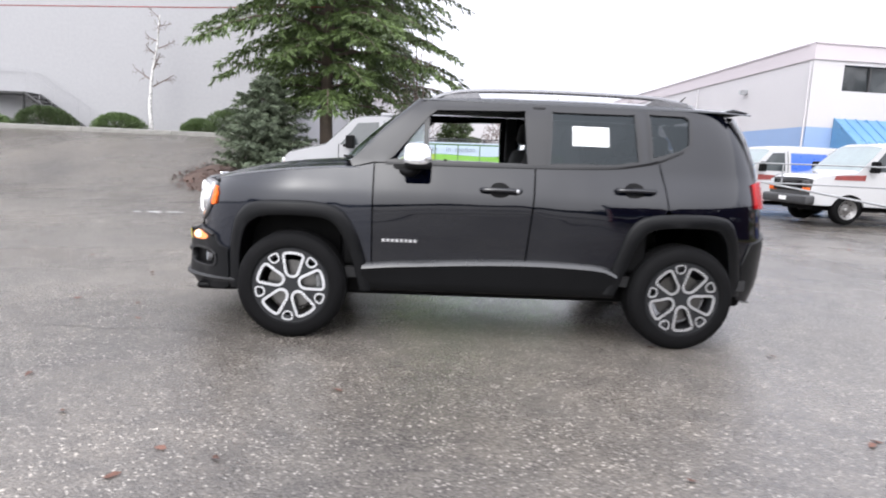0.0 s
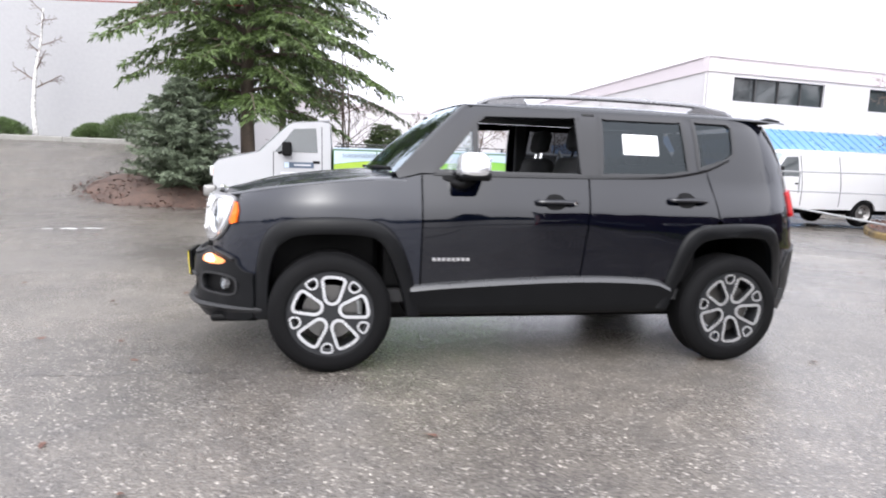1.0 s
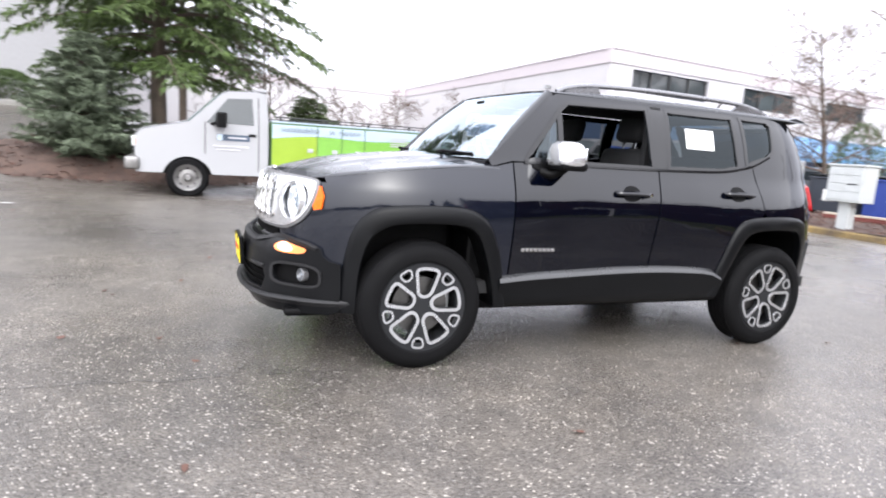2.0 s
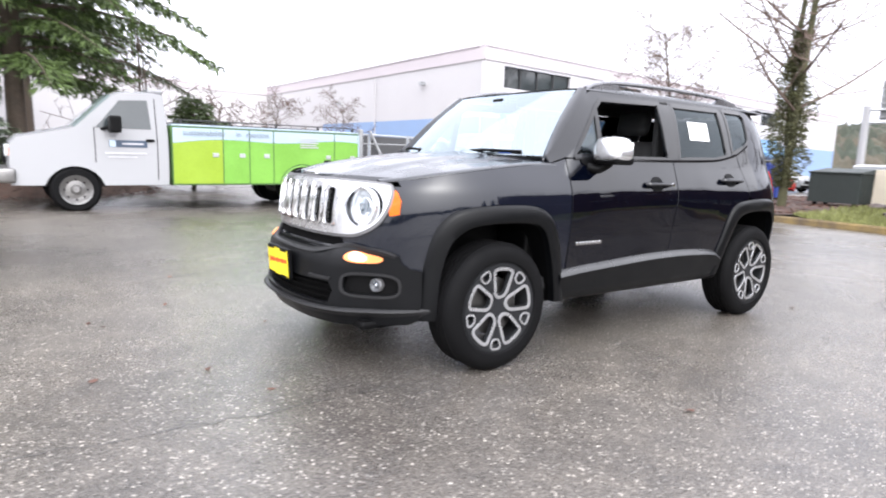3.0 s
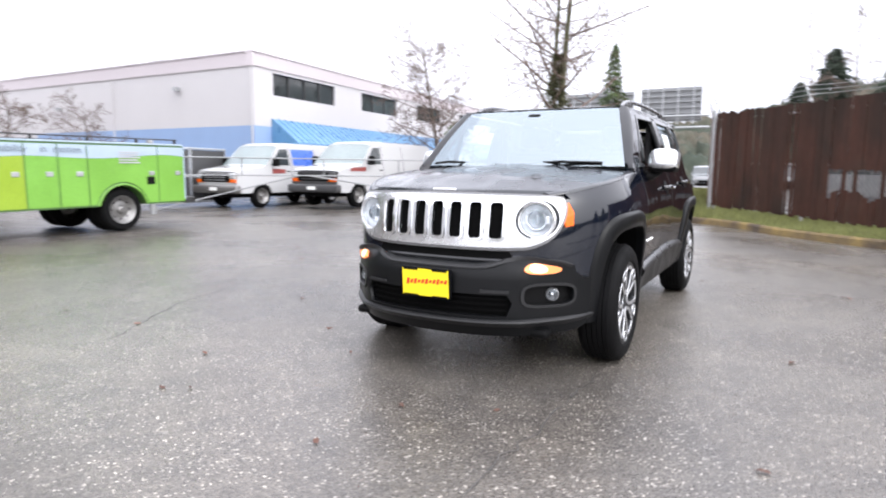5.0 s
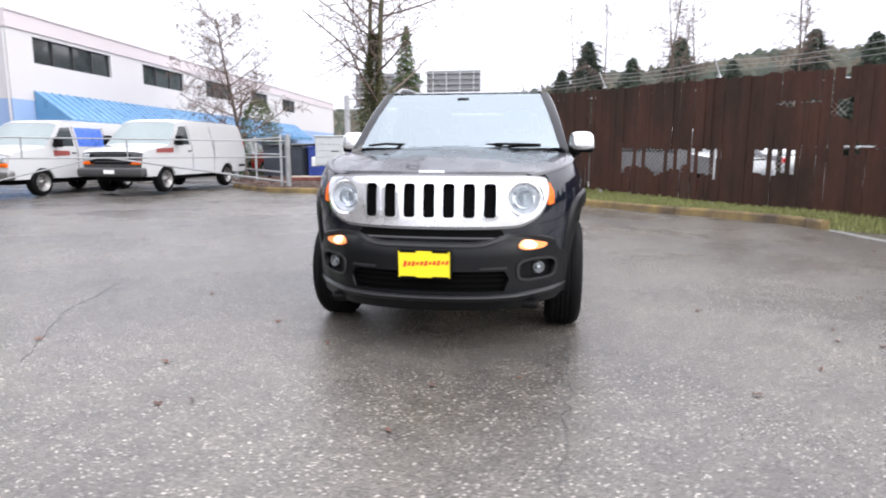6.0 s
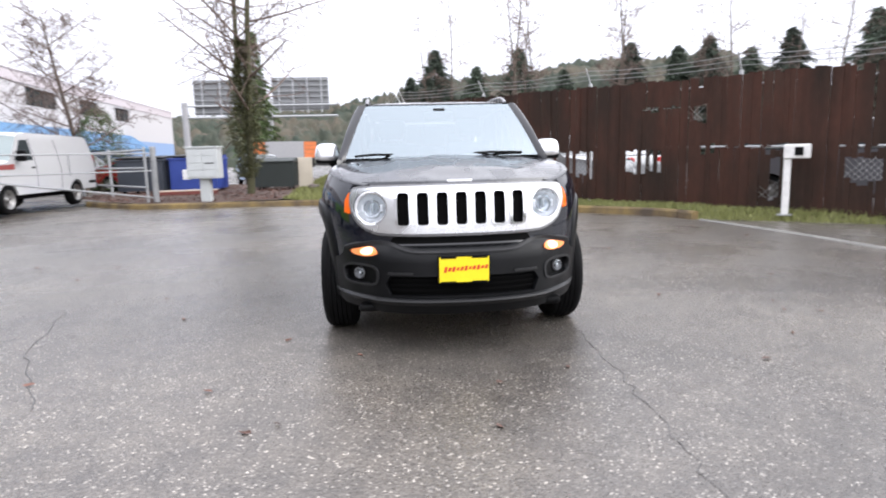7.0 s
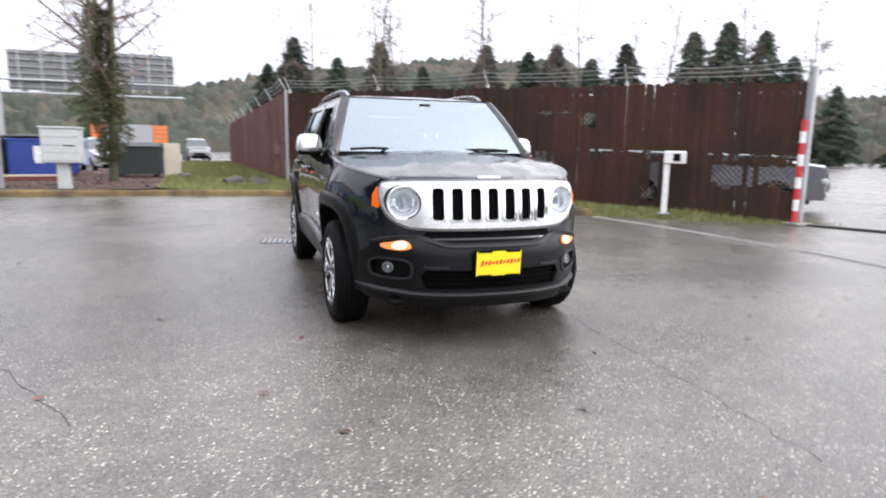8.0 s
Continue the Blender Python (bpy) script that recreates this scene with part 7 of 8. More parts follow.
def build_bare_tree(name, label, x, y, h, seed, bark=BARK, r=0.11, lean=0.0, forks=3, width=0.5, first=0.28, group="", levels=4, split=False, zig=0.10, fine=0.007):
    """A leafless tree: tapered trunk and branches that fork into fine twigs."""
    rng = random.Random(seed)
    tree = thing(name, label, "tree", pose(x, y, ground_z(x, y)), group=group)
    trunk, twig = Lines(), Lines()

    def grow(p, d, length, rad, level):
        pts = [p]
        for k in range(4):
            d = (d + Vector((rng.uniform(-1, 1), rng.uniform(-1, 1), rng.uniform(-0.4, 0.7))) * zig).normalized()
            pts.append(pts[-1] + d * length / 4)
        (trunk if level == 0 else twig).add(pts, rad, rad * (0.45 if level else 0.28), 8 if level == 0 else (5 if level == 1 else 3))
        if level >= levels:
            return
        n = (forks * 5, forks * 2 + 1, forks + 1, 3)[min(level, 3)]
        for j in range(n):
            s = (first if level == 0 else 0.2) + (1 - (first if level == 0 else 0.2)) * (j + rng.random()) / n
            k = min(int(s * 4), 3)
            q = pts[k].lerp(pts[k + 1], s * 4 - k)
            a = rng.uniform(0, 6.283) if level else j * 2.399 + rng.uniform(-0.3, 0.3)
            side = d.orthogonal().normalized()
            side = Matrix.Rotation(a, 3, d) @ side
            up = rng.uniform(0.25, 0.8)
            nd = (side + d * up).normalized()
            grow(q, nd, length * rng.uniform(0.30, 0.55) * (1.15 - 0.55 * s) * (width * 2 if level == 0 else 1), max(rad * (0.36 if level == 0 else 0.55) * (1.1 - 0.6 * s), fine), level + 1)

    grow(Vector((0, 0, -0.1)), Vector((lean, 0, 1)).normalized(), h, r, 0)
    if split:
        grow(Vector((0.02, 0.02, h * 0.17)), Vector((0.05, 0.10, 1)).normalized(), h * 0.80, r * 0.75, 0)
        grow(Vector((0.0, -0.02, h * 0.22)), Vector((-0.06, -0.14, 1)).normalized(), h * 0.62, r * 0.5, 0)
    sheet("trunk", trunk.v, trunk.f, bark, tree, smooth=True)
    tagged(sheet("branchwork", twig.v, twig.f, TWIG, tree), kind="stuff")
    return tree


def build_shrub(name, label, x, y, rx, ry, h, mat, seed, leaves=4200, size=0.085, z=None):
    """A clipped evergreen: stems inside and a shell of small leaves with an uneven outline."""
    rng = random.Random(seed)
    s = thing(name, label, "shrub", pose(x, y, ground_z(x, y) if z is None else z), group="evergreen shrubs")
    stems = Lines()
    for k in range(7):
        a = k * 0.9
        stems.add([(0.1 * math.cos(a), 0.1 * math.sin(a), -0.05), (0.3 * rx * math.cos(a), 0.3 * ry * math.sin(a), h * 0.5), (0.6 * rx * math.cos(a), 0.6 * ry * math.sin(a), h * 0.8)], 0.02, 0.006)
    sheet("stems", stems.v, stems.f, BARK, s)
    verts, faces = [], []
    for _ in range(leaves):
        u, a = rng.uniform(-0.15, 1), rng.uniform(0, 6.283)
        q = math.sqrt(max(1 - max(u, 0) ** 2.2, 0.0)) * (1 if u > 0 else 0.92)
        rr = rng.uniform(0.72, 1.04) * (1 + 0.13 * math.sin(3 * a + seed) + 0.08 * math.sin(7 * a + 5 * u))
        p = Vector((rx * q * rr * math.cos(a), ry * q * rr * math.sin(a), max(h * (0.12 + 0.86 * max(u, -0.1)) * (0.9 + 0.1 * rr), 0.02)))
        needle_fan(verts, faces, p, Vector((math.cos(a) * q, math.sin(a) * q, u + 0.3)), size, rng, 3)
    sheet("leaves", verts, faces, mat, s)
    return s


# the fir group on its bark island
def build_island():
    rng = random.Random(2)
    cx, cy, rx, ry = -3.75, 11.7, 2.85, 1.9
    verts, faces = [(cx, cy, 0.42 + ground_z(cx, cy))], []
    for k in range(1, 9):
        for j in range(40):
            a = 2 * math.pi * j / 40
            f = k / 8
            w = 1 + 0.10 * math.sin(2 * a + 1) + 0.05 * math.sin(5 * a)
            x, y = cx + rx * f * w * math.cos(a), cy + ry * f * w * math.sin(a)
            z = ground_z(x, y) + 0.36 * (1 - f ** 3) + (0.05 * rng.uniform(-1, 1) if k < 8 else -0.02)
            verts.append((x, y, z))
    for j in range(40):
        faces.append((0, 1 + j, 1 + (j + 1) % 40))
        for k in range(7):
            a, b = 1 + k * 40 + j, 1 + k * 40 + (j + 1) % 40
            faces.append((a, a + 40, b + 40, b))
    return tagged(sheet("bark_island", verts, faces, MULCH, smooth=True), "raised reddish bark mulch island under the firs", "planting bed", kind="structure")


build_island()


def build_island_litter():
    rng = random.Random(23)
    verts, faces = [], []
    for _ in range(2600):
        a, f = rng.uniform(0, 6.283), rng.random() ** 0.5 * 1.16
        x, y = -3.75 + 2.85 * f * math.cos(a), 11.7 + 1.9 * f * math.sin(a)
        z = ground_z(x, y) + 0.36 * max(1 - f ** 3, 0) + 0.02
        s, t = rng.uniform(0.025, 0.06), rng.uniform(0, 6.283)
        k = len(verts)
        for u, v in ((1, 0), (0, 0.5), (-1, 0), (0, -0.5)):
            verts.append((x + s * (u * math.cos(t) - v * math.sin(t)), y + s * (u * math.sin(t) + v * math.cos(t)), z + rng.uniform(0, 0.04)))
        faces.append((k, k + 1, k + 2, k + 3))
    tagged(sheet("leaf_litter", verts, faces, LITTER), "wet brown fallen leaves round the bark island", "leaves", kind="stuff")


build_island_litter()
build_conifer("fir_tree", "tall dark green fir with drooping branches", -3.1, 12.1, 13.0, 4.5, 2.0, NEEDLES, 3, limbs=118, twigs=44, size=0.17, droop=0.16, trunk=0.19, group="firs", taper=0.72, fan=6, skirt=0.62)
build_conifer("fir_tree", "slender dark green fir behind the taller one", -2.7, 19.6, 14.0, 4.3, 2.6, NEEDLES, 8, limbs=80, twigs=30, size=0.17, droop=0.15, trunk=0.14, group="firs", taper=0.55, fan=6)
build_conifer("juniper", "bushy blue-green spruce at the island's edge", -4.45, 11.1, 2.75, 1.45, 0.25, BLUE_NEEDLES, 5, limbs=100, twigs=26, size=0.12, droop=-0.25, trunk=0.06, taper=0.5, fan=7)
build_conifer("juniper", "low green juniper beside the fir trunks", 0.35, 12.4, 2.2, 1.3, 0.25, NEEDLES, 6, limbs=60, twigs=20, size=0.12, droop=-0.2, trunk=0.06, taper=0.5, fan=7)
build_bare_tree("bare_shrub", "leafless many-stemmed shrub beside the firs", -0.6, 12.6, 4.2, 21, r=0.045, width=0.5, first=0.15, levels=3, forks=2, split=True)

# shrubs and birch in front of the grey hall
for x, y, rx, h, sd in ((-13.8, 17.4, 0.95, 0.72, 1), (-11.2, 17.4, 0.80, 0.60, 2), (-8.4, 17.4, 0.50, 0.52, 3), (-7.2, 17.2, 0.85, 0.90, 4), (-15.9, 17.4, 0.9, 0.45, 5)):
    build_shrub("evergreen_shrub", "rounded clipped evergreen shrub before the grey hall", x, y, rx, 0.6, h, HEDGE, sd)
build_bare_tree("birch_tree", "leafless white-barked birch before the grey hall", -10.2, 17.7, 4.25, 34, bark=BIRCH, r=0.085, lean=-0.07, width=0.26, first=0.38, levels=3, forks=2, fine=0.006, zig=0.13)

# trees by the yellow kerb and the building
bed_tree = build_bare_tree("bare_tree", "tall leafless tree with ivy-clad mossy trunk in the bark bed", 13.0, 4.55, 10.5, 41, bark=MOSSY, r=0.12, width=0.33, first=0.18, levels=3, forks=4, split=True, zig=0.09, fine=0.009)
def grow_ivy(tree, z0, z1, wide, count, seed):
    """Ivy clumps climbing a trunk, thickest in the middle of their height."""
    rng = random.Random(seed)
    verts, faces = [], []
    for _ in range(count):
        f, a = rng.random(), rng.uniform(0, 6.283)
        r = wide * (0.25 + 0.75 * math.sin(math.pi * min(f + 0.12, 1.0))) * rng.uniform(0.25, 1.0) * (1 + 0.3 * math.sin(f * 17 + a))
        p = Vector((r * math.cos(a), r * math.sin(a), z0 + (z1 - z0) * f))
        needle_fan(verts, faces, p, Vector((math.cos(a), math.sin(a), rng.uniform(-0.6, 0.5))), 0.13, rng, 3)
    return sheet("ivy", verts, faces, IVY, tree, "olive green ivy round the trunk")


grow_ivy(bed_tree, 0.7, 4.6, 0.46, 2600, 5)
build_bare_tree("bare_tree", "leafless spreading tree before the white building", 20.8, 12.8, 6.9, 43, bark=BARK, r=0.11, width=0.50, first=0.20, levels=4, forks=5, fine=0.009, zig=0.14)
build_shrub("clipped_shrub", "brownish evergreen clump by the building", 22.6, 13.0, 1.3, 1.0, 3.6, HEDGE, 11, leaves=3000, size=0.12)
for x, y, h, sd in ((2.2, 17.0, 2.6, 51), (4.4, 18.5, 3.0, 52), (8.6, 21.0, 3.4, 53)):
    build_bare_tree("bare_shrub", "leafless reddish shrub beyond the yard", x, y, h, sd, r=0.05, width=0.55, first=0.1, levels=3, forks=4, fine=0.010)
build_conifer("spruce_tree", "narrow dark spruce before the sign gantry", 41.0, 9.9, 10.4, 2.4, 0.4, NEEDLES, 61, limbs=90, twigs=16, size=0.30, droop=0.2, taper=0.8, fan=5)


# rows of firs and bare trees far behind the fence
far = build_conifer("distant_fir", "distant dark fir beyond the fence", 56.0, -4.4, 11.5, 4.5, 0.6, DARK_NEEDLES, 71, limbs=115, twigs=18, size=0.5, droop=0.1, taper=0.72, group="distant firs", fan=5)
for x, y, s in ((55, -8.3, 0.85), (54, -12.3, 0.98), (58, -2.0, 0.8), (56, -24.0, 1.05), (52, -38.5, 1.1), (50, -45.5, 1.22), (49, -49.0, 1.32), (48, -53.0, 1.25), (46, -55.0, 1.0), (45, -60.5, 0.75), (62, -19.0, 0.9), (60, -31, 1.08), (57, -32.8, 1.12), (56, -36.7, 1.0), (38, -66, 1.1), (30, -70, 1.2), (20, -74, 1.2)):
    copy_thing(far, pose(x, y, 0, 0, 0, 40 * x) @ Matrix.Scale(s, 4))
thin = build_bare_tree("distant_bare_tree", "tall thin leafless tree beyond the fence", 44.0, -10.0, 15.0, 81, r=0.11, width=0.20, first=0.22, levels=3, forks=3, fine=0.021, group="distant bare trees")
for k in range(22):
    copy_thing(thin, pose(46 + 9 * math.sin(k * 2.1), -3.0 - 2.7 * k, 0, 0, 0, 77 * k) @ Matrix.Scale(0.8 + 0.35 * ((k * 37) % 10) / 10, 4))


def build_hill():
    """A wooded ridge that closes the view, with the crowns of its trees standing on it."""
    rng = random.Random(7)
    def crest(a):
        return curve_at([(-180, 6), (-155, 6), (-130, 6), (-110, 6), (-90, 6), (-75, 9), (-66, 13), (-58, 16), (-52, 14), (-44, 14), (-37, 16), (-33, 23), (-29, 29), (-25, 28), (-19, 29), (-14, 26), (-6, 24), (2, 18), (10, 14), (20, 12), (30, 11), (60, 10), (120, 8), (180, 5)], a)
    profile = [(120, 0.0), (150, 0.35), (185, 0.8), (215, 1.0), (260, 0.9), (330, 0.5), (420, 0.0)]
    verts, faces = [], []
    angles = np.arange(-180, 180.1, 2.0)
    for a in angles:
        for d, f in profile:
            c, s = math.cos(radians(a)), math.sin(radians(a))
            verts.append((d * c, d * s, crest(a) * f * (1 + 0.05 * rng.uniform(-1, 1)) - 0.5))
    n = len(profile)
    for i in range(len(angles) - 1):
        for k in range(n - 1):
            faces.append((i * n + k, i * n + k + 1, (i + 1) * n + k + 1, (i + 1) * n + k))
    tagged(sheet("wooded_hill", verts, faces, HILL, smooth=True), "low wooded winter hill in the distance", "hill", kind="structure")
    # crowns: a fine canopy raised over many round and pointed trees
    az, rad = np.arange(-150, 70, 0.28), np.arange(121, 226, 1.5)
    ground = np.array([[crest(a) * curve_at(profile, d) for d in rad] for a in az])
    canopy = np.full(ground.shape, -1.0)
    for _ in range(11000):
        a, d = rng.uniform(-149, 69), rng.uniform(123, 224)
        h, w = rng.uniform(2.0, 5.0), rng.uniform(1.5, 3.2)
        pointed = rng.random() < 0.4
        if pointed:
            h, w = h * 1.35, w * 0.75
        da = math.degrees(w / d)
        i0, i1 = np.searchsorted(az, a - da), np.searchsorted(az, a + da)
        j0, j1 = np.searchsorted(rad, d - w), np.searchsorted(rad, d + w)
        if i1 <= i0 or j1 <= j0:
            continue
        uu, vv = np.meshgrid((az[i0:i1] - a) / da, (rad[j0:j1] - d) / w, indexing="ij")
        q = np.clip(1 - np.hypot(uu, vv), 0, 1)
        canopy[i0:i1, j0:j1] = np.maximum(canopy[i0:i1, j0:j1], h * (q if pointed else q ** 0.45) - 0.6)
    rough = np.random.default_rng(3).uniform(-0.35, 0.35, ground.shape)
    z = ground + canopy + rough
    ca, sa = np.cos(np.radians(az))[:, None], np.sin(np.radians(az))[:, None]
    grid = np.stack([rad * ca, rad * sa, z], -1).reshape(-1, 3)
    m = len(rad)
    tf = [(i * m + k, i * m + k + 1, (i + 1) * m + k + 1, (i + 1) * m + k) for i in range(len(az) - 1) for k in range(m - 1)]
    tagged(sheet("hill_woods", grid.tolist(), tf, HILL_TREES, smooth=True), "brown and green winter woods on the hill", "trees", kind="stuff")


build_hill()


SIGN_BACK = material("weathered_sign_back", (0.21, 0.215, 0.22), rough=0.6, metal=0.2, vary=0.2, scale=0.7)


def build_gantry():
    """Backs of two highway sign boards on a steel gantry."""
    g = thing("sign_gantry", "grey backs of two large highway signs on a gantry", "road sign", pose(70, 7.3, 0, 0, 0, 0))
    for y0, y1, z0, z1 in ((0.0, 6.6, 7.0, 10.8), (7.4, 15.6, 6.6, 10.6)):
        board = part("sign_board", boxed(-0.05, 0.05, y0, y1, z0, z1), SIGN_BACK, g)
        for k in range(6):
            z = z0 + 0.3 + (z1 - z0 - 0.6) * k / 5
            part("rib", boxed(-0.26, -0.051, y0, y1, z - 0.07, z + 0.07), GATE_GREY, board)
        for k in range(4):
            y = y0 + (y1 - y0) * (k + 0.5) / 4
            part("upright", boxed(-0.32, -0.18, y - 0.07, y + 0.07, z0 - 0.3, z1 + 0.2), STEEL, board)
    for z in (6.3, 7.6):
        part("beam", tubed([(-0.5, -1, z), (-0.5, 17, z)], 0.12, 8), STEEL, g)
    for y in (6.9, 16.6):
        part("column", tubed([(-0.5, y, 0), (-0.5, y, 8.0)], 0.35, 12), GREY_WALL, g)
    return g


build_gantry()

# ---- things in the yard ----
BLUE_BIN = material("blue_bin_steel", (0.03, 0.06, 0.28), rough=0.45, vary=0.2, scale=4)
NAVY_BIN = material("dark_bin_steel", (0.035, 0.042, 0.055), rough=0.5, vary=0.25, scale=4)
GREEN_BIN = material("dark_green_mesh", (0.025, 0.032, 0.030), rough=0.7, vary=0.25, scale=5)
BEIGE = material("beige_board", (0.55, 0.49, 0.40), rough=0.7, vary=0.1, scale=3)
CABINET = material("grey_cabinet_enamel", (0.46, 0.48, 0.48), rough=0.4, vary=0.1, scale=4)
CRACK = material("dark_crack_filler", (0.055, 0.053, 0.051), rough=0.5, vary=0.3)
MARKING = material("worn_road_paint", (0.55, 0.55, 0.54), rough=0.6, vary=0.35, scale=9)


def build_skip(name, label, m, long, deep, high, mat, lid=True, sticker=False):
    s = thing(name, label, "dumpster", m, group="dumpsters")
    bm = prism(bmesh.new(), [(-long / 2, 0.14), (long / 2, 0.14), (long / 2, high), (-long / 2, high * 0.9)], -deep / 2, deep / 2, bevel=0.015)
    part("body", bm, mat, s)
    for k in range(5):
        x = -long / 2 + long * (k + 0.5) / 5
        for sg in (1, -1):
            part("rib", boxed(x - 0.03, x + 0.03, sg * deep / 2 - 0.03, sg * deep / 2 + 0.03, 0.16, high * 0.88, 0.008), mat, s)
    part("rim", boxed(-long / 2 - 0.03, long / 2 + 0.03, -deep / 2 - 0.04, deep / 2 + 0.04, high * 0.86, high * 0.90, 0.01), mat, s)
    if lid:
        part("lid", boxed(-long / 2, long / 2, -deep / 2 - 0.02, deep / 2 + 0.02, 0, 0.035, 0.012, pose(0, 0, high * 0.955, 0, -3, 0)), BLACK_PLASTIC, s)
    if sticker:
        part("sticker", boxed(-long / 2 - 0.008, -long / 2 - 0.003, -0.26, 0.10, 0.55, 0.95), PAPER, s, "white label with orange corner")
    for x in (-long / 2 + 0.15, long / 2 - 0.15):
        for y in (-deep / 2 + 0.15, deep / 2 - 0.15):
            part("castor", lathe(bmesh.new(), [(0, -0.03), (0.08, -0.03), (0.08, 0.03), (0, 0.03)], 14, pose(x, y, 0.08, 90)), BLACK_PLASTIC, s)
    return s


build_skip("dumpster", "blue steel dumpster with a white label", pose(15.6, 6.75, 0.16), 1.3, 1.5, 1.28, BLUE_BIN, sticker=True)
build_skip("dumpster", "dark navy steel dumpster beside the blue one", pose(15.4, 8.35, 0.16), 1.3, 1.4, 1.25, NAVY_BIN)
build_skip("dumpster", "low dark green screened bin beside the bare tree", pose(15.8, 4.28, 0.16), 1.0, 1.30, 1.10, GREEN_BIN, lid=False)
board = part("leaning_board", boxed(-0.03, 0.03, -0.24, 0.24, 0.0, 1.05, 0.008), BEIGE, None)
board.matrix_world = pose(16.0, 3.32, 0.2, 0, 4, 6)
tagged(board, "upright pale beige board beside the dark bin", "board")


def build_cabinet():
    c = thing("mail_cabinet", "pale grey box cabinet on a pedestal behind the kerb", "cabinet", pose(10.95, 5.22, 0.11))
    part("pedestal", boxed(-0.11, 0.11, -0.13, 0.13, 0.0, 0.66, 0.015), CABINET, c)
    body = part("body", boxed(-0.24, 0.24, -0.40, 0.38, 0.64, 1.42, 0.015), CABINET, c)
    part("roof", boxed(-0.27, 0.27, -0.43, 0.41, 1.42, 1.46, 0.01), CABINET, c)
    for k in range(2):
        for j in range(4):
            y0, z0 = -0.37 + 0.37 * k, 0.69 + 0.178 * j
            part("door", boxed(-0.252, -0.241, y0, y0 + 0.355, z0, z0 + 0.165, 0.004), CABINET, body)
    part("slot", boxed(-0.256, -0.2535, -0.30, -0.08, 1.02, 1.045), BLACK_PLASTIC, body)
    part("side_box", boxed(-0.10, 0.12, 0.385, 0.55, 0.62, 0.88, 0.015), PAPER, c)
    part("foot", boxed(-0.2, 0.2, -0.22, 0.22, -0.05, 0.03, 0.01), CONCRETE, c)
    return c


build_cabinet()


def build_rock(x, y, s, seed):
    rng = random.Random(seed)
    bm = bmesh.new()
    bmesh.ops.create_icosphere(bm, subdivisions=3, radius=1.0)
    for v in bm.verts:
        n = noise.noise(v.co * 1.3 + Vector((seed, 0, 0))) * 0.35 + noise.noise(v.co * 4 + Vector((0, seed, 0))) * 0.10
        v.co = v.co * (1 + n)
        v.co.x *= s * 0.9
        v.co.y *= s * 1.35
        v.co.z *= s * 0.55
    ob = part("boulder", bm, ROCK, None, smooth=True, angle=50)
    ob.matrix_world = pose(x, y, verge_z(x, y) + s * 0.2, 0, 0, rng.uniform(0, 360))
    return tagged(ob, "rounded grey brown boulder on the grass", "rock", group="boulders")


for x, y, s, sd in ((11.7, 1.45, 0.26, 1), (11.5, 0.85, 0.22, 2), (14.6, 2.9, 0.24, 3), (13.2, 0.9, 0.20, 6)):
    build_rock(x, y, s, sd)


def timber_stack():
    t = thing("timber_stack", "weathered planks lying on the bark bed", "timber", pose(13.6, 6.6, 0.16, 0, 0, 14))
    for k in range(4):
        part("plank", boxed(-0.10 + 0.02 * k, 0.10 + 0.02 * k, -0.9, 0.9, 0.05 * k, 0.05 * k + 0.042, 0.005), BEIGE if k == 3 else RUST, t)
    return t


timber_stack()


# outside stair of the grey hall
def build_stair():
    s = thing("outside_stair", "steel outside stair with landing on the grey hall", "stair", pose(-12.85, 18.3, 1.60))
    for k in range(8):
        part("tread", boxed(-0.22 * k - 0.26, -0.22 * k, -0.45, 0.45, 0.155 * k, 0.155 * k + 0.04), DARK_STEEL, s)
    for y in (-0.45, 0.45):
        part("stringer", tubed([(0.05, y, -0.02), (-1.85, y, 1.27)], 0.06, 6), DARK_STEEL, s)
        part("handrail", tubed([(0.0, y, 0.85), (-1.85, y, 2.1), (-3.8, y, 2.1)], 0.011, 6), GREY_WALL, s)
        for k in range(5):
            part("baluster", tubed([(-0.42 * k - 0.05, y, 0.25 * k + 0.05), (-0.42 * k - 0.05, y, 0.27 * k + 0.87)], 0.007, 5), GREY_WALL, s)
    part("landing", boxed(-3.9, -1.8, -0.5, 0.5, 1.22, 1.30), DARK_STEEL, s)
    part("door", boxed(-3.3, -2.35, 0.93, 1.0, 1.32, 3.35), CABINET, s)
    for x in (-3.8, -1.9):
        part("support", tubed([(x, -0.4, -0.2), (x, -0.4, 1.22)], 0.05, 6), DARK_STEEL, s)
    return s


build_stair()
kerb_run("kerb", [(-30, 16.6), (-18, 16.6), (-6, 16.5)], CONCRETE, "pale concrete kerb before the grey hall", length=3.0)
wire = part("overhead_cable", tubed([(-40, 17.0, 6.1), (-20, 15.8, 5.42), (-13.5, 15.0, 5.21), (-6.8, 13.0, 5.01), (-3.1, 12.1, 5.0)], 0.017, 5), RUSTY_RED, None)
tagged(wire, "thin dark red overhead cable running into the firs", "cable")


# ---- marks and fallen leaves on the asphalt ----
def strip(verts, faces, pts, width, rng, z=0.003):
    for i, (x, y) in enumerate(pts):
        a, b = pts[max(i - 1, 0)], pts[min(i + 1, len(pts) - 1)]
        d = Vector((b[0] - a[0], b[1] - a[1])).normalized()
        w = width * rng.uniform(0.4, 1.3)
        k = len(verts)
        verts += [(x - d.y * w, y + d.x * w, ground_z(x, y) + z), (x + d.y * w, y - d.x * w, ground_z(x, y) + z)]
        if i:
            faces.append((k - 2, k - 1, k + 1, k))


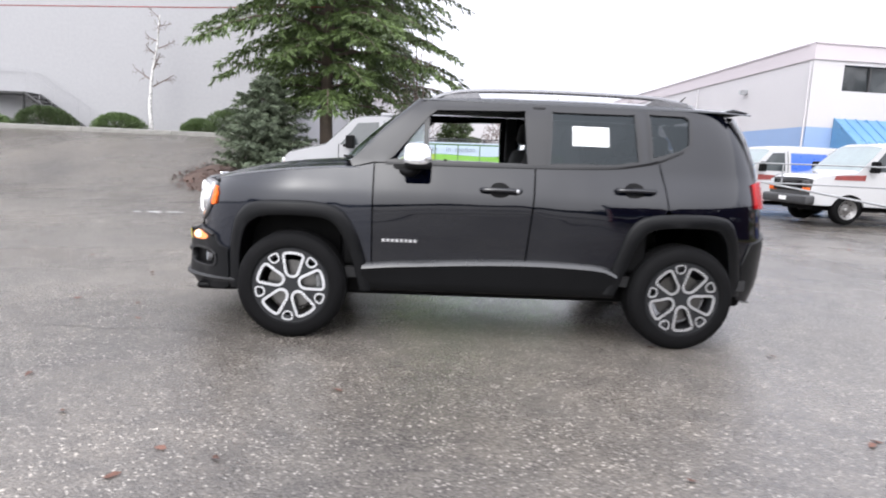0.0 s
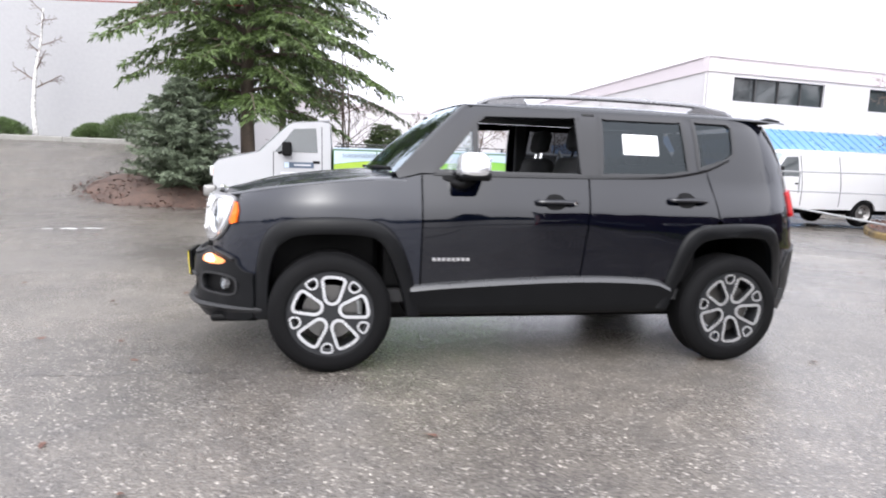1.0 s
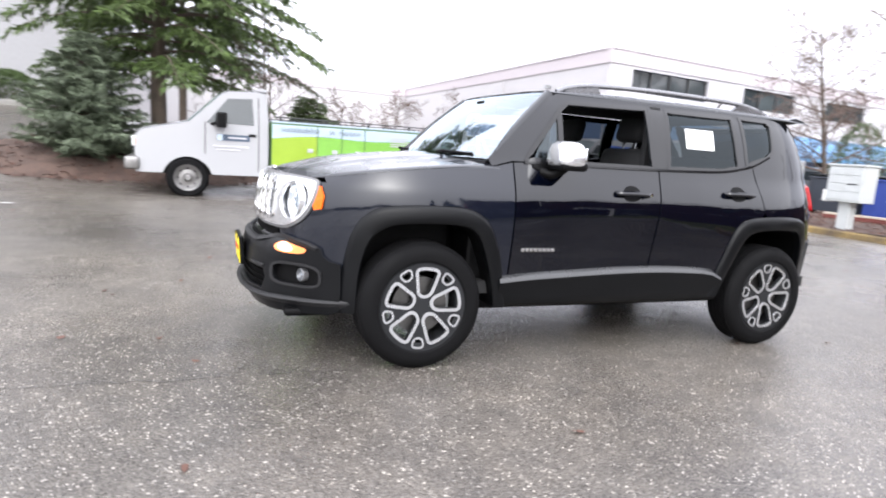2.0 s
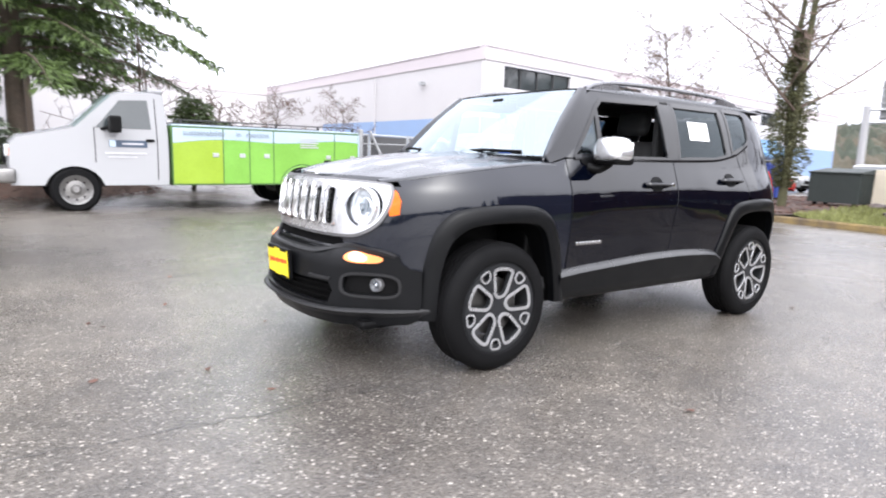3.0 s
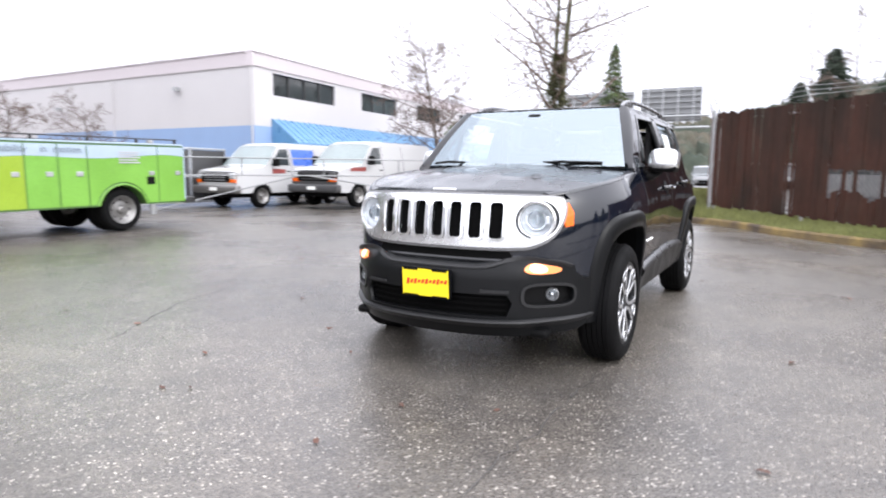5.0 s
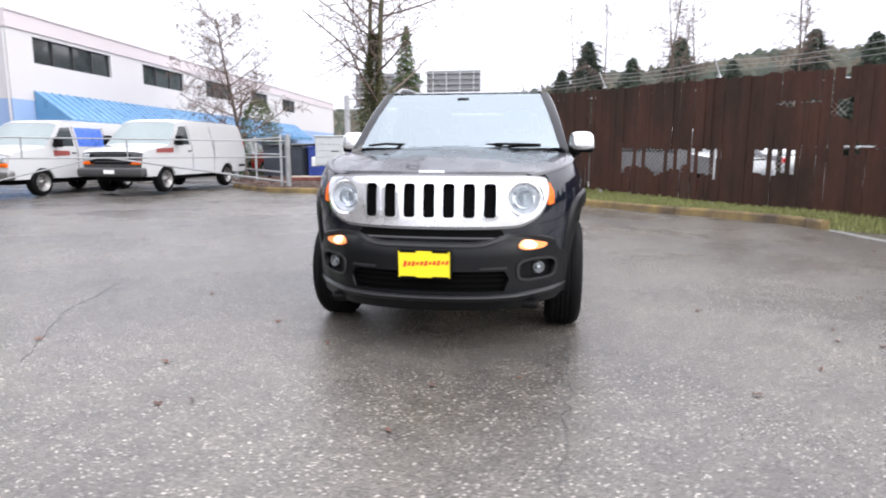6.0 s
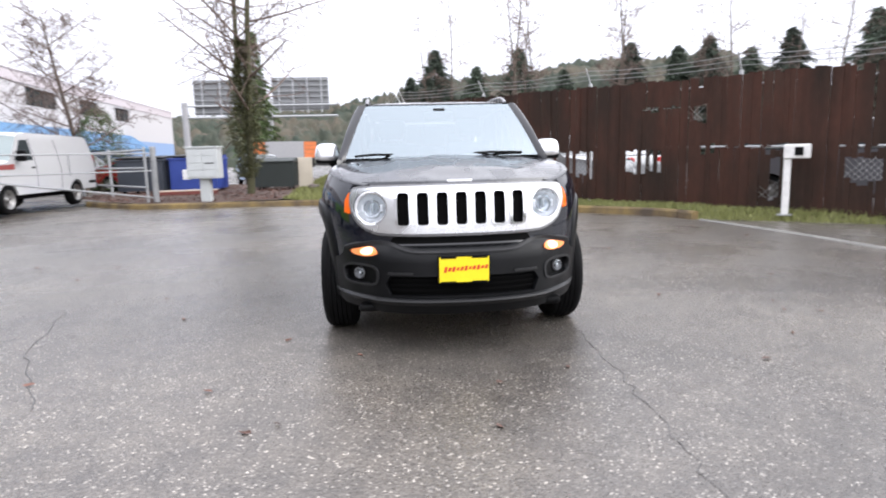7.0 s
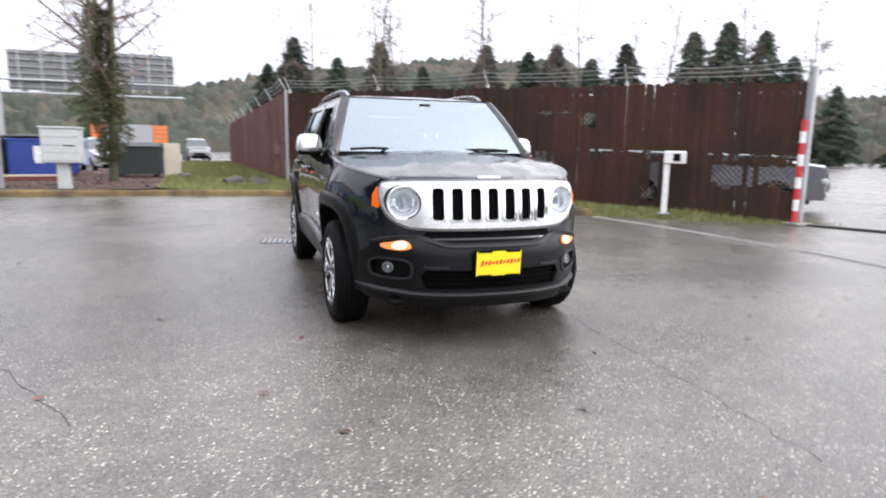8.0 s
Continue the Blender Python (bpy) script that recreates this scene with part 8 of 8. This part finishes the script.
def build_cracks():
    rng = random.Random(12)
    verts, faces = [], []
    for line in ([(-1.7, -0.78), (-2.4, -0.77), (-3.2, -0.71), (-3.9, -0.66)], [(2.2, -1.6), (2.9, -1.2), (3.6, -1.25), (4.4, -0.9)], [(-2.6, 2.2), (-1.6, 2.8), (-0.4, 3.1)], [(-4.4, 3.2), (-3.6, 2.9), (-2.9, 3.3)]):
        pts = []
        for a, b in zip(line, line[1:]):
            for k in range(9):
                f = k / 9
                pts.append((a[0] + (b[0] - a[0]) * f + rng.uniform(-0.025, 0.025), a[1] + (b[1] - a[1]) * f + rng.uniform(-0.025, 0.025)))
        strip(verts, faces, pts, 0.0032, rng)
    tagged(sheet("pavement_cracks", verts, faces, CRACK), "thin dark cracks wandering across the asphalt", "cracks", kind="stuff")


def build_markings():
    rng = random.Random(13)
    verts, faces = [], []
    for x0, x1, y in ((-5.52, -5.36, 6.06), (-5.28, -5.03, 6.10), (-4.97, -4.68, 6.16)):
        pts = [(x0 + (x1 - x0) * k / 5, y + rng.uniform(-0.02, 0.02)) for k in range(6)]
        strip(verts, faces, pts, 0.05, rng, 0.004)
    tagged(sheet("road_marking", verts, faces, MARKING), "worn broken white paint marks on the asphalt", "road marking", kind="structure")


def build_leaves():
    rng = random.Random(14)
    verts, faces = [], []
    for k in range(210):
        x, y = rng.uniform(-6, 9), rng.uniform(-4.6, 7)
        if k > 120:
            x, y = rng.uniform(5.0, 10.0), rng.uniform(-2.5, 6.0)
        s, a = rng.uniform(0.015, 0.036), rng.uniform(0, 6.28)
        z = ground_z(x, y) + 0.004
        i = len(verts)
        outline = [(1.0, 0.0), (0.35, 0.42), (-0.5, 0.36), (-0.95, 0.0), (-0.45, -0.4), (0.4, -0.36)]
        for u, v in outline:
            verts.append((x + s * (u * math.cos(a) - v * math.sin(a)), y + s * (u * math.sin(a) + v * math.cos(a)), z + rng.uniform(0, 0.012)))
        faces.append(tuple(range(i, i + 6)))
    tagged(sheet("fallen_leaves", verts, faces, LITTER), "scattered wet reddish fallen leaves on the asphalt", "leaves", kind="stuff")


build_cracks()
build_markings()
build_leaves()


def build_drain():
    d = thing("drain_grate", "dark cast-iron drain grate set in the asphalt", "drain", pose(2.5, 0.97, 0.0, 0, 0, 78))
    part("frame", boxed(-0.24, 0.24, -0.17, 0.17, -0.03, 0.006, 0.004), DARK_STEEL, d)
    for k in range(7):
        x = -0.195 + 0.065 * k
        part("bar", boxed(x - 0.012, x + 0.012, -0.15, 0.15, 0.0065, 0.014, 0.002), STEEL, d)
    return d


build_drain()
